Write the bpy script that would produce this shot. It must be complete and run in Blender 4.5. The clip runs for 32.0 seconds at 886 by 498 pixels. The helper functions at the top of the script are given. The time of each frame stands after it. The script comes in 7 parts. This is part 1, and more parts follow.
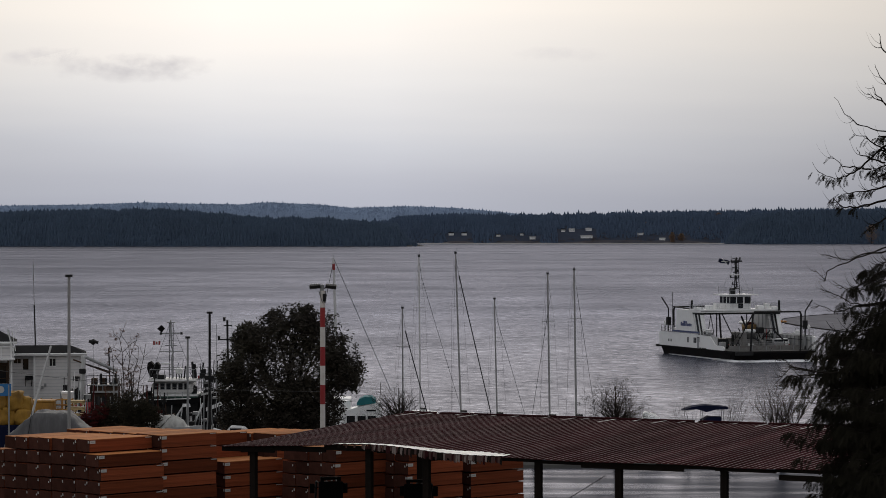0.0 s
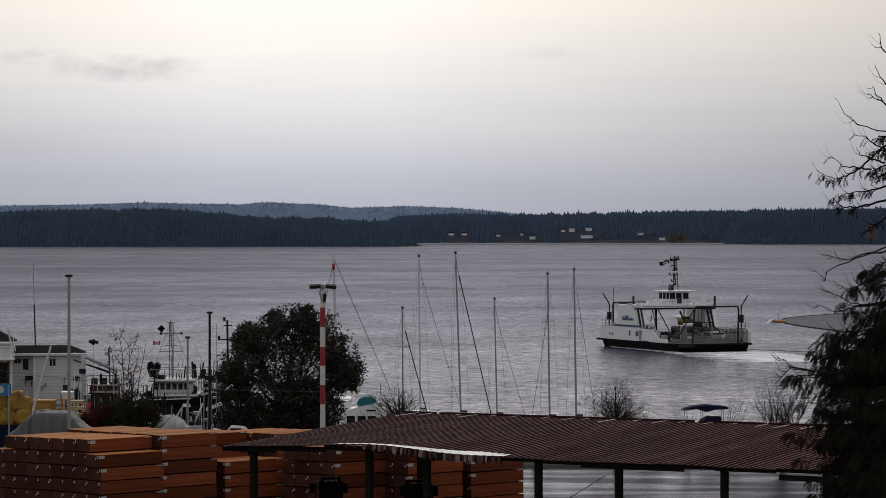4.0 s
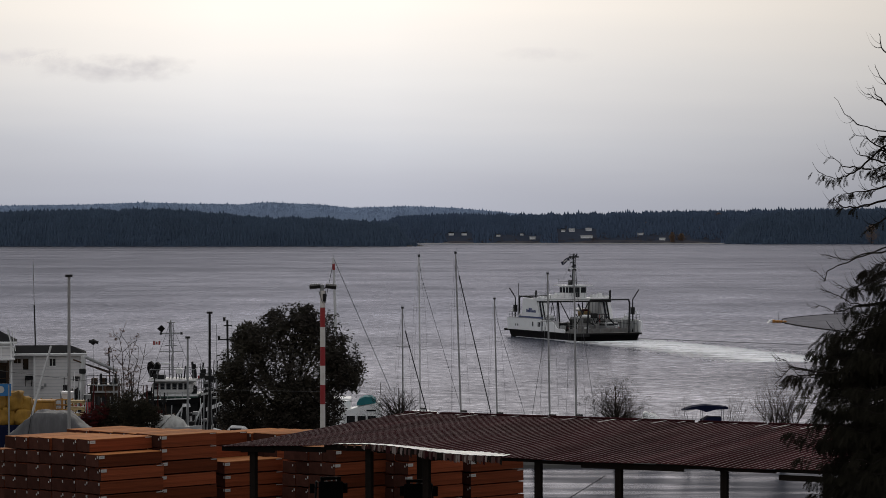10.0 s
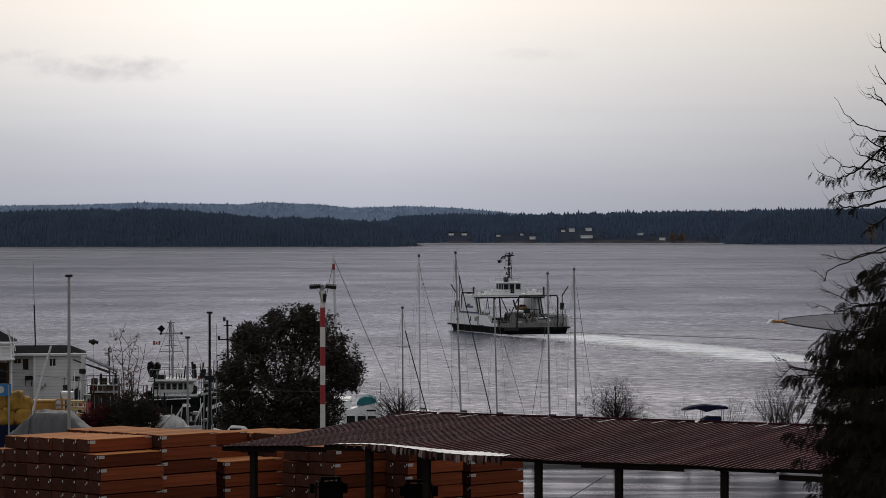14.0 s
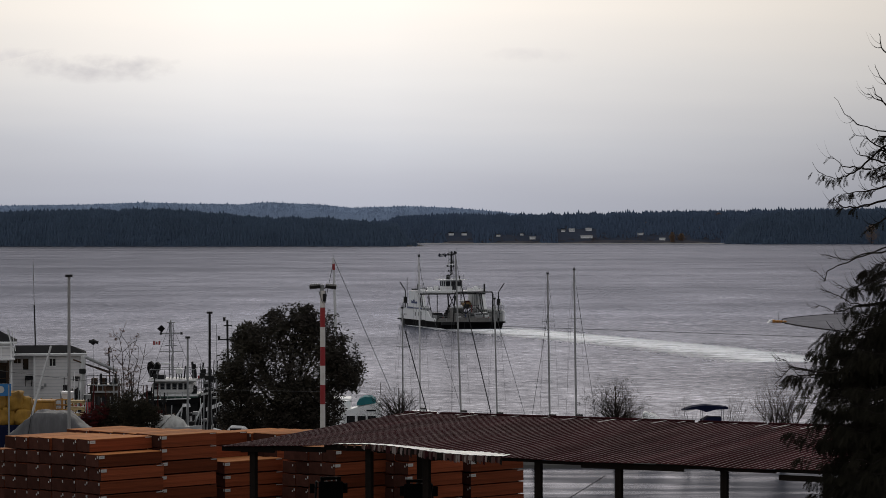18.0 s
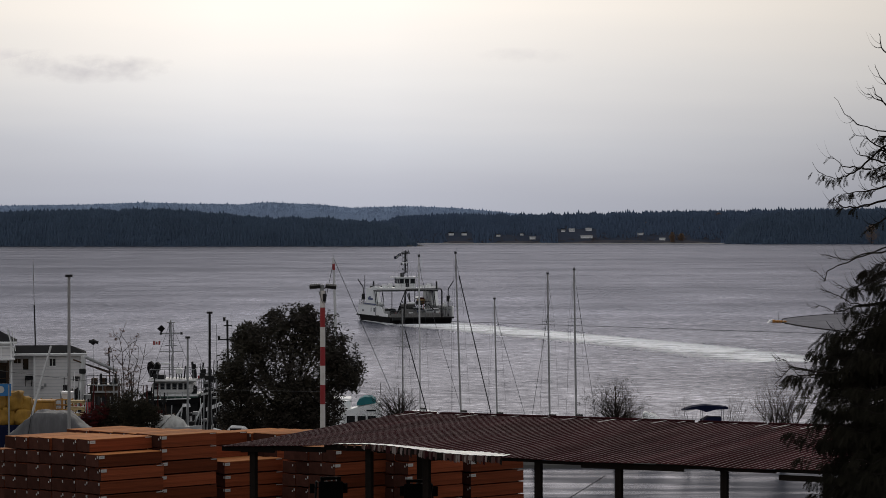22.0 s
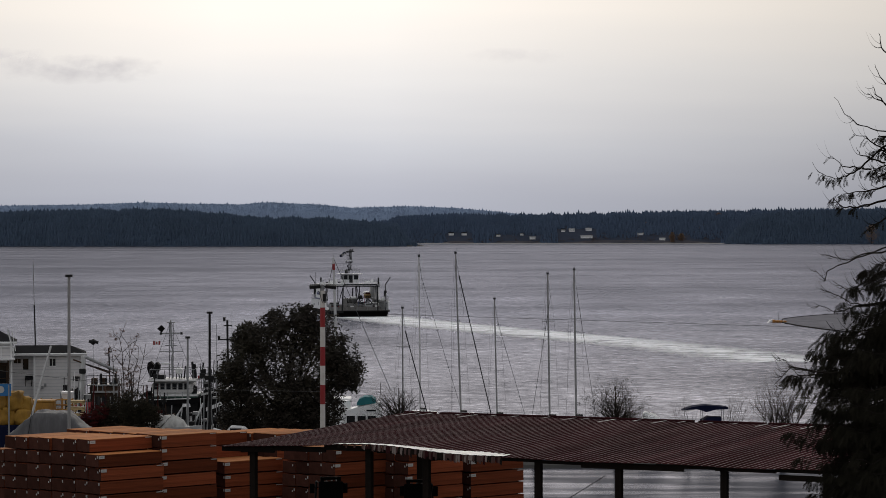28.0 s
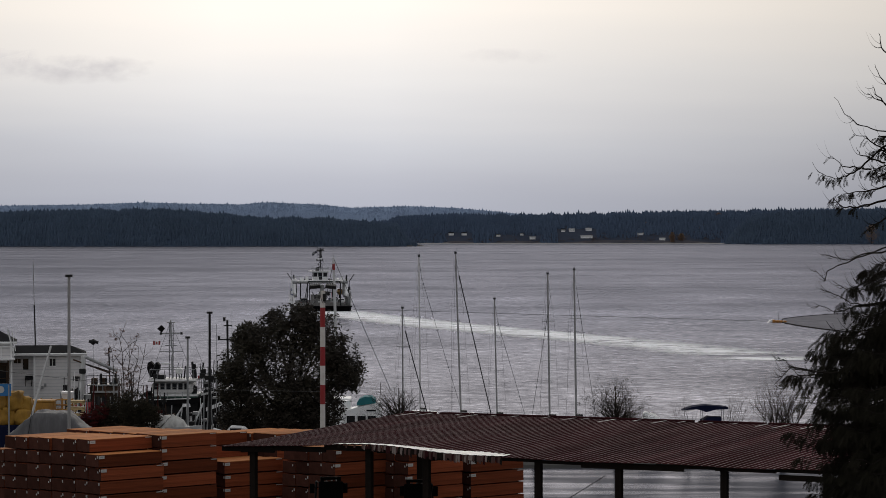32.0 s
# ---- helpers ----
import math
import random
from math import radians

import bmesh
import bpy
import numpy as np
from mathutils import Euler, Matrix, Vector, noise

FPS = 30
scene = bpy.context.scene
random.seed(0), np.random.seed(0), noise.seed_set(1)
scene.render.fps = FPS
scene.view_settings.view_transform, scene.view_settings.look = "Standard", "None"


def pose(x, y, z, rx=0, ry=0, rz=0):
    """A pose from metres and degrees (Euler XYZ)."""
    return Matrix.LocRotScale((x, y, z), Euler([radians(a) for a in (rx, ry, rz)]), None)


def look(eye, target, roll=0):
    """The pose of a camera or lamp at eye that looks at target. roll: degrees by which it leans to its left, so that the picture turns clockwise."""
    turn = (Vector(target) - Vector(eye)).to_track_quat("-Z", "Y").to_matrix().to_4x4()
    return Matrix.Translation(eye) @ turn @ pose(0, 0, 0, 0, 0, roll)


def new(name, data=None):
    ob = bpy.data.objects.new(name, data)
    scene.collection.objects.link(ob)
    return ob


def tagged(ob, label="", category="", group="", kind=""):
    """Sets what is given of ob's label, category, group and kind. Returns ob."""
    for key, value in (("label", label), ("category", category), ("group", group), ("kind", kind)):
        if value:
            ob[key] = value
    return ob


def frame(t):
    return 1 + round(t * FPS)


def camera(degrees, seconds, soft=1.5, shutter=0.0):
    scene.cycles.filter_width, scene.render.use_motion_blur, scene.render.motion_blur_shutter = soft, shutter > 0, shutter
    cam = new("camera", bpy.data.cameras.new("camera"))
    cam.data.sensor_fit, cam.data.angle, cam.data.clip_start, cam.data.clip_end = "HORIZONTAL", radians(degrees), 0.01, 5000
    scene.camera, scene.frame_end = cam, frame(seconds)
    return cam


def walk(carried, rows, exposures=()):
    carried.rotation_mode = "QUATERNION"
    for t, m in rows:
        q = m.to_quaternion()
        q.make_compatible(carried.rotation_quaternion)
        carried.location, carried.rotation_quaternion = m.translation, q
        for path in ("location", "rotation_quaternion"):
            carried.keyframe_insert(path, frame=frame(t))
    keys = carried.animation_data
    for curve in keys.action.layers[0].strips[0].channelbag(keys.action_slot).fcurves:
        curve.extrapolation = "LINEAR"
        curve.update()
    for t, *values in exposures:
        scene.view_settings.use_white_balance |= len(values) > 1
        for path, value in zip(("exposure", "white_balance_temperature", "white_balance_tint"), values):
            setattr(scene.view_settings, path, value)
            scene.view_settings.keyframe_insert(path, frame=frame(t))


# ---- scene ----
FOV = 18.553
cam = camera(FOV, 32.0, 0.85)
EYE = (0, 0, 19.57)
VIEW = look(EYE, (0, 4800, 19.57 - 30))
walk(cam, [(0, VIEW), (32, VIEW)])

# ---- world, sun ----
SUN_AZ, SUN_EL = radians(-1.5), radians(24)
SUN_DIR = Vector((math.sin(SUN_AZ) * math.cos(SUN_EL), math.cos(SUN_AZ) * math.cos(SUN_EL), math.sin(SUN_EL)))


class Nodes:
    """Short hand for one node tree."""

    def __init__(self, tree):
        self.t = tree
        tree.nodes.clear()

    def add(self, kind, **values):
        n = self.t.nodes.new(kind)
        for k, v in values.items():
            if k in n.inputs:
                n.inputs[k].default_value = v
        return n

    def join(self, a, b):
        self.t.links.new(a, b)

    def math(self, op, a, b=0.0, clamp=False):
        n = self.t.nodes.new("ShaderNodeMath")
        n.operation, n.use_clamp = op, clamp
        for i, v in enumerate((a, b)):
            if isinstance(v, (int, float)):
                n.inputs[i].default_value = v
            else:
                self.join(v, n.inputs[i])
        return n.outputs[0]

    def ramp(self, fac, stops):
        n = self.t.nodes.new("ShaderNodeValToRGB")
        e = n.color_ramp.elements
        while len(e) < len(stops):
            e.new(0.5)
        for el, (p, c) in zip(e, stops):
            el.position, el.color = p, (*c, 1)
        self.join(fac, n.inputs[0])
        return n.outputs[0]

    def mix(self, fac, a, b, blend="MIX"):
        n = self.t.nodes.new("ShaderNodeMix")
        n.data_type, n.blend_type = "RGBA", blend
        for s, v in zip((n.inputs[0], n.inputs[6], n.inputs[7]), (fac, a, b)):
            if isinstance(v, (int, float)):
                s.default_value = v
            elif isinstance(v, tuple):
                s.default_value = (*v[:3], 1)
            else:
                self.join(v, s)
        return n.outputs[2]

    def noise(self, vec, scale, detail=4, rough=0.55, stretch=None, dist=0.0):
        if stretch:
            m = self.t.nodes.new("ShaderNodeMapping")
            m.inputs["Scale"].default_value = stretch
            self.join(vec, m.inputs["Vector"])
            vec = m.outputs[0]
        n = self.add("ShaderNodeTexNoise", Scale=scale, Detail=detail, Roughness=rough, Distortion=dist)
        self.join(vec, n.inputs["Vector"])
        return n.outputs[0]


def make_world():
    w = bpy.data.worlds.new("overcast")
    scene.world = w
    w.use_nodes = True
    k = Nodes(w.node_tree)
    sky = k.add("ShaderNodeTexSky")
    sky.sky_type, sky.sun_disc = "NISHITA", False
    sky.sun_elevation, sky.sun_rotation = SUN_EL, SUN_AZ
    sky.dust_density = 4.0
    co = k.add("ShaderNodeTexCoord").outputs["Generated"]
    sep = k.add("ShaderNodeSeparateXYZ")
    k.join(co, sep.inputs[0])
    z = sep.outputs["Z"]
    # cloud deck: grey and bluish low down, cream and bright higher up
    soft = k.noise(co, 3.0, 3, 0.5, (1.5, 1, 14))
    zz = k.math("ADD", z, k.math("MULTIPLY", k.math("SUBTRACT", soft, 0.5), 0.022))
    fac = k.math("MULTIPLY", zz, 4.0, True)
    deck = k.ramp(fac, SKY_STOPS)
    # brighter towards the veiled sun
    dot = k.add("ShaderNodeVectorMath")
    dot.operation = "DOT_PRODUCT"
    k.join(co, dot.inputs[0])
    dot.inputs[1].default_value = SUN_DIR
    near = k.math("POWER", k.math("ADD", k.math("MULTIPLY", dot.outputs["Value"], 0.5), 0.5, True), 3.0)
    lift = k.math("ADD", k.math("MULTIPLY", near, SKY_FRONT), SKY_BACK)
    # side to side fall-off ahead of the camera
    side = k.math("SUBTRACT", 1.0, k.math("MULTIPLY", k.math("SUBTRACT", k.math("ABSOLUTE", k.math("ADD", sep.outputs["X"], 0.052)), 0.03, True), SKY_SIDE), True)
    val = k.math("MULTIPLY", lift, k.math("ADD", 0.63, k.math("MULTIPLY", side, 0.37)))
    grey = k.mix(1.0, deck, (1, 1, 1), "MULTIPLY")
    tint = k.add("ShaderNodeVectorMath")
    tint.operation = "SCALE"
    k.join(grey, tint.inputs[0])
    k.join(val, tint.inputs["Scale"])
    bg1, bg2 = k.add("ShaderNodeBackground", Strength=1.0), k.add("ShaderNodeBackground", Strength=0.004)
    k.join(tint.outputs[0], bg1.inputs["Color"])
    k.join(sky.outputs[0], bg2.inputs["Color"])
    both = k.add("ShaderNodeAddShader")
    k.join(bg1.outputs[0], both.inputs[0])
    k.join(bg2.outputs[0], both.inputs[1])
    out = k.add("ShaderNodeOutputWorld")
    k.join(both.outputs[0], out.inputs["Surface"])


SKY_STOPS = [(0.0, (0.40, 0.435, 0.53)), (0.05, (0.43, 0.465, 0.56)), (0.134, (0.553, 0.593, 0.675)), (0.218, (0.742, 0.758, 0.795)), (0.33, (0.93, 0.897, 0.87)),
             (0.50, (0.97, 0.92, 0.885)), (0.75, (0.70, 0.69, 0.70)), (1.0, (0.60, 0.61, 0.63))]
SKY_FRONT, SKY_BACK, SKY_SIDE = 0.13, 0.865, 5.0
make_world()

sun_data = bpy.data.lights.new("sun", "SUN")
sun_data.energy, sun_data.angle, sun_data.color = 0.5, radians(45), (1.0, 0.93, 0.84)
sun = new("sun", sun_data)
sun.matrix_world = look(SUN_DIR * 100, (0, 0, 0))
scene.view_settings.exposure = 0.0


# ---- materials ----
def paint(name, color, rough=0.6, metal=0.0, vary=0.25, scale=1.5, bump=0.15, fine=18.0, second=None, amount=0.5,
          stretch=None, per_piece=0.0, spec=0.5, punch=1.0):
    """A surface with stains at one scale and grain at another. second: the colour of the stains."""
    m = bpy.data.materials.new(name)
    m.use_nodes = True
    k = Nodes(m.node_tree)
    co = k.add("ShaderNodeTexCoord").outputs["Object"]
    big, small = k.noise(co, scale, 5, 0.6, stretch), k.noise(co, fine, 3, 0.6, stretch)
    if punch != 1.0:
        big = k.math("ADD", k.math("MULTIPLY", k.math("SUBTRACT", big, 0.5), punch), 0.5, True)
    dark = tuple(c * (1 - vary) for c in color)
    light = tuple(min(1, c * (1 + vary)) for c in color)
    base = k.mix(big, dark, light)
    if second:
        mask = k.math("MULTIPLY", k.math("SUBTRACT", k.noise(co, scale * 0.6, 6, 0.65, stretch), 0.45, True), 6.0 * amount, True)
        base = k.mix(mask, base, second)
    base = k.mix(k.math("MULTIPLY", small, vary), base, tuple(c * 0.6 for c in color))
    if per_piece:
        r = k.add("ShaderNodeObjectInfo").outputs["Random"]
        hsv = k.add("ShaderNodeHueSaturation")
        k.join(base, hsv.inputs["Color"])
        k.join(k.math("ADD", 1 - per_piece, k.math("MULTIPLY", r, 2 * per_piece)), hsv.inputs["Value"])
        base = hsv.outputs[0]
    b = k.add("ShaderNodeBsdfPrincipled", Roughness=rough, Metallic=metal)
    b.inputs["Specular IOR Level"].default_value = spec
    k.join(base, b.inputs["Base Color"])
    k.join(k.math("ADD", rough - 0.1, k.math("MULTIPLY", small, 0.2)), b.inputs["Roughness"])
    if bump:
        bn = k.add("ShaderNodeBump", Strength=bump, Distance=0.02)
        k.join(small, bn.inputs["Height"])
        k.join(bn.outputs[0], b.inputs["Normal"])
    out = k.add("ShaderNodeOutputMaterial")
    k.join(b.outputs[0], out.inputs["Surface"])
    return m


def water_material():
    m = bpy.data.materials.new("sea_water")
    m.use_nodes = True
    k = Nodes(m.node_tree)
    co = k.add("ShaderNodeTexCoord").outputs["Object"]
    # wind patches change how rough the surface is
    patch = k.noise(co, 0.012, 4, 0.6, (1, 0.22, 1))
    chop = k.noise(co, 0.6, 6, 0.7, (0.75, 1, 1))
    swell = k.noise(co, 0.09, 4, 0.6, (0.7, 1, 1))
    h = k.math("ADD", k.math("MULTIPLY", chop, 0.35), k.math("MULTIPLY", swell, 1.6))
    bn = k.add("ShaderNodeBump", Strength=1.0, Distance=WAVE)
    k.join(h, bn.inputs["Height"])
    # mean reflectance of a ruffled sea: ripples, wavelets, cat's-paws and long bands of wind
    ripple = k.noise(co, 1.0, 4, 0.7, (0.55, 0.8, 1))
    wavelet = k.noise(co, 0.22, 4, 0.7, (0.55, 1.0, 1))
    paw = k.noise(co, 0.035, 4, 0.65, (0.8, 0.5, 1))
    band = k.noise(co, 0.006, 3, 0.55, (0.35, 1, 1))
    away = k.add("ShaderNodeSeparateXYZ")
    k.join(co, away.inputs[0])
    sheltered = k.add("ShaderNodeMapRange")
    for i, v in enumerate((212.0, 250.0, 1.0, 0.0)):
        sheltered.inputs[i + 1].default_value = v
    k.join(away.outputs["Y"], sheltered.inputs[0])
    # broad bright and dark reflections near the shore, drawn as gloss bands
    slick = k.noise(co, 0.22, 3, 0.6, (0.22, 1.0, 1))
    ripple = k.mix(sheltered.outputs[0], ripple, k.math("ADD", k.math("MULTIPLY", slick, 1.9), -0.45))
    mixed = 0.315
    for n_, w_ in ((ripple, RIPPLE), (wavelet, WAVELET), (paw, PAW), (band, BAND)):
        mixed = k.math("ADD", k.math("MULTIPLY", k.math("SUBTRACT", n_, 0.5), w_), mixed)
    # the glints of these waves are painted as tones of the gloss
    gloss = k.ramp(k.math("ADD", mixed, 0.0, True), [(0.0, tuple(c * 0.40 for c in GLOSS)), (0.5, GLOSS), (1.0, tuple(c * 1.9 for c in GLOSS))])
    # the dimmer reflection far out and to the west is put into the gloss by position
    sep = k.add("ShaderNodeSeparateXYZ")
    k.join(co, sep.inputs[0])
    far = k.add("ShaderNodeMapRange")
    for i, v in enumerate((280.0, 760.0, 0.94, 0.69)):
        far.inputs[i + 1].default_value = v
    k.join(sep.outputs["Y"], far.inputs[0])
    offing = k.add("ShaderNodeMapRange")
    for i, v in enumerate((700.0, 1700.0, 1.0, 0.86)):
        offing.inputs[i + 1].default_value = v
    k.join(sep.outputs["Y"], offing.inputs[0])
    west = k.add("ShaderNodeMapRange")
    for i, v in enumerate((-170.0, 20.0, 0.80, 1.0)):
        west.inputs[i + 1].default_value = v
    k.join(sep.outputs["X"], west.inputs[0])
    # steeper view and dark reflections in the calm shore water: a weaker mirror, painted in
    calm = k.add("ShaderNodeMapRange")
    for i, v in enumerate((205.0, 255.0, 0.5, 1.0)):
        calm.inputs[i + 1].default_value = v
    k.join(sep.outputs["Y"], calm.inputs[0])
    dimmed = k.add("ShaderNodeVectorMath")
    dimmed.operation = "SCALE"
    k.join(gloss, dimmed.inputs[0])
    k.join(k.math("MULTIPLY", k.math("MULTIPLY", far.outputs[0], calm.outputs[0]), k.math("MULTIPLY", west.outputs[0], offing.outputs[0])), dimmed.inputs["Scale"])
    # the reflection's tint is painted too: warmer near, bluer far out
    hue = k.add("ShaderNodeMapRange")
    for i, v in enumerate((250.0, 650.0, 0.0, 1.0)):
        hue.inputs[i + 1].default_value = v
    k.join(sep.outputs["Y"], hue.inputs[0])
    gloss = k.mix(1.0, dimmed.outputs[0], k.mix(hue.outputs[0], (1.02, 1.0, 0.95), (0.995, 1.0, 1.02)), "MULTIPLY")
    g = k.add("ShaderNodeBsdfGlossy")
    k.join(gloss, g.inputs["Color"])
    k.join(k.math("ADD", WATER_ROUGH - 0.06, k.math("MULTIPLY", patch, 0.12)), g.inputs["Roughness"])
    k.join(bn.outputs[0], g.inputs["Normal"])
    d = k.add("ShaderNodeBsdfDiffuse")
    d.inputs["Color"].default_value = (0.03, 0.034, 0.045, 1)
    b = k.add("ShaderNodeAddShader")
    k.join(g.outputs[0], b.inputs[0])
    k.join(d.outputs[0], b.inputs[1])
    out = k.add("ShaderNodeOutputMaterial")
    k.join(b.outputs[0], out.inputs["Surface"])
    return m


WAVE, WATER_ROUGH, GLOSS = 0.105, 0.2, (0.236, 0.243, 0.290)
RIPPLE, WAVELET, PAW, BAND = 2.2, 0.8, 0.75, 0.6
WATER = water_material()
WHITE = paint("white_marine_paint", (0.90, 0.90, 0.90), 0.45, vary=0.05, second=(0.55, 0.50, 0.45), amount=0.08, bump=0.05)
BLACK = paint("black_hull_paint", (0.009, 0.009, 0.010), 0.75, spec=0.04, vary=0.3, second=(0.022, 0.016, 0.014), amount=0.3)
DARK = paint("dark_steel", (0.02, 0.02, 0.021), 0.6, 0.0, vary=0.3, spec=0.15)
GREY = paint("grey_steel", (0.32, 0.33, 0.34), 0.5, 0.2, vary=0.2, second=(0.2, 0.17, 0.15), amount=0.3)
BLUE = paint("blue_paint", (0.03, 0.05, 0.16), 0.45, vary=0.15)
RED = paint("red_paint", (0.31, 0.016, 0.022), 0.55, vary=0.2, second=(0.25, 0.05, 0.03), amount=0.3)
POLE_WHITE = paint("pole_white_paint", (0.7, 0.68, 0.65), 0.55, vary=0.12, second=(0.45, 0.4, 0.34), amount=0.3)
YELLOW = paint("yellow_paint", (0.50, 0.25, 0.04), 0.6, vary=0.35, second=(0.24, 0.10, 0.03), amount=0.6)
DULL_YELLOW = paint("dull_yellow_paint", (0.34, 0.21, 0.07), 0.7, vary=0.4, scale=2.5, second=(0.2, 0.15, 0.1), amount=0.5)
TEAL = paint("teal_canvas", (0.02, 0.18, 0.2), 0.8, vary=0.2)
NAVY = paint("navy_canvas", (0.011, 0.014, 0.040), 0.9, vary=0.2, spec=0.05)
GLASS = paint("dark_glass", (0.015, 0.017, 0.02), 0.08, vary=0.1, bump=0.0)
RUBBER = paint("rubber", (0.015, 0.015, 0.015), 0.85, spec=0.1)
ALU = paint("mast_aluminium", (0.33, 0.33, 0.33), 0.5, 0.4, vary=0.15, spec=0.3)
ALU_PALE = paint("mast_white_paint", (0.6, 0.6, 0.6), 0.5, vary=0.12)
WIRE = paint("rigging_wire", (0.10, 0.10, 0.105), 0.5, 0.5, bump=0)
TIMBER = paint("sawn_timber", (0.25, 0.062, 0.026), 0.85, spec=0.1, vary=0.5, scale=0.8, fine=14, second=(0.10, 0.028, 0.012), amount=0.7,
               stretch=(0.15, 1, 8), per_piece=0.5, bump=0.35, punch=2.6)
# paler than the pack sides: the sky's sheen on the tops, as colour
TIMBER_TOP = paint("sky_lit_timber", (0.47, 0.178, 0.058), 0.85, spec=0.2, vary=0.25, scale=0.6, fine=8, stretch=(0.2, 3, 1), per_piece=0.25, punch=2.2)
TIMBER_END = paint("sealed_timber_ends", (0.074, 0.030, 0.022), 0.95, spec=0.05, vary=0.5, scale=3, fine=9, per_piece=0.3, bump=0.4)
TAG = paint("paper_tag", (0.55, 0.54, 0.52), 0.7, vary=0.1)
OLD_WOOD = paint("old_post_wood", (0.018, 0.014, 0.012), 0.9, vary=0.4, spec=0.06)
ROOF = paint("rusty_roof_sheet", (0.050, 0.017, 0.019), 0.95, 0.0, spec=0.0, vary=0.4, scale=0.25, fine=5, second=(0.030, 0.014, 0.014),
             amount=0.8, per_piece=0.14, stretch=(2.2, 0.35, 1), punch=2.0)
ROOF_RIB = paint("rusty_roof_rib", (0.10, 0.06, 0.055), 0.9, 0.0, spec=0.05, vary=0.35, scale=0.5, fine=5, per_piece=0.15)
# pale tone for the sky's sheen along the rib crests
ROOF_CREST = paint("sky_sheen_rib_crest", (0.26, 0.175, 0.175), 0.8, 0.0, spec=0.1, vary=0.5, scale=0.5, fine=4, second=(0.08, 0.036, 0.036), amount=0.75, stretch=(2.2, 0.5, 1), per_piece=0.2)
TORN = paint("stained_sheet_end", (0.26, 0.21, 0.19), 0.8, vary=0.5, scale=3, fine=12, second=(0.09, 0.06, 0.05), amount=0.6)
BRIGHT_METAL = paint("bare_galvanised_metal", (0.36, 0.33, 0.33), 0.5, 0.3, vary=0.2)
SIDING = paint("white_siding", (0.76, 0.74, 0.74), 0.6, vary=0.08, second=(0.45, 0.44, 0.42), amount=0.2)
# the shadow lines between the siding boards, painted as a greyer wall behind
SIDING_GAP = paint("shadowed_sheathing", (0.60, 0.60, 0.61), 0.8, vary=0.1)
SHINGLE = paint("dark_shingle", (0.018, 0.018, 0.02), 0.95, vary=0.3, spec=0.03)
PALE_SHEET = paint("pale_roof_sheet", (0.74, 0.72, 0.70), 0.38, 0.0, vary=0.15, scale=0.6, fine=6, second=(0.35, 0.30, 0.27), amount=0.35)
TARP = paint("grey_tarpaulin", (0.10, 0.097, 0.102), 0.65, vary=0.5, scale=1.0, bump=0.6, fine=6, second=(0.075, 0.072, 0.076), amount=0.5, stretch=(2.2, 1, 0.45), punch=1.8)
PALLET = paint("pale_new_wood", (0.55, 0.40, 0.19), 0.7, vary=0.2, per_piece=0.15)
GROUND = paint("yard_gravel", (0.11, 0.10, 0.09), 0.95, vary=0.4, scale=0.15, fine=2.5, bump=0.5)
BARK = paint("dark_bark", (0.02, 0.016, 0.013), 0.9, spec=0.08, vary=0.35, fine=30, bump=0.5)
TWIG = paint("bare_twigs", (0.032, 0.024, 0.020), 0.9, spec=0.08, vary=0.3, bump=0)
LEAF = paint("evergreen_leaf", (0.032, 0.026, 0.020), 0.6, spec=0.15, vary=0.5, scale=0.7, fine=6, bump=0, second=(0.06, 0.055, 0.025), amount=0.3)
CEDAR = paint("cedar_spray", (0.023, 0.021, 0.015), 0.9, spec=0.05, vary=0.5, scale=1.5, fine=9, bump=0)
# blue distance haze is mixed into the colours of the far woods and hill
FOREST = paint("hazed_conifer_forest", (0.073, 0.104, 0.154), 0.95, vary=0.35, scale=0.02, fine=0.15, bump=0, spec=0.1)
FOREST_2 = paint("hazed_mixed_forest", (0.082, 0.116, 0.180), 0.95, vary=0.3, scale=0.02, fine=0.15, bump=0, spec=0.1)
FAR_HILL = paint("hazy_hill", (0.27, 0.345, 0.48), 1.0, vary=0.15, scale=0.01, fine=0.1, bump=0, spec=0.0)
PALE_TWIG = paint("grey_brown_twigs", (0.085, 0.066, 0.056), 0.9, spec=0.08, vary=0.3, bump=0)
WITHERED = paint("withered_leaf", (0.16, 0.085, 0.06), 0.9, vary=0.4, scale=0.8, fine=4, bump=0)
RUSSET = paint("russet_leaf", (0.10, 0.052, 0.038), 0.9, vary=0.4, scale=0.8, fine=4, bump=0)
NET_RED = paint("dark_red_net", (0.070, 0.014, 0.014), 0.9, vary=0.5, scale=1.2, fine=6, bump=0, spec=0.05)
AUTUMN = paint("autumn_leaf", (0.17, 0.105, 0.065), 0.9, vary=0.3, scale=0.3, fine=2, bump=0)
# pale for the beach, and for the bright line of calm water painted with it
BEACH = paint("beach_and_bright_water", (0.42, 0.41, 0.40), 0.9, vary=0.25, scale=0.05, fine=0.6)
# rock painted dark, so the spit passes for a reflection on the water
SHORE = paint("rock_and_reflection", (0.05, 0.048, 0.046), 0.9, vary=0.3, scale=0.05, fine=0.6)


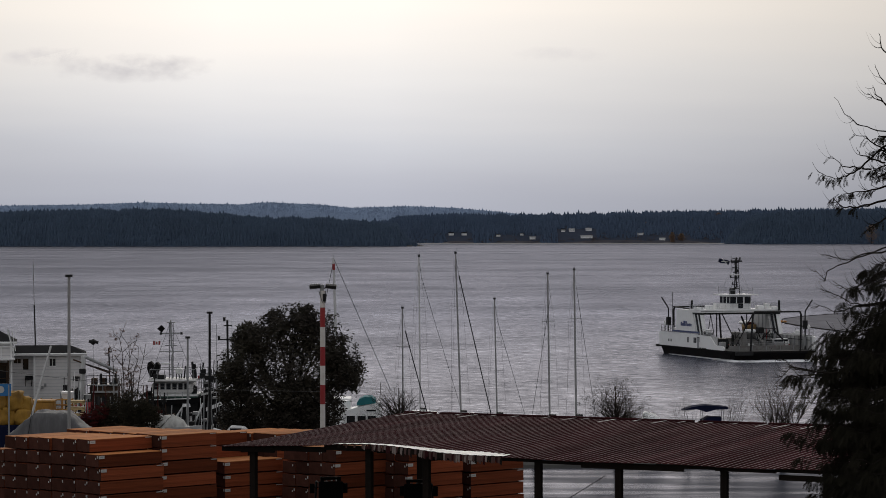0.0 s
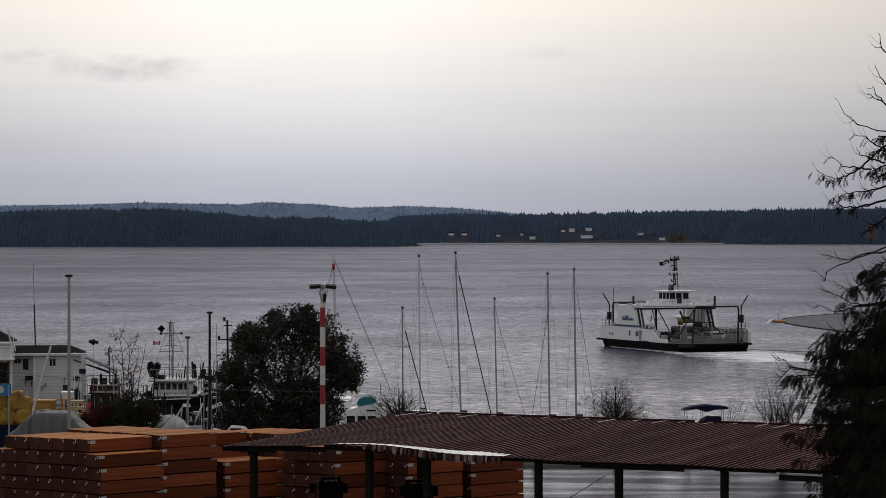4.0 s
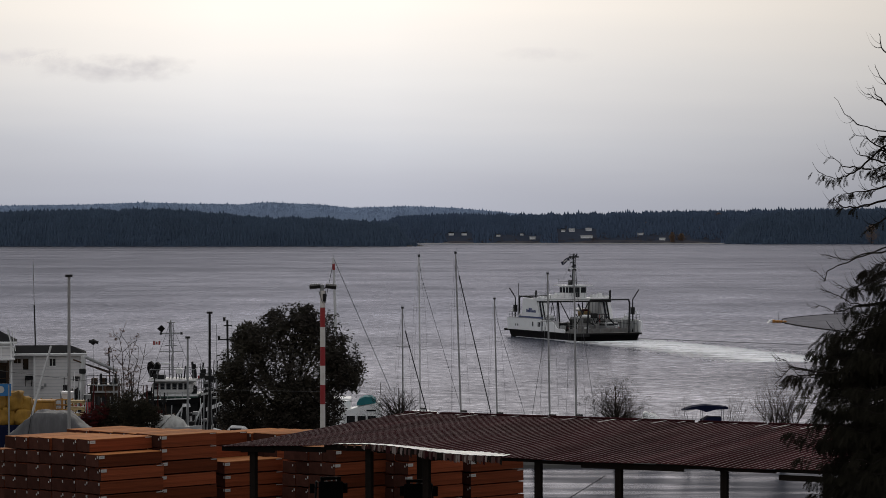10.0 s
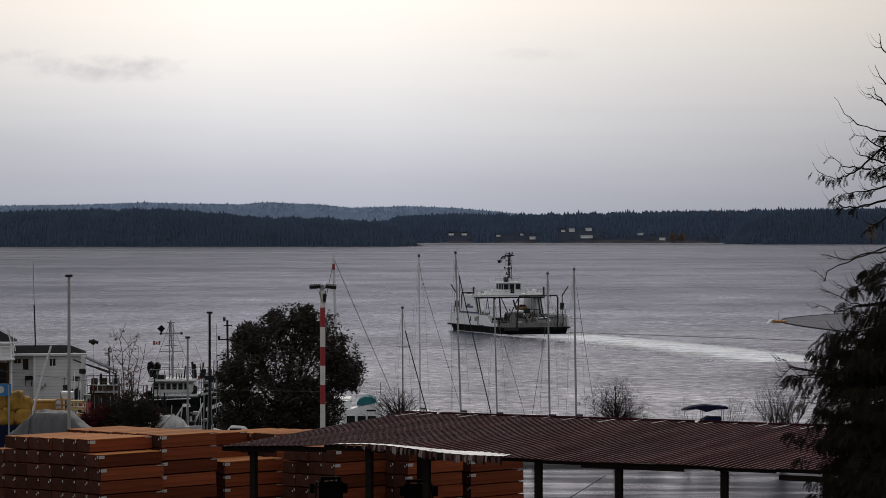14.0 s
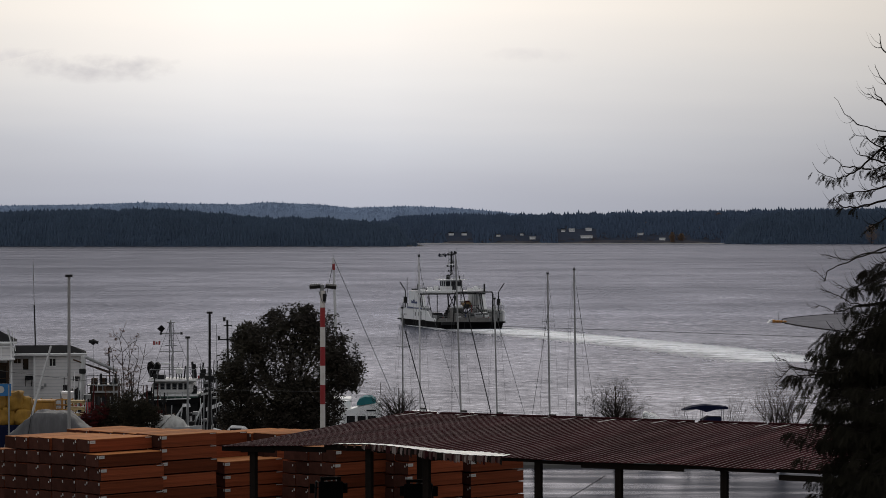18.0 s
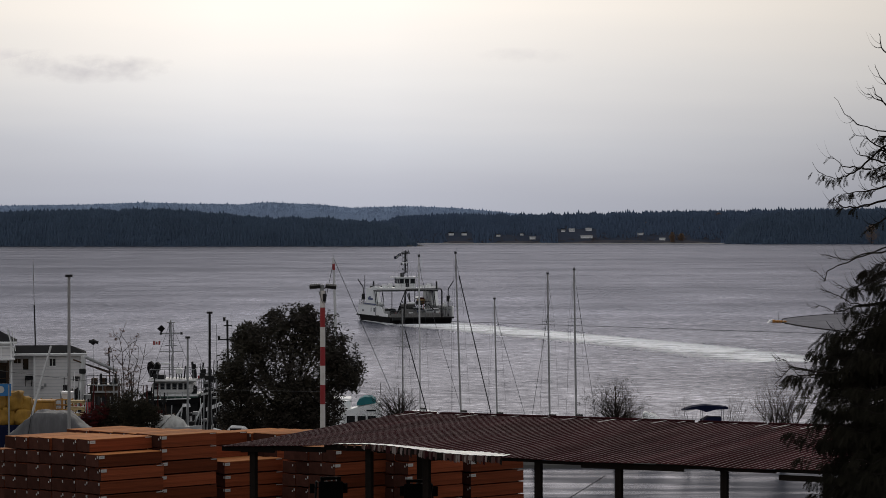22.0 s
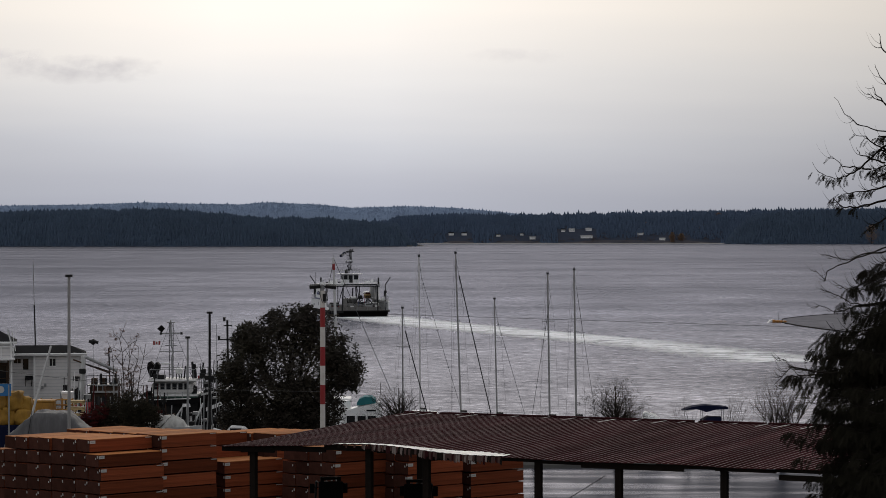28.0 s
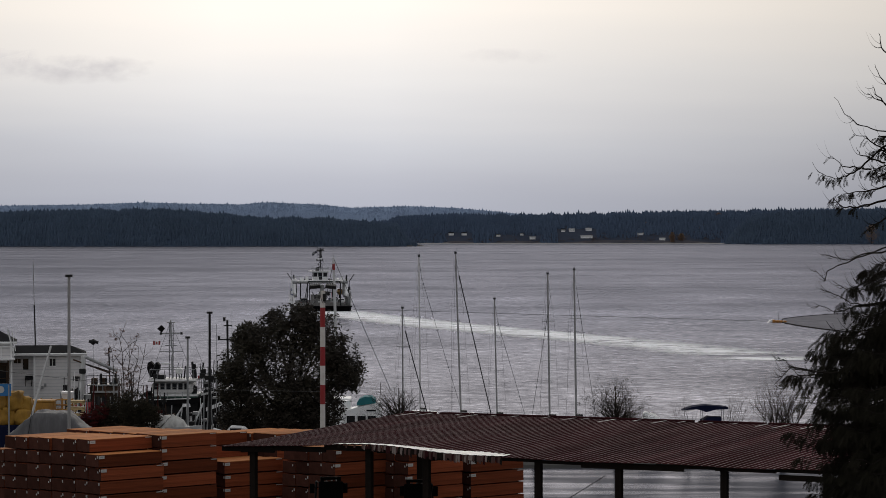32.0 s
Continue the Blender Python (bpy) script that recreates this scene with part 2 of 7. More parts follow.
# ---- mesh helpers ----
def box(bm, x0, x1, y0, y1, z0, z1, m=None, bevel=0.0):
    r = bmesh.ops.create_cube(bm, size=1)
    vs = r["verts"]
    for v in vs:
        v.co = Vector(((x0 + x1) / 2 + v.co.x * (x1 - x0), (y0 + y1) / 2 + v.co.y * (y1 - y0), (z0 + z1) / 2 + v.co.z * (z1 - z0)))
    if bevel:
        es = list({e for v in vs for e in v.link_edges})
        vs = bmesh.ops.bevel(bm, geom=es, offset=bevel, segments=1, affect="EDGES")["verts"]
    if m:
        bmesh.ops.transform(bm, matrix=m, verts=vs)
    return vs


def rod(bm, a, b, r0, r1=None, n=6):
    """A tapered round bar from a to b."""
    a, b = Vector(a), Vector(b)
    r1 = r0 if r1 is None else r1
    d = (b - a).normalized()
    u = d.orthogonal().normalized()
    w = d.cross(u)
    rings = []
    for p, r in ((a, r0), (b, r1)):
        rings.append([bm.verts.new(p + (u * math.cos(2 * math.pi * i / n) + w * math.sin(2 * math.pi * i / n)) * r) for i in range(n)])
    for i in range(n):
        j = (i + 1) % n
        bm.faces.new((rings[0][i], rings[0][j], rings[1][j], rings[1][i]))
    if n > 3:
        bm.faces.new(rings[0][::-1])
        bm.faces.new(rings[1])


def pipe(bm, pts, r, n=6):
    """A bent round bar through the points, in one piece; a closed one where the ends meet."""
    pts = [Vector(p) for p in pts]
    closed = (pts[0] - pts[-1]).length < 1e-6
    if closed:
        pts = pts[:-1]
    m = len(pts)
    rings = []
    u = None
    for i, p in enumerate(pts):
        a = pts[i - 1] if i or closed else p
        b = pts[(i + 1) % m] if i < m - 1 or closed else p
        d = ((p - a).normalized() + (b - p).normalized()).normalized()
        u = d.orthogonal().normalized() if u is None else (u - d * u.dot(d)).normalized()
        w = d.cross(u)
        rings.append([bm.verts.new(p + (u * math.cos(2 * math.pi * k / n) + w * math.sin(2 * math.pi * k / n)) * r) for k in range(n)])
    for i in range(m if closed else m - 1):
        a, b = rings[i], rings[(i + 1) % m]
        for k in range(n):
            bm.faces.new((a[k], a[(k + 1) % n], b[(k + 1) % n], b[k]))
    if not closed:
        bm.faces.new(rings[0][::-1])
        bm.faces.new(rings[-1])


def prism(bm, outline, h0, h1, axis="z"):
    """An outline pulled from h0 to h1 along an axis."""
    place = {"z": lambda p, h: (p[0], p[1], h), "x": lambda p, h: (h, p[0], p[1]), "y": lambda p, h: (p[0], h, p[1])}[axis]
    a = [bm.verts.new(place(p, h0)) for p in outline]
    b = [bm.verts.new(place(p, h1)) for p in outline]
    n = len(outline)
    fs = [bm.faces.new(a), bm.faces.new(b)]
    for i in range(n):
        fs.append(bm.faces.new((a[i], a[(i + 1) % n], b[(i + 1) % n], b[i])))
    bmesh.ops.recalc_face_normals(bm, faces=fs)


def part(name, bm, material, parent=None, label="", m=None, smooth=False):
    me = bpy.data.meshes.new(name)
    bm.to_mesh(me)
    bm.free()
    me.materials.append(material)
    if smooth:
        for p in me.polygons:
            p.use_smooth = True
    ob = new(name, me)
    ob.parent = parent
    if m is not None:
        ob.matrix_basis = m
    if label:
        ob["label"] = label
    return ob


def thing(name, label, category, m=None, group="", kind=""):
    ob = new(name)
    ob.empty_display_size = 0.3
    if m is not None:
        ob.matrix_basis = m
    return tagged(ob, label, category, group, kind)


def simple(name, build, material, parent=None, label="", m=None, smooth=False):
    bm = bmesh.new()
    build(bm)
    return part(name, bm, material, parent, label, m, smooth)


def bar(name, a, b, r, material, parent, label="", r1=None, n=8):
    bm = bmesh.new()
    rod(bm, a, b, r, r1, n)
    return part(name, bm, material, parent, label)


def block(name, x0, x1, y0, y1, z0, z1, material, parent, label="", bevel=0.0):
    bm = bmesh.new()
    box(bm, x0, x1, y0, y1, z0, z1, None, bevel)
    return part(name, bm, material, parent, label)


def raw(name, verts, faces, material, parent=None, label=""):
    me = bpy.data.meshes.new(name)
    me.from_pydata(verts, [], faces)
    me.materials.append(material)
    ob = new(name, me)
    ob.parent = parent
    if label:
        ob["label"] = label
    return ob


def hull_mesh(bm, length, beam, free, sheer=0.25):
    rings = []
    n = 12
    for i in range(n + 1):
        f = i / n
        w = beam / 2 * (math.sin(math.pi * min(1, 0.18 + f * 0.82)) ** 0.7 if f < 1 else 0.03)
        y = -length / 2 + length * f
        top = free + sheer * (2 * f - 0.8) ** 2
        rings.append([bm.verts.new(p) for p in ((-w, y, top), (-w * 0.95, y, top * 0.45), (-w * 0.5, y, -0.3), (w * 0.5, y, -0.3), (w * 0.95, y, top * 0.45), (w, y, top))])
    for a, b in zip(rings, rings[1:]):
        for i in range(6):
            bm.faces.new((a[i], b[i], b[(i + 1) % 6], a[(i + 1) % 6]))
    bm.faces.new(rings[0])
    bm.faces.new(rings[-1])
    bmesh.ops.recalc_face_normals(bm, faces=bm.faces)


# ---- ground, water, far shores ----
def dip(y):
    """How far the yard sinks behind the first lumber row."""
    return max(0.0, min(0.045 * (y - 150), 0.7, 0.07 * (176 - y)))


def land():
    """One sheet: the bank under the camera, the yard, and the beach that dips below the water."""
    xs = [-3000, -800, -200, -90, -60, -45, -36, -28, -20, -12, -6, 0, 6, 12, 18, 26, 36, 50, 80, 200, 800, 3000]
    ys = [-3000, -500, -60, -10, 5, 20, 40, 60, 80, 100, 115, 130, 145, 152, 157, 160, 164, 168, 174, 180, 186, 192, 200, 208, 216, 226, 240, 280]

    def height(x, y):
        if y < 5:
            z = 17.9
        elif y < 100:
            z = 17.9 - (y - 5) / 95 * 14.3
        else:
            z = 3.6 - dip(y)
        # the shore lies further out towards the left
        edge = 157 + 49 * min(1, max(0, (-x - 1) / 10))
        z -= max(0, y - edge) * (0.9 if x > -1 else 0.5)
        return max(-4, z + 0.12 * noise.noise(Vector((x * 0.1, y * 0.1, 0))))

    vs = [(x, y, height(x, y)) for y in ys for x in xs]
    n = len(xs)
    fs = [(j * n + i, j * n + i + 1, (j + 1) * n + i + 1, (j + 1) * n + i) for j in range(len(ys) - 1) for i in range(n - 1)]
    tagged(raw("ground", vs, fs, GROUND), "grey gravel yard sloping down to the shore", "ground", kind="structure")


land()
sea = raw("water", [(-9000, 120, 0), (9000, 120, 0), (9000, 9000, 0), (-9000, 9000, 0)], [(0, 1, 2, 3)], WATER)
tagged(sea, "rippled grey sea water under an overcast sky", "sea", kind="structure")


def profile(points, x):
    for (a, u), (b, v) in zip(points, points[1:]):
        if a <= x <= b:
            return u + (v - u) * (x - a) / (b - a)
    return points[0][1] if x < points[0][0] else points[-1][1]


# far ground colours, with the blue of the haze in them
SHORE_FLOOR = paint("hazed_withered_ground", (0.058, 0.070, 0.100), 1.0, vary=0.4, scale=0.03, fine=0.3, bump=0, spec=0.0, second=(0.080, 0.076, 0.088), amount=0.4)
WOOD_FLOOR = paint("hazed_wood_floor", (0.060, 0.086, 0.135), 1.0, vary=0.3, scale=0.02, fine=0.15, bump=0, spec=0.0)


def wood(name, depth, shore, crest, back, material, seed, count, tall, label, clear=(), floor=None):
    """A wooded shore: a low hill with conifers on it. shore, crest: (x, value) outlines in metres."""
    rnd = random.Random(seed)
    x0, x1 = crest[0][0], crest[-1][0]
    vs, fs = [], []
    n = 90
    for i in range(n + 1):
        x = x0 + (x1 - x0) * i / n
        c, s = profile(crest, x) - tall * 0.95, profile(shore, x)
        for f, h in ((0.0, -0.5), (0.02, 1.2), (0.2, c * 0.35 + 1), (0.6, c * 0.8), (1.0, c), (1.25, c * 0.6)):
            vs.append((x, depth + s + back * f, max(-0.5, h)))
    for i in range(n):
        for j in range(5):
            a = i * 6 + j
            fs.append((a, a + 6, a + 7, a + 1))
    for _ in range(count):
        x = rnd.uniform(x0, x1)
        f = rnd.random() ** 0.85
        if any(a < x < b and f < g for a, b, g in clear):
            continue
        c, s = profile(crest, x), profile(shore, x)
        low = c - tall * 0.95
        base = max(0.3, profile([(0, 0.3), (0.02, 0.8), (0.2, low * 0.35 + 0.5), (0.6, low * 0.8), (1.0, low)], f) - 0.4)
        h = tall * rnd.uniform(0.7, 1.2) * (rnd.uniform(1.3, 1.7) if rnd.random() < 0.06 else 1)
        h = min(h, max(3.0, c * 1.05 - base + rnd.uniform(-2, 3)))
        h *= 1 + 0.32 * noise.noise(Vector((x * 0.045, seed, 0))) + 0.22 * noise.noise(Vector((x * 0.16, seed, 5)))
        r = h * rnd.uniform(0.18, 0.34)
        y = depth + s + back * f
        k = len(vs)
        a0 = rnd.random() * 6
        for lev, (rr, hh) in enumerate(((1, 0.05), (0.62, 0.45), (0.3, 0.75))):
            for j in range(5):
                q = rr * r * rnd.uniform(0.7, 1.25)
                vs.append((x + q * math.cos(a0 + j * 1.257), y + q * math.sin(a0 + j * 1.257), base + h * hh))
        vs.append((x + rnd.uniform(-0.3, 0.3), y, base + h))
        for lev in range(2):
            for j in range(5):
                a, b = k + lev * 5 + j, k + lev * 5 + (j + 1) % 5
                fs.append((a, b, b + 5, a + 5))
        for j in range(5):
            fs.append((k + 10 + j, k + 10 + (j + 1) % 5, k + 15))
    ob = raw(name, vs, fs, material)
    # the dark floor of the wood under the trees, haze mixed into its colour
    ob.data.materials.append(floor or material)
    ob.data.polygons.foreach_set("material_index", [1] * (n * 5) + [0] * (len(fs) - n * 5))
    ob.data.polygons.foreach_set("use_smooth", [True] * len(fs))
    return tagged(ob, label, "forest", kind="stuff")


# far hills behind the left headland, blue from the painted haze
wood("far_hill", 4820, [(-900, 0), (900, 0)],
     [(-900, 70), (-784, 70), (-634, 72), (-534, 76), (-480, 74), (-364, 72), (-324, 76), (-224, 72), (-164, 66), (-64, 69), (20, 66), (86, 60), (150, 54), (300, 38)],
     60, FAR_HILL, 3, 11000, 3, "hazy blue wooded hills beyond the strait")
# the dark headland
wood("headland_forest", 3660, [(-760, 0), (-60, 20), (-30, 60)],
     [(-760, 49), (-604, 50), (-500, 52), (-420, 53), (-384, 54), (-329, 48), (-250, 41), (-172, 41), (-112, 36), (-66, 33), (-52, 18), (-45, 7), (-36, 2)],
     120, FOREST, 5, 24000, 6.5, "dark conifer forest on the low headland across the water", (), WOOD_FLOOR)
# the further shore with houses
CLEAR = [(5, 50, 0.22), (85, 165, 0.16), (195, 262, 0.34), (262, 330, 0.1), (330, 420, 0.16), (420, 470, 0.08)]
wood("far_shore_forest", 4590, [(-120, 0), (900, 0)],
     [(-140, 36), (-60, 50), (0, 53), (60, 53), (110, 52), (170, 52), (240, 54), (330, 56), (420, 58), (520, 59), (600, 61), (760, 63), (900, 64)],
     160, FOREST_2, 7, 26000, 6.5, "dark forest along the far shore, blue with painted haze", CLEAR, SHORE_FLOOR)


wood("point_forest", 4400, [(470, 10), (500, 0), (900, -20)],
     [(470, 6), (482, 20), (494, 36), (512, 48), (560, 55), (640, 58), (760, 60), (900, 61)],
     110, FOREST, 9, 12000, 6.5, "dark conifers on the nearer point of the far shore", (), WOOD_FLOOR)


def islet(x, y, w, h, seed):
    """A low reef: a lumpy mound that rises out of the water."""
    vs, fs = [], []
    for j in range(5):
        for i in range(13):
            a, b = i / 6 - 1, j / 2 - 1
            lump = max(0.0, (1 - a * a) * (1 - b * b)) ** 0.6 * (0.7 + 0.6 * noise.noise(Vector((a * 3, b * 2, seed))))
            vs.append((x + a * w / 2, y + b * 8, h * lump - 0.3))
    for j in range(4):
        for i in range(12):
            k = j * 13 + i
            fs.append((k, k + 1, k + 14, k + 13))
    tagged(raw("reef", vs, fs, SHORE), "low dark reef off the end of the headland", "reef", "reefs off the headland")


islet(-45, 3700, 12, 2.6, 1)
islet(-32, 3720, 15, 3.2, 2)
islet(-20, 3725, 5, 1.2, 3)


def beach():
    vs, fs = [], []
    for i in range(41):
        x = -70 + 14.5 * i
        w = 0.9 + 1.0 * noise.noise(Vector((i * 0.7, 0, 0)))
        vs += [(x, 4578, -0.5), (x, 4582, w), (x, 4600, w + 0.4), (x, 4602, -0.5)]
    for i in range(40):
        for j in range(3):
            a = i * 4 + j
            fs.append((a, a + 4, a + 5, a + 1))
    tagged(raw("beach", vs, fs, BEACH), "pale beach and painted bright water line below the far forest", "beach", kind="structure")


beach()


def spit():
    vs, fs = [], []
    for i in range(31):
        x = 0 + 1.6 * i
        for y, h in ((223.5, -0.6), (225, 0.25), (226, 0.5), (227, 0.25), (228.5, -0.6)):
            vs.append((x, y + 0.6 * noise.noise(Vector((x * 0.3, 0, 1))), h + 0.2 * noise.noise(Vector((x * 0.5, y, 2)))))
    for i in range(30):
        for j in range(4):
            a = i * 5 + j
            fs.append((a, a + 5, a + 6, a + 1))
    tagged(raw("gravel_spit", vs, fs, SHORE), "low gravel spit with shrubs beyond the shed", "spit", kind="structure")


spit()


def far_house(x, y, w, h, z, roof):
    w, h = w * 0.8, h * 0.75
    t = thing("far_house", "small white house on the far shore", "house", pose(x, y, z), "houses on the far shore")
    block("wall", -w / 2, w / 2, -3, 3, -1, h * 0.62, WHITE, t)
    simple("roof", lambda bm: prism(bm, [(-3.6, h * 0.6), (3.6, h * 0.6), (0, h)], -w / 2 - 0.5, w / 2 + 0.5, "x"), roof, t, "pitched roof")
    for i in range(3):
        u = -w / 2 + w * (i + 0.5) / 3
        block("window", u - 0.9, u + 0.9, -3.1, -2.98, h * 0.24, h * 0.40, GREY, t)
    return t


# ---- shed ----
RD, ED = Vector((0.899, -0.438, 0)), Vector((-0.438, -0.899, 0))  # along the ridge, from ridge to eave
RIDGE = Vector((-2.16, 150.0, 9.57))
SPAN, ROOF_LEN, EAVE_DROP = 19.55, 34.0, 0.45
SHED = Matrix(((RD.x, -ED.x, 0, RIDGE.x), (RD.y, -ED.y, 0, RIDGE.y), (0, 0, 1, RIDGE.z), (0, 0, 0, 1)))


def roof_z(u, v):
    """Height of the sheet over the ridge's level at u along the ridge and v from ridge to eave; the old roof sags."""
    z = -EAVE_DROP * v / SPAN
    z += 0.33 * (v / SPAN) ** 2 * math.exp(-((u - 7.5) / 4.5) ** 2)
    return z + 0.03 * math.sin(u * 0.9 + v * 0.3) * (v / SPAN)


def shed():
    t = thing("lumber_shed", "open-sided lumber shed with a rusty corrugated metal roof on dark posts", "shed", SHED)
    # sheets run from ridge to eave, each with raised ribs
    width = 0.95
    n = int(ROOF_LEN / width)
    rnd = random.Random(11)
    for i in range(n):
        u0 = i * width
        vs, fs = [], []
        prof = []
        for k in range(3):
            q = u0 + k * width / 3
            prof += [(q, 0), (q + 0.20, 0), (q + 0.215, 0.028), (q + 0.275, 0.028), (q + 0.29, 0)]
        prof.append((u0 + width, 0.0))
        ends = rnd.uniform(-0.12, 0.14)
        steps = [0, SPAN * 0.25, SPAN * 0.5, SPAN * 0.75, SPAN + 0.5 + ends]
        for v in steps:
            for u, h in prof:
                vs.append((u, -v, roof_z(u, v) + h))
        m = len(prof)
        for j in range(len(steps) - 1):
            for q in range(m - 1):
                a = j * m + q
                fs.append((a, a + m, a + m + 1, a + 1))
        sheet = raw("roof_sheet", vs, fs, ROOF, t)
        # the sky's sheen is painted as pale rib crests, the troughs keep the rust colour
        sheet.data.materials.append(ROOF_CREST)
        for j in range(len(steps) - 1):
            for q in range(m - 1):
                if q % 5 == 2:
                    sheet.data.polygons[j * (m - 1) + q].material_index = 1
    # far slope, in one
    vs = [(0, 0, 0), (ROOF_LEN, 0, 0), (ROOF_LEN, 1.2, -0.12), (0, 1.2, -0.12)]
    raw("far_slope", vs, [(0, 1, 2, 3)], ROOF, t, "far slope of the roof")
    for i in range(n // 2):
        u = i * width * 2 + rnd.uniform(0, 0.4)
        block("ridge_cap", u, u + width * 1.9, -0.22, 0.25, -0.05, 0.10, ROOF, t)
    # bare patches of metal below the ridge
    for i in range(24):
        u, w, l = 0.6 + i * 1.37 + rnd.uniform(-0.5, 0.5), rnd.uniform(0.05, 0.09), rnd.uniform(0.8, 3.2)
        block("ridge_flashing", u, u + w, -l, -0.2, 0.05, 0.062, BRIGHT_METAL, t)
    # eave: beam, fascia, bent bright sheet end
    for i in range(12):
        u0, u1 = i * ROOF_LEN / 12, (i + 1) * ROOF_LEN / 12
        z = roof_z((u0 + u1) / 2, SPAN)
        block("eave_beam", u0, u1 + 0.02, -SPAN - 0.15, -SPAN + 0.05, z - (0.30 if i < 5 else 0.2), z - 0.05, OLD_WOOD, t)
    # pale sheet ends along the eave, their torn edges hanging down
    for i in range(21):
        u0 = 6.2 + i * 0.43
        w = 0.05 + 1.5 * (i / 18) ** 2.2 * min(1, (21 - i) / 5)
        vs, fs = [], []
        prof = [(u0, 0.03), (u0 + 0.2, 0.03), (u0 + 0.23, 0.045), (u0 + 0.39, 0.045), (u0 + 0.428, 0.03)]
        for v in (SPAN - w, SPAN - w * 0.4, SPAN + 0.42):
            for u, h in prof:
                vs.append((u, -v - 0.02 * (i % 3), roof_z(u, v) + h + 0.02))
        for q in range(2):
            for r in range(4):
                a = q * 5 + r
                fs.append((a, a + 5, a + 6, a + 1))
        raw("pale_sheet", vs, fs, PALE_SHEET, t, "pale sheet end along the eave")
        z = roof_z(u0, SPAN)
        for k in range(4 if i > 3 else 1 if i > 0 else 0):
            d, w, a = rnd.uniform(0.2, 0.4) * min(1, 0.35 + i / 14), rnd.uniform(0.09, 0.15), u0 + 0.108 * k
            raw("torn_edge", [(a, -SPAN - 0.57, z + 0.03), (a + w, -SPAN - 0.57, z + 0.03), (a + w * 0.9, -SPAN - 0.62, z - d), (a + w * 0.2, -SPAN - 0.64, z - d * 0.8)],
                [(0, 1, 2, 3)], (TORN, ROOF_RIB, ROOF, ROOF_RIB, OLD_WOOD, ROOF, TORN, OLD_WOOD, ROOF_RIB)[rnd.randrange(9)], t, "torn sheet edge")
    for u in (1.58, 7.93, 10.98, 16.74, 20.75, 25.84, 30.6):
        z = roof_z(u, SPAN)
        block("post", u - 0.16, u + 0.16, -SPAN + 0.05, -SPAN + 0.36, -6.05, z - 0.1, OLD_WOOD, t, bevel=0.03)
    for u in (1.0, 12.0, 23.0, 33.0):
        if u in (1.0, 33.0):
            block("post", u - 0.15, u + 0.15, -0.15, 0.15, -6.05, -0.05, OLD_WOOD, t, bevel=0.03)
        bar("rafter", (u, -0.1, -0.5), (u, -SPAN + 0.1, roof_z(u, SPAN) - 0.25), 0.13, OLD_WOOD, t, n=4)
    # drooping boards below the eave
    block("loose_board", 19.0, 24.0, -SPAN - 0.12, -SPAN + 0.02, -0.78, -0.62, OLD_WOOD, t)
    block("loose_board", 28.5, 31.0, -SPAN - 0.12, -SPAN + 0.02, -0.98, -0.74, OLD_WOOD, t)
    return t


shed()


# ---- lumber ----
LD, SD = Vector((math.cos(radians(42)), math.sin(radians(42)), 0)), Vector((-math.sin(radians(42)), math.cos(radians(42)), 0))


def grooved(x0, x1, y0, y1, levels, depth=0.022):
    """An outline in y and z whose sides are notched between the board layers."""
    left, right = [], []
    for i, (a, b) in enumerate(levels):
        right += [(y1, a), (y1, b)]
        left += [(y0, a), (y0, b)]
        if i < len(levels) - 1:
            right += [(y1 - depth, b), (y1 - depth, levels[i + 1][0])]
            left += [(y0 + depth, b), (y0 + depth, levels[i + 1][0])]
    bm = bmesh.new()
    prism(bm, right + left[::-1], x0, x1, "x")
    return bm


def mesh_of(name, bm, material):
    me = bpy.data.meshes.new(name)
    bm.to_mesh(me)
    bm.free()
    me.materials.append(material)
    return me


PACK_L, PACK_W = 4.3, 1.185


def packs():
    """Shared meshes of a bundle of boards."""
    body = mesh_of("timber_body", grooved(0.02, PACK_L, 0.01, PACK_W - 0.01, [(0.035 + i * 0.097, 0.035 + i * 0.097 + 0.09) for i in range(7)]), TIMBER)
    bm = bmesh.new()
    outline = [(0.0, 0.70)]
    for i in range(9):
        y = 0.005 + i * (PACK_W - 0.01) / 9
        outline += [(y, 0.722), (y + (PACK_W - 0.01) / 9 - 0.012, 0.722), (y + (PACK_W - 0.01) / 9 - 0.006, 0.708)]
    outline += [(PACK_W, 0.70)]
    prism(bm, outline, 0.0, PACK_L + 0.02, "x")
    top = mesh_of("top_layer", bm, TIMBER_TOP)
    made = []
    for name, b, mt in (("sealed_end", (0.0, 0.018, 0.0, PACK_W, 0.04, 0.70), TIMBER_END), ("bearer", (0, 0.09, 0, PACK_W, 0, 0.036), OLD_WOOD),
                        ("tag", (0.03, 0.40, -0.012, 0.012, 0.49, 0.66), TAG), ("end_tag", (-0.012, 0.004, 0.04, 0.13, 0.52, 0.66), TAG),
                        ("loose_tag", (-0.012, 0.004, 0.22, 0.29, 0.44, 0.54), TAG), ("far_tag", (PACK_L - 0.5, PACK_L - 0.06, -0.012, 0.012, 0.655, 0.695), TAG),
                        ("tag_print", (0.10, 0.30, -0.016, 0.0, 0.56, 0.585), GREY)):
        bm = bmesh.new()
        box(bm, *b)
        made.append(mesh_of(name, bm, mt))
    return (body, top, *made)


PACK = packs()


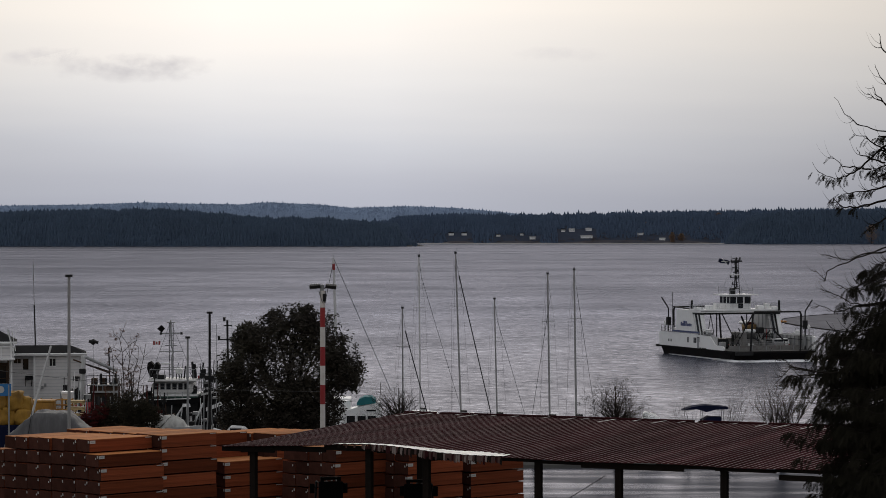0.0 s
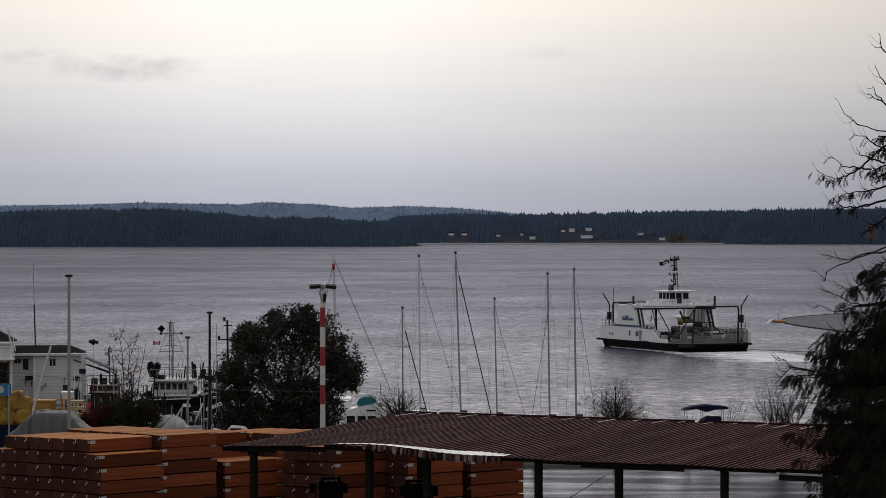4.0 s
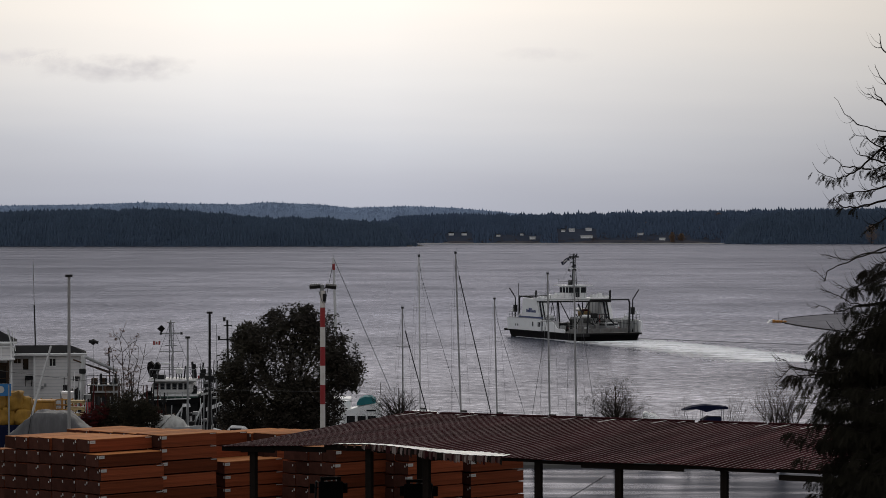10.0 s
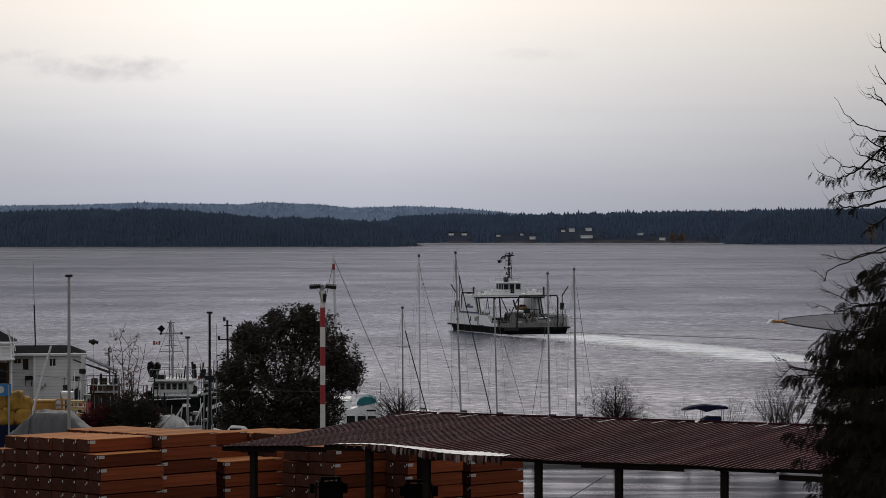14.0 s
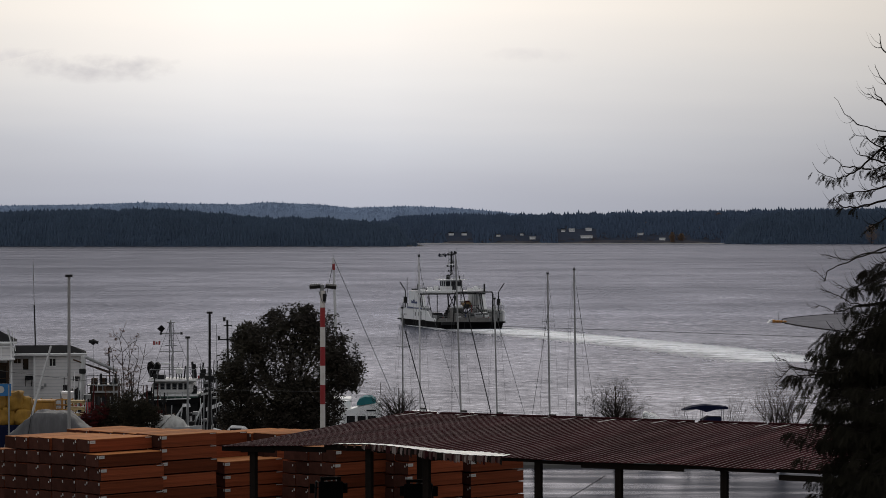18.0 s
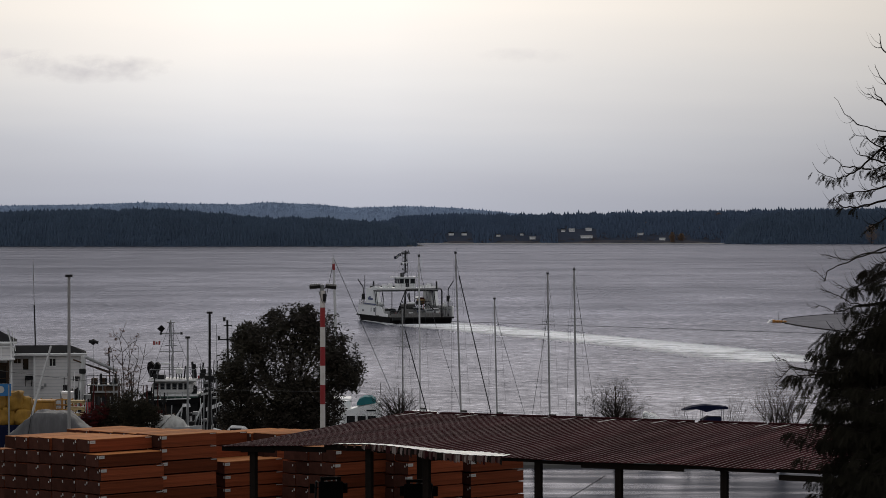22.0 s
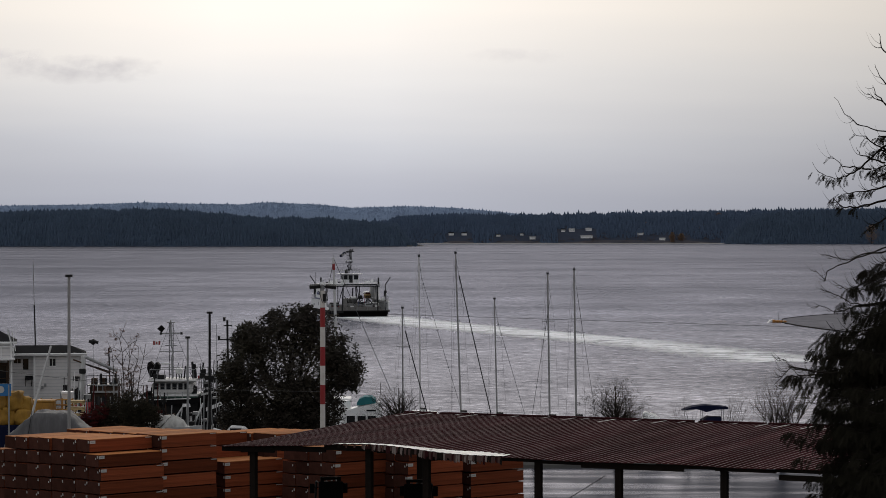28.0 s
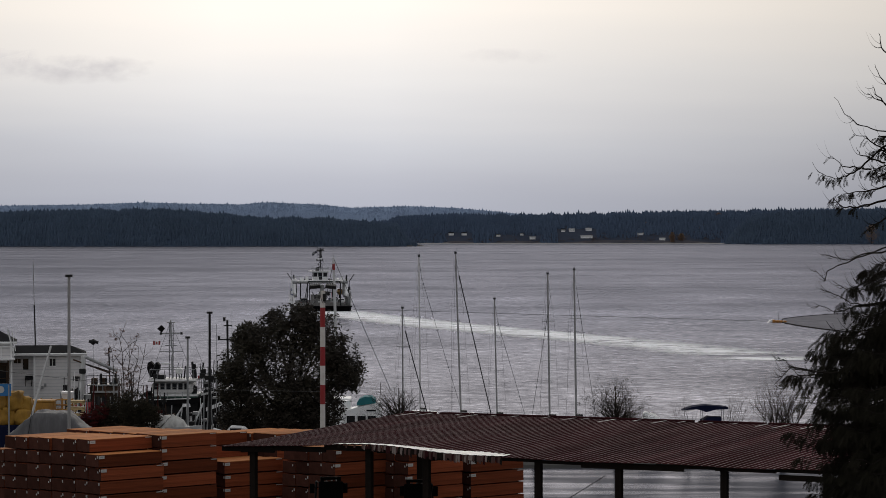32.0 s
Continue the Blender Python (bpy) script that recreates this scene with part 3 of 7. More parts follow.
def lumber_pack(p, turn, rnd, front=True, long=1.0, upper=True):
    t = thing("lumber_pack", "banded pack of reddish sawn boards with a dark sealed end", "lumber", p @ pose(0, 0, 0, 0, 0, turn) @ Matrix.Diagonal((long, 1, 1, 1)), "lumber packs in the yard")
    body, top, end, bearer, tag, etag, ltag, ftag, ink = PACK
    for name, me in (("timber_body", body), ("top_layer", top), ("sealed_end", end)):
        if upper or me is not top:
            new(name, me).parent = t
    for u in (0.4, 3.8):
        b = new("bearer", bearer)
        b.parent = t
        b.matrix_basis = pose(u, 0, 0)
    if front and rnd.random() < 0.85:
        label = new("tag", tag)
        label.parent = t
        new("tag_print", ink).parent = label
        if rnd.random() < 0.7:
            new("far_tag", ftag).parent = t
    if rnd.random() < 0.95:
        new("end_tag", etag).parent = t
    if rnd.random() < 0.25:
        new("loose_tag", ltag).parent = t
    return t


def lumber_rows():
    rnd = random.Random(21)
    base = Vector((-19.66, 150.0, 3.6))
    # (steps along the boards, first row across, last row across, packs high)
    for along, first, last, high in ((0, 0, 6, 6), (0, 7, 7, 5), (0, -1, -1, 5), (4.4, -0.75, 7, 6), (9.7, 0.2, 7, 4), (9.7, 3, 7, 6), (14.5, 1.2, 6, 6),
                                     (13.2, -4.6, -1.6, 5), (17.0, -6.2, -4.2, 5), (17.6, -3, 0, 5), (22.2, -6, -3, 5)):
        row = first
        wide, long = 1.2, (0.9 if along == 4.4 else 1.0)
        while row <= last + 1e-6:
            for lev in range(high):
                # only what can be seen from the bank: fronts and tops
                if lev < 1:
                    continue
                o = base + LD * (along + rnd.uniform(-0.04, 0.04) * (3 if lev == high - 1 else 1)) + SD * (row * wide + rnd.uniform(-0.025, 0.025)) + Vector((0, 0, lev * 0.75 + rnd.uniform(-0.012, 0.012)))
                o.z += 0.14 - 0.55 * dip(o.y) if along == 4.4 else -dip(o.y)
                lumber_pack(Matrix.Translation(o), 42 + rnd.uniform(-0.3, 0.3), rnd, row == first, long, lev == high - 1)
            # lowest layer
            o = base + LD * along + SD * (row * wide)
            o.z += 0.14 - 0.55 * dip(o.y) if along == 4.4 else -dip(o.y)
            lumber_pack(Matrix.Translation(o), 42, rnd, row == first, long, False)
            row += 1


lumber_rows()


# ---- ferry ----
def hull_outline(w, l, cut, side):
    """Half-width w, half-length l, corners cut over a length."""
    return [(-w + side, -l), (w - side, -l), (w, -l + cut), (w, l - cut), (w - side, l), (-w + side, l), (-w, l - cut), (-w, -l + cut)]


DECK = paint("dark_deck_steel", (0.06, 0.059, 0.058), 0.7, vary=0.35, scale=0.8, second=(0.09, 0.085, 0.08), amount=0.3)
PANEL = paint("grey_white_panel", (0.55, 0.55, 0.55), 0.6, vary=0.12, second=(0.3, 0.28, 0.26), amount=0.3)
RAMP = paint("worn_ramp_steel", (0.23, 0.225, 0.22), 0.7, 0.1, vary=0.35, second=(0.10, 0.08, 0.07), amount=0.5)


def ferry():
    t = thing("ferry", "small white double-ended car ferry with a black hull and central wheelhouse", "ferry")
    # hull with raked ends
    bm = bmesh.new()
    rings = []
    for w, l, cut, side, z in ((6.3, 12.9, 1.6, 0.9, -1.2), (6.8, 13.7, 1.0, 0.5, 0.0), (6.95, 14.1, 0.7, 0.4, 1.2)):
        rings.append([bm.verts.new((x, y, z)) for x, y in hull_outline(w, l, cut, side)])
    for a, b in zip(rings, rings[1:]):
        for i in range(8):
            bm.faces.new((a[i], a[(i + 1) % 8], b[(i + 1) % 8], b[i]))
    bm.faces.new(rings[0])
    bm.faces.new(rings[-1])
    bmesh.ops.recalc_face_normals(bm, faces=bm.faces)
    part("hull", bm, BLACK, t, "black painted steel hull")
    simple("fender", lambda bm: prism(bm, [(x, y + (1.2 if y > 0 else 0)) for x, y in hull_outline(7.08, 15.1, 0.9, 0.7)], 1.06, 1.36), BLACK, t, "black rubbing strake")
    simple("car_deck", lambda bm: prism(bm, hull_outline(6.8, 14.7, 0.8, 0.6), 1.355, 1.4), DECK, t, "dark wet steel car deck")
    for s in (1, -1):
        m = pose(0, 0, 0, 0, 0, 0 if s > 0 else 180)
        # high bulwark on one side, dropping in a curve towards one end (made for the port side)
        out = [(14.0, 1.36), (14.3, 3.4), (13.2, 3.62), (-4.6, 3.45), (-5.6, 3.3), (-6.6, 2.8), (-7.4, 2.2), (-8.0, 2.05), (-10.6, 2.0), (-10.9, 1.7), (-10.9, 1.36)]
        b = simple("bulwark", lambda bm: prism(bm, out, -7.0, -6.75, "x"), WHITE, t, "white side bulwark", m)
        block("top_rail", -7.08, -6.68, -4.6, 13.2, 3.6, 3.68, GREY, b)
        # inside of the bulwark: plating with its shade painted in grey, frames and pipes
        block("inner_plating", -6.74, -6.70, -8.0, 13.4, 1.42, 3.4, PANEL, b, "inner plating, painted grey for its shade")
        for i in range(15):
            block("frame", -6.70, -6.52, 13.2 - i * 1.4, 13.3 - i * 1.4, 1.42, 3.4 if i < 13 else 2.0, GREY, b)
        bar("pipe", (-6.55, 13.0, 2.9), (-6.55, -4.0, 2.9), 0.06, DARK, b, n=5)
        for y in (10.2, 9.3):
            block("porthole", -7.03, -6.98, y - 0.17, y + 0.17, 2.05, 2.45, GLASS, b)
        for y, w in ((2.6, 0.22), (0.2, 0.2), (-0.4, 0.2)):
            block("window", -7.03, -6.98, y - w, y + w, 2.15, 3.0, GLASS, b)
        block("side_door", -7.04, -6.97, -1.7, -0.95, 1.35, 3.05, GREY, b, "pale door in a dark recess")
        block("door_recess", -7.03, -6.99, -1.8, -0.85, 2.35, 3.15, DARK, b)
        for y in (-2.2, -3.1, -4.0):
            block("freeing_port", -7.03, -6.98, y - 0.35, y + 0.35, 1.32, 1.5, DARK, b)
        # casing with sloping ends; the two are alike, mirrored across the ship
        xa, xb = (-6.95, -6.1) if s > 0 else (6.1, 6.95)
        xo = -6.97 * s
        cas = simple("casing", lambda bm: prism(bm, [(7.6, 3.6), (7.2, 7.3), (1.3, 7.3), (-0.3, 3.6)], xa, xb, "x"), WHITE, t, "white machinery casing")
        simple("stripe", lambda bm: prism(bm, [(9.0, 3.62), (8.6, 3.95), (-1.6, 3.95), (-1.6, 3.62)], xo - 0.04, xo + 0.04, "x"), BLUE, cas, "blue painted stripe")
        xi = -6.08 * s
        simple("inner_panel", lambda bm: prism(bm, [(7.3, 3.6), (7.0, 7.1), (1.4, 7.1), (0.0, 3.6)], xi - 0.03, xi + 0.03, "x"), PANEL, cas, "dull grey inner panel")
        for y in (1.6, 2.8, 4.2):
            block("stiffener", xi - 0.1, xi + 0.1, y - 0.05, y + 0.05, 3.6, 6.9, GREY, cas)
        for y, w, z in ((5.3, 0.22, 5.3), (4.75, 0.2, 5.15), (4.15, 0.28, 5.5), (3.45, 0.24, 5.5), (2.85, 0.16, 5.1), (2.4, 0.14, 5.1), (1.95, 0.16, 5.15), (1.5, 0.12, 5.1)):
            block("lettering_bar", xo - 0.03, xo + 0.03, y - w, y + w, 4.7, z, BLUE, cas, "blue bar of lettering")
        # sloping stair and frames behind the casing
        for k, (dy, mat_, w) in enumerate(((0.0, WHITE, 0.13), (-0.62, GLASS, 0.34), (-1.2, WHITE, 0.16), (-1.75, DARK, 0.24), (-2.2, WHITE, 0.09))):
            simple("sloping_frame", lambda bm: prism(bm, [(-0.75 + dy - w, 3.5), (-0.75 + dy + w, 3.5), (0.75 + dy + w, 7.35), (0.75 + dy - w, 7.35)], xa + 0.05 + 0.01 * k, xb - 0.1 - 0.01 * k, "x"), mat_, t)
        # exhaust on the casing
        xm = (xa + xb) / 2
        bar("exhaust", (xm, 2.2 * s, 7.2), (xm, 2.2 * s, 8.8), 0.18, DARK, cas, "black exhaust pipe")
        block("vent_box", xm - 0.6, xm + 0.6, -1.2, 0.2, 7.3, 7.75, WHITE, cas)
        bar("searchlight", (xm, 1.0, 7.2), (xm, 1.0, 7.9), 0.16, GREY, cas)
        rg = simple("top_rail", lambda bm: [pipe(bm, [(xm, -2.0, z), (xm, 3.2, z)], 0.03, 4) for z in (7.8, 8.2)], GREY, cas, "thin rail")
        for y in (-2.0, -0.7, 0.6, 1.9, 3.2):
            bar("stanchion", (xm, y, 7.3), (xm, y, 8.2), 0.03, GREY, rg, n=5)
        # lockers, capsules and a winch along the top of the bulwark
        for y, h, mt in ((-2.0, 0.7, WHITE), (-3.0, 0.55, DARK), (-3.9, 0.9, WHITE), (-4.7, 0.45, GREY), (8.2, 0.5, WHITE), (9.1, 0.8, WHITE)):
            block("locker", -6.75, -6.1, y - 0.32, y + 0.32, 3.5, 3.5 + h, mt, t, "", 0.06).matrix_basis = m
        simple("a_frame", lambda bm: pipe(bm, [(-6.2, -3.2, 3.5), (-6.2, -4.3, 6.7), (-6.2, -5.6, 3.4)], 0.07, 5), DARK, t, "dark frame", m)
        bar("lifebuoy_post", (-6.6, 12.6, 3.6), (-6.6, 12.6, 4.7), 0.05, DARK, t).matrix_basis = m
        simple("lifebuoy", lambda bm: pipe(bm, [(-6.6, 12.6 + 0.3 * math.cos(k * math.pi / 5), 4.9 + 0.3 * math.sin(k * math.pi / 5)) for k in range(11)], 0.1, 6), WHITE, t, "white lifebuoy", m)
        # ramp gantry that leans out over the end
        g = simple("ramp_gantry", lambda bm: pipe(bm, [(-4.2, 14.6, 1.4), (-4.05, 15.1, 6.9), (-3.8, 15.2, 7.4), (3.8, 15.2, 7.4), (4.05, 15.1, 6.9), (4.2, 14.6, 1.4)], 0.16), DARK, t, "black ramp gantry", m)
        bar("brace", (4.0, 15.0, 7.1), (4.6, 9.6, 1.6), 0.09, DARK, g)
        pst = simple("whisker_post", lambda bm: pipe(bm, [(-6.5, 11.5, 1.3), (-6.5, 11.5, 7.1), (-6.6, 11.5, 7.45), (-7.7, 11.6, 9.1)], 0.105), DARK, t, "black post with an outward arm", m)
        block("winch", -6.8, -6.2, 11.2, 11.8, 4.6, 5.9, DARK, pst)
        block("winch", -6.75, -6.25, 11.1, 11.9, 2.0, 3.4, GREY, pst)
        bar("antenna", (-6.6, 9.8, 3.6), (-6.6, 9.8, 10.0), 0.06, DARK, t, "thin black whip antenna")
        bar("gantry_strut", (-5.3, 3.0, 7.2), (-4.0, 15.2, 7.45), 0.1, DARK, t)
        # ramp at the end
        r = block("ramp", -5.4, 6.3, 11.4, 11.7, 1.4, 2.1, RAMP, t, "raised grey car ramp")
        r.matrix_basis = m
        for x in (-4.4, -2.2, 0.2, 2.6, 4.8):
            block("ramp_rib", x - 0.05, x + 0.05, 11.7, 11.8, 1.42, 2.08, GREY, r)
        simple("ramp_rail", lambda bm: [pipe(bm, [(-5.4, 11.5, z), (6.3, 11.5, z)], 0.03, 4) for z in (2.4, 2.7)], GREY, r, "thin grey rail")
        for i in range(7):
            bar("stanchion", (-5.4 + i * 1.95, 11.5, 2.1), (-5.4 + i * 1.95, 11.5, 2.72), 0.03, GREY, r, n=4)
        # rails on top of the bulwark
        rl = simple("guard_rail", lambda bm: [pipe(bm, [(-6.85, 13.6, z), (-6.85, 7.4, z)], 0.04, 4) for z in (4.1, 4.6)], GREY, t, "thin grey guard rail", m)
        for i in range(6):
            y = 13.6 - i * 1.24
            bar("stanchion", (-6.85, y, 3.6), (-6.85, y, 4.62), 0.04, GREY, rl, n=5)
        rl = simple("guard_rail", lambda bm: [pipe(bm, [(-6.85, -1.6, z), (-6.85, -6.2, z)], 0.035, 4) for z in (3.9, 4.3)], GREY, t, "thin grey guard rail", m)
        for i in range(5):
            y = -1.6 - i * 1.15
            bar("stanchion", (-6.85, y, 3.2), (-6.85, y, 4.32), 0.035, GREY, rl, n=5)
        for y in (-2.6, -3.6):
            c = bar("life_raft", (-6.3, y - 0.45, 3.9), (-6.3, y + 0.45, 3.9), 0.3, WHITE, t, "white life raft canister", n=12)
            c.matrix_basis = m
            block("cradle", -6.6, -6.0, y - 0.3, y + 0.3, 3.2, 3.65, GREY, c)
        # inside wall of the side and lockers
        block("locker", -6.7, -6.0, -9.5, -8.4, 1.3, 2.6, GREY, t).matrix_basis = m
        block("fender_shoe", 4.0, 6.8, 14.6, 15.2, 0.75, 1.3, DARK, t, bevel=0.05).matrix_basis = m
    # bridge deck across, with the wheelhouse
    block("bridge_deck", -6.95, 6.95, -2.1, 2.1, 6.9, 7.45, WHITE, t, "white deck spanning the car deck", 0.05)
    block("bridge_beam", -6.9, 6.9, -1.9, 1.9, 6.62, 6.9, DARK, t)
    for y in (-2.14, 2.1):
        block("deck_edge", -6.9, 6.9, y, y + 0.04, 7.1, 7.2, GREY, t)
    h = block("wheelhouse", -1.85, 1.85, -1.9, 1.9, 7.45, 9.55, WHITE, t, "white wheelhouse with dark windows", 0.06)
    block("roof", -2.75, 2.75, -2.7, 2.7, 9.6, 9.78, WHITE, h, "white overhanging roof", 0.04)
    for s in (-1, 1):
        for x in (-1.3, -0.1, 1.2):
            w = block("window", x - 0.5, x + 0.5, s * 1.86, s * 1.93, 8.4, 9.38, GLASS, h)
            block("window_frame", x - 0.56, x + 0.56, s * 1.88, s * 1.95, 8.32, 8.4, GREY, w)
            block("pillar", x + 0.5, x + 0.58, s * 1.88, s * 1.97, 8.32, 9.5, WHITE, w)
        for y in (-1.3, 0, 1.3):
            w = block("window", s * 1.82, s * 1.88, y - 0.5, y + 0.5, 8.4, 9.38, GLASS, h)
            block("window_frame", s * 1.83, s * 1.90, y - 0.56, y + 0.56, 8.32, 8.4, GREY, w)
    # rails of the bridge deck
    for y in (-2.05, 2.05):
        rl = simple("deck_rail", lambda bm: [pipe(bm, [(-6.8, y, z), (6.8, y, z)], 0.014, 4) for z in (7.95, 8.4)], GREY, t, "thin grey deck rail")
        for i in range(11):
            bar("stanchion", (-6.8 + i * 1.36, y, 7.45), (-6.8 + i * 1.36, y, 8.42), 0.016, GREY, rl, n=4)
    for x, w, d in ((-4.6, 0.5, 0.6), (-3.3, 0.35, 0.9), (4.2, 0.6, 0.5), (5.4, 0.3, 0.8)):
        block("deck_locker", x - w, x + w, -0.6, 0.5, 7.45, 7.45 + d, WHITE, t, "", 0.05)
    block("door", -0.4, 0.4, -1.95, -1.88, 7.6, 9.3, GLASS, h)
    rl = simple("roof_rail", lambda bm: pipe(bm, [(-2, -2.1, 10.4), (2, -2.1, 10.4), (2, 2.1, 10.4), (-2, 2.1, 10.4), (-2, -2.1, 10.4)], 0.03, 4), GREY, t, "thin rail round the wheelhouse roof")
    for x in (-2, -1, 0, 1, 2):
        for y in (-2.1, 2.1):
            bar("stanchion", (x, y, 9.7), (x, y, 10.9 if abs(x) == 2 else 10.4), 0.03, GREY, rl, n=5)
    # mast
    ms = simple("mast", lambda bm: pipe(bm, [(-0.5, -0.3, 9.7), (-0.45, -0.3, 10.6), (0.15, -0.2, 11.0), (0.1, 0, 12.0), (0.15, 0, 15.6)], 0.12), DARK, t, "dark lattice mast with aerials")
    for sx, sy in ((-0.25, -0.2), (0.35, -0.2), (0.05, 0.3)):
        bar("lattice_leg", (sx * 1.6, sy * 1.6, 9.7), (sx * 0.7 + 0.1, sy, 15.3), 0.06, DARK, ms, n=5)
    for i in range(7):
        z = 10.4 + i * 0.7
        bar("lattice_brace", (-0.3, -0.2, z), (0.4, -0.2, z + 0.6), 0.04, DARK, ms, n=4)
    for z, w in ((10.6, 0.9), (11.2, 0.5), (12.3, 0.9), (13.1, 0.4), (13.9, 0.55), (14.7, 0.8), (15.3, 0.5)):
        block("spreader", -w, w * 0.7, -0.07, 0.07, z, z + 0.12, DARK, ms)
    for x, z in ((-0.85, 12.4), (0.55, 12.4), (-0.7, 14.8), (0.6, 14.85), (0.4, 13.2), (-0.5, 11.3), (0.75, 15.2)):
        bar("mast_lamp", (x, 0, z), (x, 0, z + 0.38), 0.13, DARK, ms, n=6)
    block("radar_bar", -1.0, 0.5, -0.3, -0.15, 12.75, 12.95, WHITE, ms, "white radar bar")
    block("radar_scanner", -0.7, 1.0, -0.35, -0.2, 14.85, 15.1, DARK, ms)
    bar("radar_drum", (-0.9, -0.3, 9.75), (-0.9, -0.3, 10.6), 0.28, DARK, t, n=10)
    bar("whip", (-0.6, 0, 12.4), (-0.65, 0, 15.9), 0.03, DARK, ms)
    for x, y in ((-1.8, -2), (1.8, -2), (-1.8, 2), (1.8, 2)):
        bar("stay", (0, 0, 14.6), (x, y, 9.8), 0.02, GREY, ms, n=4)
    fl = bmesh.new()
    grid = [(i / 6, j / 3) for j in range(4) for i in range(7)]
    vs = [fl.verts.new((-1.7 * a, 0.2 * math.sin(a * 7), 0.62 * b - 0.62 - 0.15 * a + 0.12 * math.sin(a * 6))) for a, b in grid]
    for j in range(3):
        for i in range(6):
            fl.faces.new((vs[j * 7 + i], vs[j * 7 + i + 1], vs[j * 7 + i + 8], vs[j * 7 + i + 7]))
    bmesh.ops.solidify(fl, geom=fl.faces[:], thickness=0.02)
    fg = part("flag", fl, NAVY, t, "dark blue flag with a white band")
    simple("flag_cross", lambda bm: [rod(bm, (-1.3, -0.24, a), (-0.25, -0.24, b), 0.05, 0.05, 4) for a, b in ((-0.6, -0.15), (-0.15, -0.6))], WHITE, fg, "white diagonal cross")
    fg.matrix_basis = pose(-0.95, 0, 14.9)
    bar("gaff", (0.1, 0, 14.3), (-1.0, 0, 14.95), 0.03, DARK, ms, n=5)
    # stair tower and posts under the deck
    for x in (-2.6, 2.6):
        bar("deck_post", (x, 1.4, 1.3), (x, 1.4, 6.7), 0.1, DARK, t)
    return t


def ferry_cargo(boat):
    """What stands on the car deck: it goes along with the ferry."""
    bm = bmesh.new()
    box(bm, -1.5, 0.9, -6.6, 0.4, 1.9, 2.9, None, 0.1)
    box(bm, -1.4, 0.8, -3.4, -1.4, 2.9, 3.9, None, 0.15)
    tr = part("truck", bm, RAMP, boat, "grey truck carrying machinery")
    block("load", -0.9, 0.5, -6.6, -4.2, 2.9, 3.9, DECK, tr, "dark load", 0.15)
    block("tank", -0.8, 0.7, -6.2, -4.6, 3.9, 4.4, WHITE, tr, "white covered load", 0.15)
    block("load_end", 1.0, 1.9, -6.6, -5.2, 3.8, 4.7, DARK, tr, "dark box", 0.1)
    r = random.Random(15)
    for i in range(26):
        x, y, z = r.uniform(-3.6, 4.2), r.uniform(-9.5, -3.0), r.uniform(1.7, 3.9)
        w, h = r.uniform(0.15, 0.5), r.uniform(0.15, 0.6)
        if i % 2:
            block("machine_box", x - w, x + w, y - w, y + w, 1.7, z + h * 0.5, (DARK, GREY, RAMP, WHITE)[(i // 2) % 4], tr, "", 0.05)
        else:
            bar("machine_arm", (x, y, z - 0.6), (x + r.uniform(-1.2, 1.2), y + r.uniform(-1, 1), z + r.uniform(0.2, 1.1)), r.uniform(0.05, 0.13), DARK, tr, n=6)
    for i in range(5):
        bar("rack_post", (2.1 + i * 0.5, -6.0, 1.6), (2.0 + i * 0.5, -6.0, 4.6 - 0.15 * (i % 2)), 0.05, RED if i == 1 else DARK, tr, n=5)
    bar("rack_rail", (1.9, -6.0, 4.5), (4.2, -6.0, 4.5), 0.06, DARK, tr, n=5)
    bar("boom", (-0.3, -5.6, 3.6), (0.6, -1.0, 6.2), 0.16, DARK, tr)
    bar("boom", (-0.3, -5.6, 3.6), (-0.2, -9.5, 2.6), 0.14, DARK, tr)
    for x in (-1.4, 0.8):
        for y in (-5.6, -4.4, -0.4):
            w = bar("wheel", (x - 0.18, y, 1.85), (x + 0.18, y, 1.85), 0.55, RUBBER, tr, n=14)
            bar("rim", (x - 0.2, y, 1.85), (x + 0.2, y, 1.85), 0.25, GREY, w, n=10)
    # rescue boat on its cradle
    rb = simple("rescue_boat", lambda bm: hull_mesh(bm, 4.2, 1.6, 0.65, 0.25), DULL_YELLOW, boat, "yellow rescue boat with a white cover", pose(5.4, 7.0, 3.95), True)
    block("cover", -0.75, 0.75, -0.5, 2.1, 0.7, 1.3, WHITE, rb, "white cover", 0.25)
    block("cabin", -0.5, 0.5, -1.5, -0.5, 0.62, 1.15, NET_RED, rb, "dark red cabin", 0.12)
    for y in (-1.2, 1.2):
        bar("cradle", (0, y, -2.5), (0, y, 0.0), 0.12, DARK, rb)
    for x, y, mt, lb in ((2.9, -7.6, GREY, "grey pickup"), (4.9, -5.2, WHITE, "pale van"), (-4.3, -3.0, DARK, "dark car"), (3.1, 2.5, BLUE, "blue car")):
        bm = bmesh.new()
        prism(bm, [(y - 2.3, 1.6), (y + 2.3, 1.6), (y + 2.3, 2.15), (y + 1.2, 2.35), (y + 0.5, 2.95), (y - 1.6, 2.95), (y - 2.25, 2.4)], x - 0.88, x + 0.88, "x")
        c = part("car", bm, mt, boat, lb + " on the car deck")
        block("rear_window", x - 0.7, x + 0.7, y - 2.12, y - 1.9, 2.45, 2.85, GLASS, c)
        block("side_window", x - 0.9, x + 0.9, y - 1.5, y + 0.6, 2.42, 2.82, GLASS, c)
        for sx in (-0.8, 0.8):
            for sy in (-1.4, 1.4):
                bar("wheel", (x + sx - 0.1, y + sy, 1.62), (x + sx + 0.1, y + sy, 1.62), 0.32, RUBBER, c, n=12)
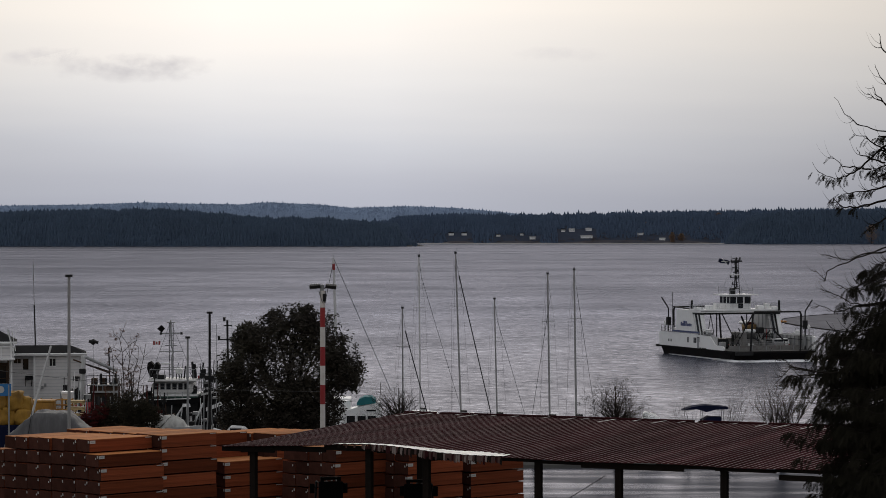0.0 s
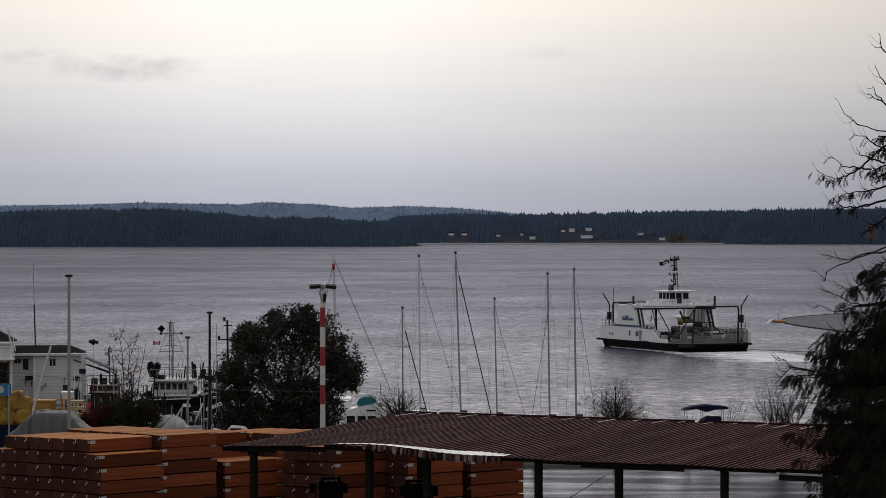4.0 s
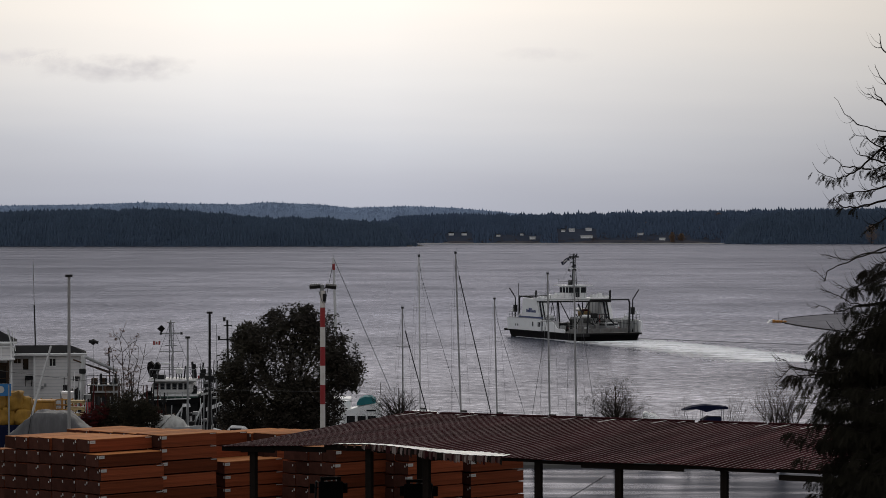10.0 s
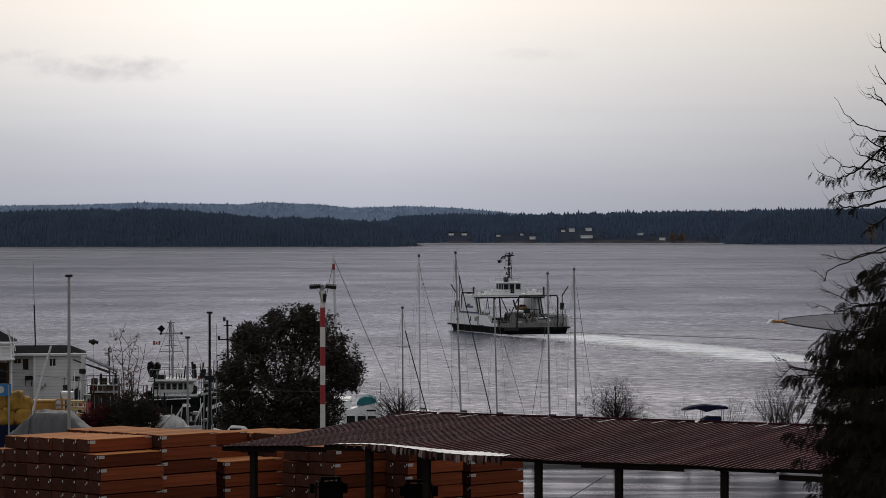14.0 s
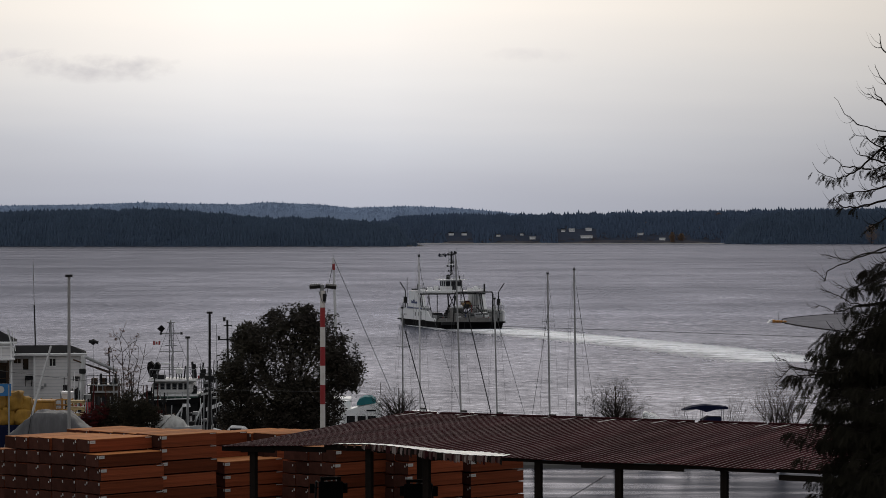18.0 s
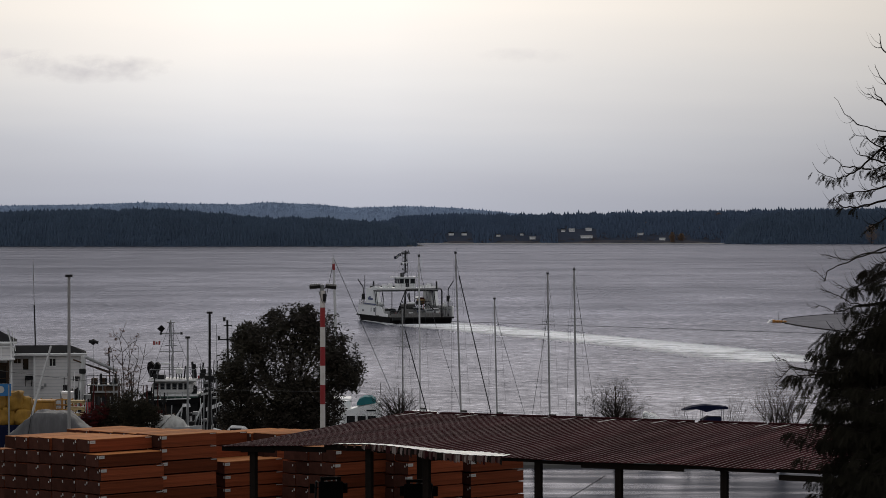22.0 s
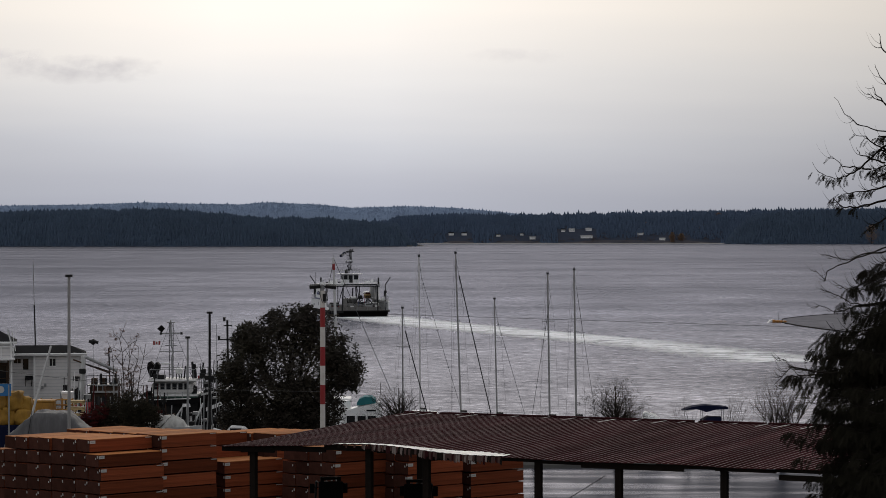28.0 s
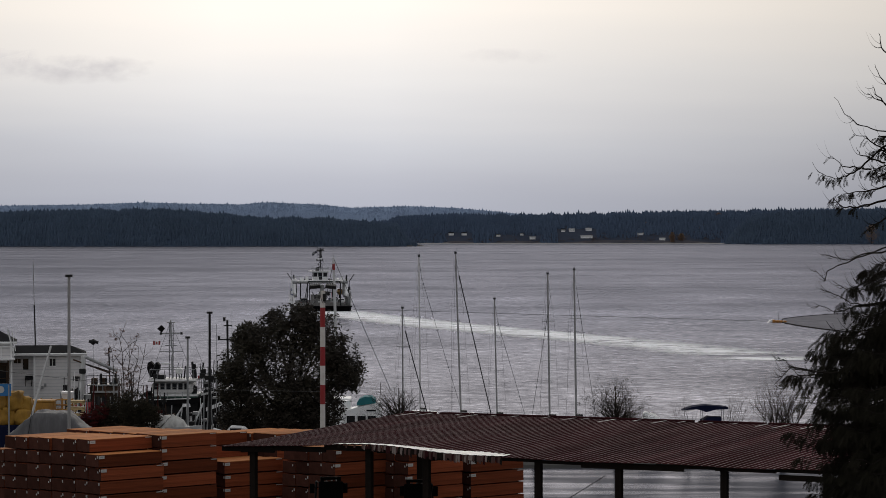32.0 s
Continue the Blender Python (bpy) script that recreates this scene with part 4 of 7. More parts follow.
            block("tail_light", x + sx - 0.1, x + sx + 0.1, y - 2.36, y - 2.28, 1.95, 2.1, RED, c)


FERRY = ferry()
FLAG = next(c for c in FERRY.children if c.name.startswith("flag") and "band" not in c.name)
ferry_cargo(FERRY)


# ---- far shore: houses and autumn trees ----
for x, z, w, h in ((14, 14.8, 11, 6), (36, 14.8, 11, 6), (94, 12.9, 9, 5), (134, 14.8, 7, 5), (152, 8.1, 12, 5), (205, 20.5, 9, 7), (220, 20.5, 12, 7), (249, 21.5, 13, 7),
                   (244, 10, 25, 5), (336, 14.8, 12, 5), (372, 6.2, 12, 5)):
    f = 0.02 + (z - 1.2) / (17 - 1.2) * 0.18 if z < 17 else 0.2 + (z - 17) / 20 * 0.4
    far_house(x, 4590 + 160 * f, w, h, z, SHINGLE if w < 12 else GREY)


SHRUB = paint("brown_shrub_leaf", (0.028, 0.024, 0.015), 0.85, spec=0.1, vary=0.5, scale=0.8, fine=6, bump=0)


def leafy(name, blobs, material, seed, leaf, count, parent=None, label="", long=1.0):
    """Leaves scattered in clumps through a set of balls (x, y, z, r)."""
    rnd = random.Random(seed)
    vs, fs = [], []
    for x, y, z, r in blobs:
        clumps = []
        for _ in range(max(4, int(count / 18))):
            d = Vector((rnd.gauss(0, 1), rnd.gauss(0, 1), rnd.gauss(0, 1))).normalized()
            clumps.append(Vector((x, y, z)) + d * r * rnd.uniform(0.55, 1.03))
        for c in clumps:
            for _ in range(18):
                p = c + Vector((rnd.gauss(0, 1), rnd.gauss(0, 1), rnd.gauss(0, 0.8))) * r * 0.13
                u = Vector((rnd.gauss(0, 1), rnd.gauss(0, 1), rnd.gauss(0, 0.6))).normalized()
                v = u.orthogonal().normalized()
                s = leaf * rnd.uniform(0.6, 1.3)
                k = len(vs)
                for a, b in ((-1, 0), (-0.1, -0.45), (1, 0), (0.1, 0.45)):
                    vs.append(tuple(p + u * s * a * long + v * s * b))
                fs.append((k, k + 1, k + 2, k + 3))
    return tagged(raw(name, vs, fs, material, parent, label), kind="stuff")


for x, z, w, h, s in ((388, 6, 10, 20, 1), (392, 34, 10, 10, 2), (430, 36, 9, 9, 3), (478, 44, 13, 10, 4), (404, 8, 12, 12, 5), (690, 12, 22, 26, 6), (440, 20, 9, 10, 7), (350, 30, 8, 9, 8)):
    y = 4370 if x > 600 else 4604 + (z - 9) * 3.0
    t = thing("autumn_tree", "orange-brown autumn tree in the far forest", "tree", pose(x, y, 0), "autumn trees on the far shore")
    bar("trunk", (0, 0, max(0, z - 14)), (0, 0, z + h * 0.4), 0.5, BARK, t)
    leafy("crown", [(w * 0.12 * math.sin(2.3 * k), 0, z - h * 0.05 + h * 0.16 * k, w * (0.44, 0.5, 0.46, 0.36, 0.24)[k]) for k in range(5)], AUTUMN, s, 0.45, 900, t)


# brown scrub on the open slope of the far shore
SCRUB = paint("brown_scrub", (0.105, 0.088, 0.086), 0.95, spec=0.02, vary=0.4, scale=0.05, fine=0.5, bump=0)
rnd = random.Random(19)
FIELD = paint("withered_field", (0.092, 0.092, 0.108), 0.95, spec=0.02, vary=0.35, scale=0.03, fine=0.3, bump=0, second=(0.115, 0.092, 0.092), amount=0.5)


def far_field(x0, x1, top):
    """A strip of open ground that lies on the slope at the foot of the far forest."""
    vs, fs = [], []
    for i in range(25):
        x = x0 + (x1 - x0) * i / 24
        rim = min(1, 4 * i / 24, 4 * (24 - i) / 24)
        for j in range(5):
            f = 0.015 + (top * (0.7 + 0.4 * noise.noise(Vector((x * 0.03, 3, 0)))) * rim) * j / 4
            low = profile([(0, 0.3), (0.02, 1.2), (0.2, 45 * 0.35 + 1), (0.6, 45 * 0.8)], f)
            vs.append((x, 4590 + 160 * f - 1.5, low + 0.5))
    for i in range(24):
        for j in range(4):
            a = i * 5 + j
            fs.append((a, a + 5, a + 6, a + 1))
    tagged(raw("field", vs, fs, FIELD), "brownish open field on the far shore", "field", kind="structure")


far_field(195, 470, 0.075)
far_field(0, 55, 0.05)
far_field(85, 165, 0.05)
field = thing("scrub", "brownish scrub and fields on the far shore", "scrub", pose(0, 0, 0), kind="stuff")
tagged(leafy("scrub_clump", [(rnd.uniform(250, 470), 4594 + 26 * f, 1.5 + 15 * f, 4.5) for f in [rnd.random() for _ in range(46)]] + [(rnd.uniform(-5, 260), 4594 + 32 * f, 1.2 + 15.5 * f, rnd.uniform(1.5, 3.2)) for f in [rnd.random() ** 1.5 for _ in range(110)]], SCRUB, 8, 0.7, 110, field), kind="stuff")


# ---- trees and bushes by the shore ----
def branch_tree(bm, base, direction, length, radius, depth, rnd, spread=0.5, up=0.15, crook=0.12):
    """Bare twigs that fork."""
    p, d = Vector(base), Vector(direction).normalized()
    n = 3
    for i in range(n):
        d2 = (d + Vector((rnd.gauss(0, crook), rnd.gauss(0, crook), rnd.gauss(0, crook * 0.7) + up * 0.3))).normalized()
        q = p + d2 * length / n
        r = radius * (1 - 0.2 * i)
        rod(bm, p, q, r, r * 0.8, 4 if depth < 2 else 5)
        if depth > 0 and i > 0 or depth > 2:
            for _ in range(rnd.choice((1, 2))):
                side = (d2 + Vector((rnd.gauss(0, spread), rnd.gauss(0, spread), rnd.gauss(0, spread * 0.6) + up))).normalized()
                branch_tree(bm, q, side, length * rnd.uniform(0.55, 0.8), r * 0.62, depth - 1, rnd, spread, up, crook)
        p, d = q, d2


def bare_bush(x, y, z, w, h, seed, stems, label, depth=3, radius=0.035, leaves=None, group="bushes by the shore", spread=0.36, crook=0.12, rise=0.47, ball=None):
    rnd = random.Random(seed)
    t = thing("bush", label, "bush", pose(x, y, z), group)
    for i in range(stems):
        a = -1 + 2 * (i + 0.5) / stems + rnd.uniform(-0.1, 0.1)
        bm = bmesh.new()
        branch_tree(bm, (a * w * 0.12, rnd.uniform(-0.4, 0.4), 0), (a * w * 0.4, rnd.uniform(-0.3, 0.3) * w * 0.5, h), h * rise, radius, depth, rnd, spread, 0.15 if spread < 0.5 else 0.05, crook)
        part("stem", bm, TWIG, t)
    if leaves:
        wide = ball or w
        leafy("leaves", [(0, 0, h * 0.5, wide * 0.45), (-wide * 0.2, 0, h * 0.4, wide * 0.3), (0, 0, h * 0.7, wide * 0.3)], leaves, seed, 0.10 if leaves is RUSSET else 0.085, 380, t, "last brown leaves")
    return t


def round_bush(x, y, z, r, middle, seed, label, leaves=True, thick=0.055, count=58):
    """A short trunk with boughs all round it, bare but for small clumps at the tips."""
    rnd = random.Random(seed)
    t = thing("bush", label, "bush", pose(x, y, z), "bushes by the shore")
    simple("trunk", lambda bm: [rod(bm, (0, 0, -0.2), (0.1, 0, 2.2), 0.11, 0.09, 7), rod(bm, (0.1, 0, 2.2), (0.05, 0, middle + r * 0.7), 0.09, 0.03, 7)], TWIG, t)
    for i in range(count):
        up = rnd.uniform(-0.3, 0.95)
        turn = rnd.uniform(0, 6.28)
        flat = math.sqrt(1 - up * up)
        bm = bmesh.new()
        low = middle - r * 0.95 + r * 1.1 * max(0, up) * rnd.uniform(0.3, 1)
        branch_tree(bm, (0.08, 0, low), (flat * math.cos(turn), 0.6 * flat * math.sin(turn), up * 0.8 + 0.3), r * (0.70 - 0.16 * max(0, up)) * rnd.uniform(0.85, 1.1), thick, 3, rnd, 0.55, 0.10, 0.2)
        part("bough", bm, TWIG, t)
    if leaves:
        leafy("leaves", [(r * q * math.cos(k * 0.83), rnd.uniform(-1, 1), middle - 0.3 + r * q * abs(math.sin(k * 0.83)), r * 0.34) for k in range(16) for q in (0.45, 0.9)], SHRUB, seed, 0.045, 40, t, "last dark leaves")
    return t


round_bush(14.3, 226, 0.5, 2.8, 4.3, 31, "nearly leafless rounded shrub with fine dark twigs", True, 0.058, 52)
round_bush(-3.15, 190, 3.4, 2.4, 3.55, 32, "leafless shrub with tangled dark branches", False, 0.062, 42)
bare_bush(28.3, 226, 0.5, 1.2, 6.6, 33, 7, "tall leafless shrub with thin upright twigs", 4, 0.085)
bare_bush(24.1, 226, 0.5, 3.0, 5.6, 34, 4, "sparse leafless shrub beside the water", 3, 0.05)
bare_bush(20.4, 226, 0.5, 2.4, 5.6, 35, 3, "sparse leafless sapling beside the water", 3, 0.045)
bare_bush(7.6, 226, 0.5, 1.8, 4.6, 36, 3, "sparse leafless sapling beside the water", 3, 0.045)


def wharf_sapling():
    """Upright stems that rise out of the dark shrubs, with a few withered leaves at the tips."""
    rnd = random.Random(37)
    t = thing("sapling", "half-bare sapling with a few brown leaves by the wharf", "tree", pose(-23.3, 200, 3.6))
    tips = []
    for x0, x1, top, r in ((-0.1, -1.25, 7.3, 0.06), (0.0, -0.55, 8.1, 0.075), (0.15, 0.1, 7.6, 0.07), (0.2, 0.75, 7.5, 0.06), (0.3, 1.3, 7.7, 0.055)):
        bm = bmesh.new()
        p = Vector((x0, rnd.uniform(-0.3, 0.3), -0.1))
        for k in range(1, 9):
            f = k / 8
            q = Vector((x0 + (x1 - x0) * f ** 1.3 + rnd.gauss(0, 0.07), p.y + rnd.gauss(0, 0.06), top * f))
            rod(bm, p, q, r * (1.15 - 0.85 * (k - 1) / 8), r * (1.15 - 0.85 * f), 5)
            if k > 3:
                for side in (-1, 1):
                    if rnd.random() < 0.8:
                        a = q + Vector((side * rnd.uniform(0.2, 0.7), rnd.gauss(0, 0.3), rnd.uniform(0.3, 0.9)))
                        rod(bm, q, a, r * 0.4, r * 0.22, 4)
                        b = a + Vector((side * rnd.uniform(-0.05, 0.3), rnd.gauss(0, 0.2), rnd.uniform(0.2, 0.6)))
                        rod(bm, a, b, r * 0.24, r * 0.14, 4)
                        tips += [a, b]
            p = q
        tips.append(p)
        part("stem", bm, PALE_TWIG, t)
    leafy("leaves", [(a.x, a.y, a.z - 0.1, 0.42) for a in tips if rnd.random() < (0.5 if a.x < 0.5 else 0.15)], WITHERED, 37, 0.045, 18, t, "last brown leaves")


wharf_sapling()


def arbutus():
    """The broad evergreen beside the light pole."""
    t = thing("broadleaf_tree", "broad dark evergreen tree with a dense rounded crown", "tree", pose(-10.5, 188, 3.6))
    rnd = random.Random(41)
    tr = simple("trunk", lambda bm: [rod(bm, (0, 0, -0.2), (0.1, 0, 1.6), 0.42, 0.34, 10), rod(bm, (0.1, 0, 1.5), (-0.2, 0.1, 3.4), 0.33, 0.26, 10)], BARK, t, smooth=True)
    blobs = [(0.1, 0, 8.8, 2.1), (-2.4, 0.2, 8.2, 1.7), (-3.0, -0.5, 6.6, 1.9), (-4.1, 0.2, 5.2, 1.3), (1.9, 0.3, 8.3, 2.0), (3.3, 0, 6.7, 1.7), (3.6, -0.2, 5.9, 1.3),
             (0.2, -0.8, 6.0, 2.9), (-1.4, -0.3, 4.4, 2.5), (1.7, -0.2, 4.0, 1.9), (-3.6, 0, 3.8, 1.6), (0.3, 0.5, 2.6, 2.2), (-1.2, 0.6, 9.6, 1.0), (0.6, -0.3, 9.9, 0.9), (-3.3, 0.4, 8.5, 0.9),
             (-2.2, 0, 2.4, 1.9), (1.6, 0, 2.2, 1.6), (0.2, -0.4, 4.2, 2.4), (2.4, 0.2, 3.4, 1.3), (-3.9, 0.2, 2.4, 1.5), (4.0, -0.1, 6.2, 1.1), (-2.9, 0.1, 8.6, 1.1),
             (-4.3, 0.1, 6.2, 0.9), (2.8, 0.2, 7.9, 1.2), (1.0, 0.2, 10.0, 0.9)]
    for i, (x, y, z, r) in enumerate(blobs):
        a = Vector((rnd.uniform(-0.2, 0.2), 0, rnd.uniform(1.5, 3.2)))
        b = Vector((x, y, z))
        mid = (a + b) / 2 + Vector((rnd.uniform(-0.5, 0.5), rnd.uniform(-0.5, 0.5), 0.2))
        bm = bmesh.new()
        rod(bm, a, mid, 0.16, 0.1, 6)
        rod(bm, mid, b, 0.1, 0.04, 6)
        for _ in range(7):
            d = Vector((rnd.gauss(0, 1), rnd.gauss(0, 1), rnd.gauss(0, 1))).normalized()
            rod(bm, mid.lerp(b, rnd.uniform(0.3, 1)), b + d * r * 0.8, 0.04, 0.015, 4)
        part("limb", bm, BARK, t)
        leafy("leaf_clump", [(x, y, z, r)], LEAF, 50 + i, 0.125, 420 + 700 * r, t)
        if r > 1.5:
            leafy("leaf_clump", [(x, y, z, r * 0.62)], LEAF, 90 + i, 0.16, 560, t)
    return t


arbutus()


def hedge():
    t = thing("shrub", "dark low evergreen shrubs along the yard's edge", "shrub", pose(-22.8, 196, 3.6))
    leafy("leaves", [(-2.6, 0.2, 1.5, 1.0), (-1.6, 0, 2.3, 1.2), (-0.6, 0, 2.9, 1.3), (0.4, 0.2, 3.1, 1.3), (1.3, 0.2, 2.6, 1.0), (0.2, -0.6, 1.4, 1.5), (1.9, 0.4, 1.4, 0.7)], SHRUB, 61, 0.07, 2300, t, "", 1.6)
    r = random.Random(62)
    for i in range(14):
        bm = bmesh.new()
        branch_tree(bm, (r.uniform(-2.4, 2.2), r.uniform(-0.6, 0.4), 1.2), (r.gauss(0, 0.7), r.gauss(0, 0.3), 1), r.uniform(0.9, 1.7), 0.04, 2, r, 0.5, 0.1, 0.2)
        part("twig", bm, TWIG, t, "bare twig that stands out of the leaves")
    for i in range(5):
        bar("stem", (-2 + i, 0, -0.1), (-2.1 + i * 1.05, 0.1, 2.2), 0.06, BARK, t)


hedge()


def cedar():
    """The western red cedar close to the camera: trunk outside the view, limbs reaching in."""
    bx, by = 8.15, 46.0
    t = thing("cedar_tree", "dark red cedar with drooping sprays and bare upturned twigs", "tree", pose(bx, by, 0))
    bm = bmesh.new()
    for i in range(9):
        rod(bm, (0.05 * math.sin(i), 0, 10.5 + i * 1.8), (0.05 * math.sin(i + 1), 0, 10.5 + (i + 1) * 1.8), 0.34 - 0.03 * i, 0.31 - 0.03 * i, 10)
    part("trunk", bm, BARK, t, smooth=True)
    rnd = random.Random(71)
    # boughs that reach into view: (reach of the tip, its height, how leafy)
    limbs = [(1.36, 18.25, 0.8), (1.19, 18.52, 0.9), (0.98, 18.8, 1.0), (1.62, 17.78, 0.5), (1.84, 17.45, 0.9), (1.66, 17.35, 0.8), (2.2, 17.0, 0.7), (2.0, 16.85, 0.7), (1.75, 16.95, 0.5),
             (2.06, 16.55, 0.45), (2.26, 16.05, 0.5), (2.1, 15.65, 0.7), (1.9, 16.2, 0.4), (1.75, 15.9, 0.6), (1.9, 15.3, 0.6), (1.6, 16.4, 0.4), (1.7, 15.4, 0.7), (1.5, 15.1, 0.8), (1.5, 17.5, 0.8),
             (1.45, 17.0, 0.7), (1.4, 16.5, 0.7), (1.4, 15.8, 0.8), (1.75, 17.6, 0.7), (1.95, 17.2, 0.6), (1.6, 17.1, 0.6), (1.85, 16.7, 0.6), (1.5, 16.7, 0.7), (1.65, 16.1, 0.6),
             (2.0, 15.9, 0.6), (1.8, 15.6, 0.6), (1.35, 17.8, 0.9), (1.25, 18.1, 0.9), (1.55, 15.5, 0.7), (1.95, 15.05, 0.6), (1.7, 14.9, 0.7)]
    limbs = [(a, z, z + 0.34 + 0.1 * a, c) for a, z, c in limbs]
    for _ in range(22):
        z = rnd.uniform(14.9, 17.9)
        reach = rnd.uniform(1.2, 1.55 + 0.35 * min(1, (18.2 - z) / 1.2))
        limbs.append((reach, z, z + 0.45, 0.75))
    for _ in range(95):
        z = rnd.uniform(14.2, 18.6)
        reach = rnd.uniform(0.5, 0.75 + 0.95 * min(1, max(0, (18.9 - z) / 1.6)))
        limbs.append((reach, z - 0.1, z + 0.25, 1.3))
    for n, (reach, tip, start, leafy_) in enumerate(limbs):
        yy = rnd.uniform(-0.5, 0.5) if n < 35 else rnd.uniform(-1.3, 1.3)
        a, b = Vector((0, 0, start)), Vector((-reach, yy, tip))
        sag = rnd.uniform(0.10, 0.22)
        path = []
        for i in range(9):
            f = i / 8
            q = a.lerp(b, f)
            q.z -= sag * 4 * f * (1 - f) * 0.6
            q.z += 0.16 * max(0, f - 0.75) * 3
            q += Vector((rnd.gauss(0, 0.012), rnd.gauss(0, 0.03), rnd.gauss(0, 0.012)))
            path.append(q)
        bm = bmesh.new()
        r0 = 0.026
        for i in range(8):
            rod(bm, path[i], path[i + 1], r0 * (1 - i / 9), r0 * (1 - (i + 1) / 9) + 0.002, 5)
        # upturned bare twigs
        for _ in range(3):
            i = rnd.randrange(3, 8)
            p = path[i]
            d = Vector((-rnd.uniform(0.3, 1), rnd.gauss(0, 0.5), rnd.uniform(-0.4, 0.3)))
            r = r0 * 0.35
            for _ in range(5):
                q = p + d.normalized() * rnd.uniform(0.05, 0.09)
                rod(bm, p, q, r, r * 0.75, 4)
                p, r = q, r * 0.75
                d.z += 0.35
        limb = part("limb", bm, BARK, t)
        spray(limb, path, int(leafy_ * reach * 36) + 10, 1.0, rnd, int(3 + leafy_ * reach * 4))

    # the high boughs: bent twigs, some with hanging tufts; points run from the trunk outwards as (reach, height)
    for pts, leaves in (([(0.0, 21.2), (0.43, 21.17), (0.71, 20.97), (1.03, 20.66), (1.24, 20.53), (1.43, 20.47), (1.72, 20.61)], 0.75),
                        ([(0.0, 21.25), (0.43, 21.26), (0.64, 21.29), (1.0, 21.38), (1.24, 21.59), (1.43, 21.89)], 0.0),
                        ([(0.2, 21.5), (0.64, 21.69), (0.86, 21.8), (1.03, 21.9)], 0.0), ([(0.3, 21.8), (0.64, 22.02), (0.79, 22.17), (0.89, 22.39)], 0.0),
                        ([(0.3, 21.6), (0.64, 21.75), (0.79, 21.93), (0.84, 22.07)], 0.0), ([(0.5, 22.5), (0.7, 22.7), (0.75, 22.95)], 0.0),
                        ([(0.55, 20.97), (0.76, 21.04), (0.93, 21.21), (1.13, 21.24)], 0.08), ([(0.71, 20.73), (0.93, 20.81), (1.14, 20.86), (1.21, 20.99)], 0.0),
                        ([(0.86, 20.63), (1.07, 20.66), (1.34, 20.7), (1.51, 20.87)], 0.05), ([(0.0, 20.5), (0.64, 20.33), (0.9, 20.27), (1.32, 20.22)], 0.7),
                        ([(0.0, 20.3), (0.64, 20.11), (1.1, 19.99), (1.36, 19.99), (1.51, 20.17)], 0.5), ([(0.2, 21.2), (0.75, 21.2)], 0.8), ([(0.0, 19.3), (0.6, 19.1), (0.95, 18.9)], 0.9), ([(0.0, 19.1), (0.7, 18.85), (1.1, 18.6)], 0.8), ([(0.0, 20.0), (0.6, 19.8), (0.9, 19.6)], 0.35), ([(0.0, 18.9), (0.7, 18.75), (0.95, 18.7)], 0.9), ([(0.0, 20.7), (0.5, 20.62), (0.85, 20.5)], 0.8), ([(0.3, 21.0), (0.8, 20.95)], 0.5), ([(0.0, 20.9), (0.5, 20.75), (0.9, 20.6)], 0.7),
                        ([(0.0, 19.5), (0.64, 19.29), (1.21, 19.06), (1.52, 18.9), (1.56, 18.75), (1.74, 18.94)], 0.0), ([(0.64, 19.25), (1.1, 19.2), (1.37, 19.1), (1.85, 19.2)], 0.0),
                        ([(0.0, 19.2), (0.6, 19.0), (1.0, 18.75), (1.35, 18.6), (1.6, 18.75)], 0.0), ([(0.3, 18.5), (0.89, 18.31), (1.21, 18.35), (1.48, 18.51), (1.7, 18.61)], 0.0),
                        ([(0.6, 18.4), (1.1, 18.3), (1.4, 18.2), (1.8, 18.35)], 0.0), ([(0.5, 17.9), (0.9, 17.85), (1.3, 17.75), (1.6, 18.05)], 0.0),
                        ([(0.6, 17.3), (1.67, 17.2), (2.23, 17.26), (2.42, 17.41), (2.56, 17.47)], 0.0), ([(1.7, 17.2), (2.3, 17.3), (2.6, 17.0)], 0.0), ([(1.5, 17.2), (2.2, 17.1), (2.45, 16.75)], 0.0)):
        yy = rnd.uniform(-0.5, 0.5)
        path = []
        for (a, za), (b, zb) in zip(pts, pts[1:]):
            for k in range(4):
                f = k / 4
                path.append(Vector((-a - (b - a) * f + rnd.gauss(0, 0.008), yy * (a + (b - a) * f), za + (zb - za) * f + rnd.gauss(0, 0.008))))
        path.append(Vector((-pts[-1][0], yy * pts[-1][0], pts[-1][1])))
        bm = bmesh.new()
        r0, m = (0.026 if leaves > 0.3 else 0.017), len(path)
        for i in range(m - 1):
            rod(bm, path[i], path[i + 1], r0 * (1 - 0.85 * i / m), r0 * (1 - 0.85 * (i + 1) / m), 5)
        for _ in range(14 if pts[0][1] < 19.6 else 7 if leaves > 0.3 else 3):
            i = rnd.randrange(m // 4, m - 1)
            p, r = path[i], r0 * 0.35
            d = Vector((-rnd.uniform(0.3, 1), rnd.gauss(0, 0.4), rnd.uniform(-0.5, 0.3)))
            for _ in range(rnd.randrange(3, 8)):
                q = p + d.normalized() * rnd.uniform(0.04, 0.08)
                rod(bm, p, q, r, r * 0.75, 4)
                p, r = q, r * 0.75
                d.z += 0.35
        limb = part("limb", bm, BARK, t)
        if leaves:
            spray(limb, path, int(leaves * 48), 0.75, rnd, int(2 + leaves * 6))


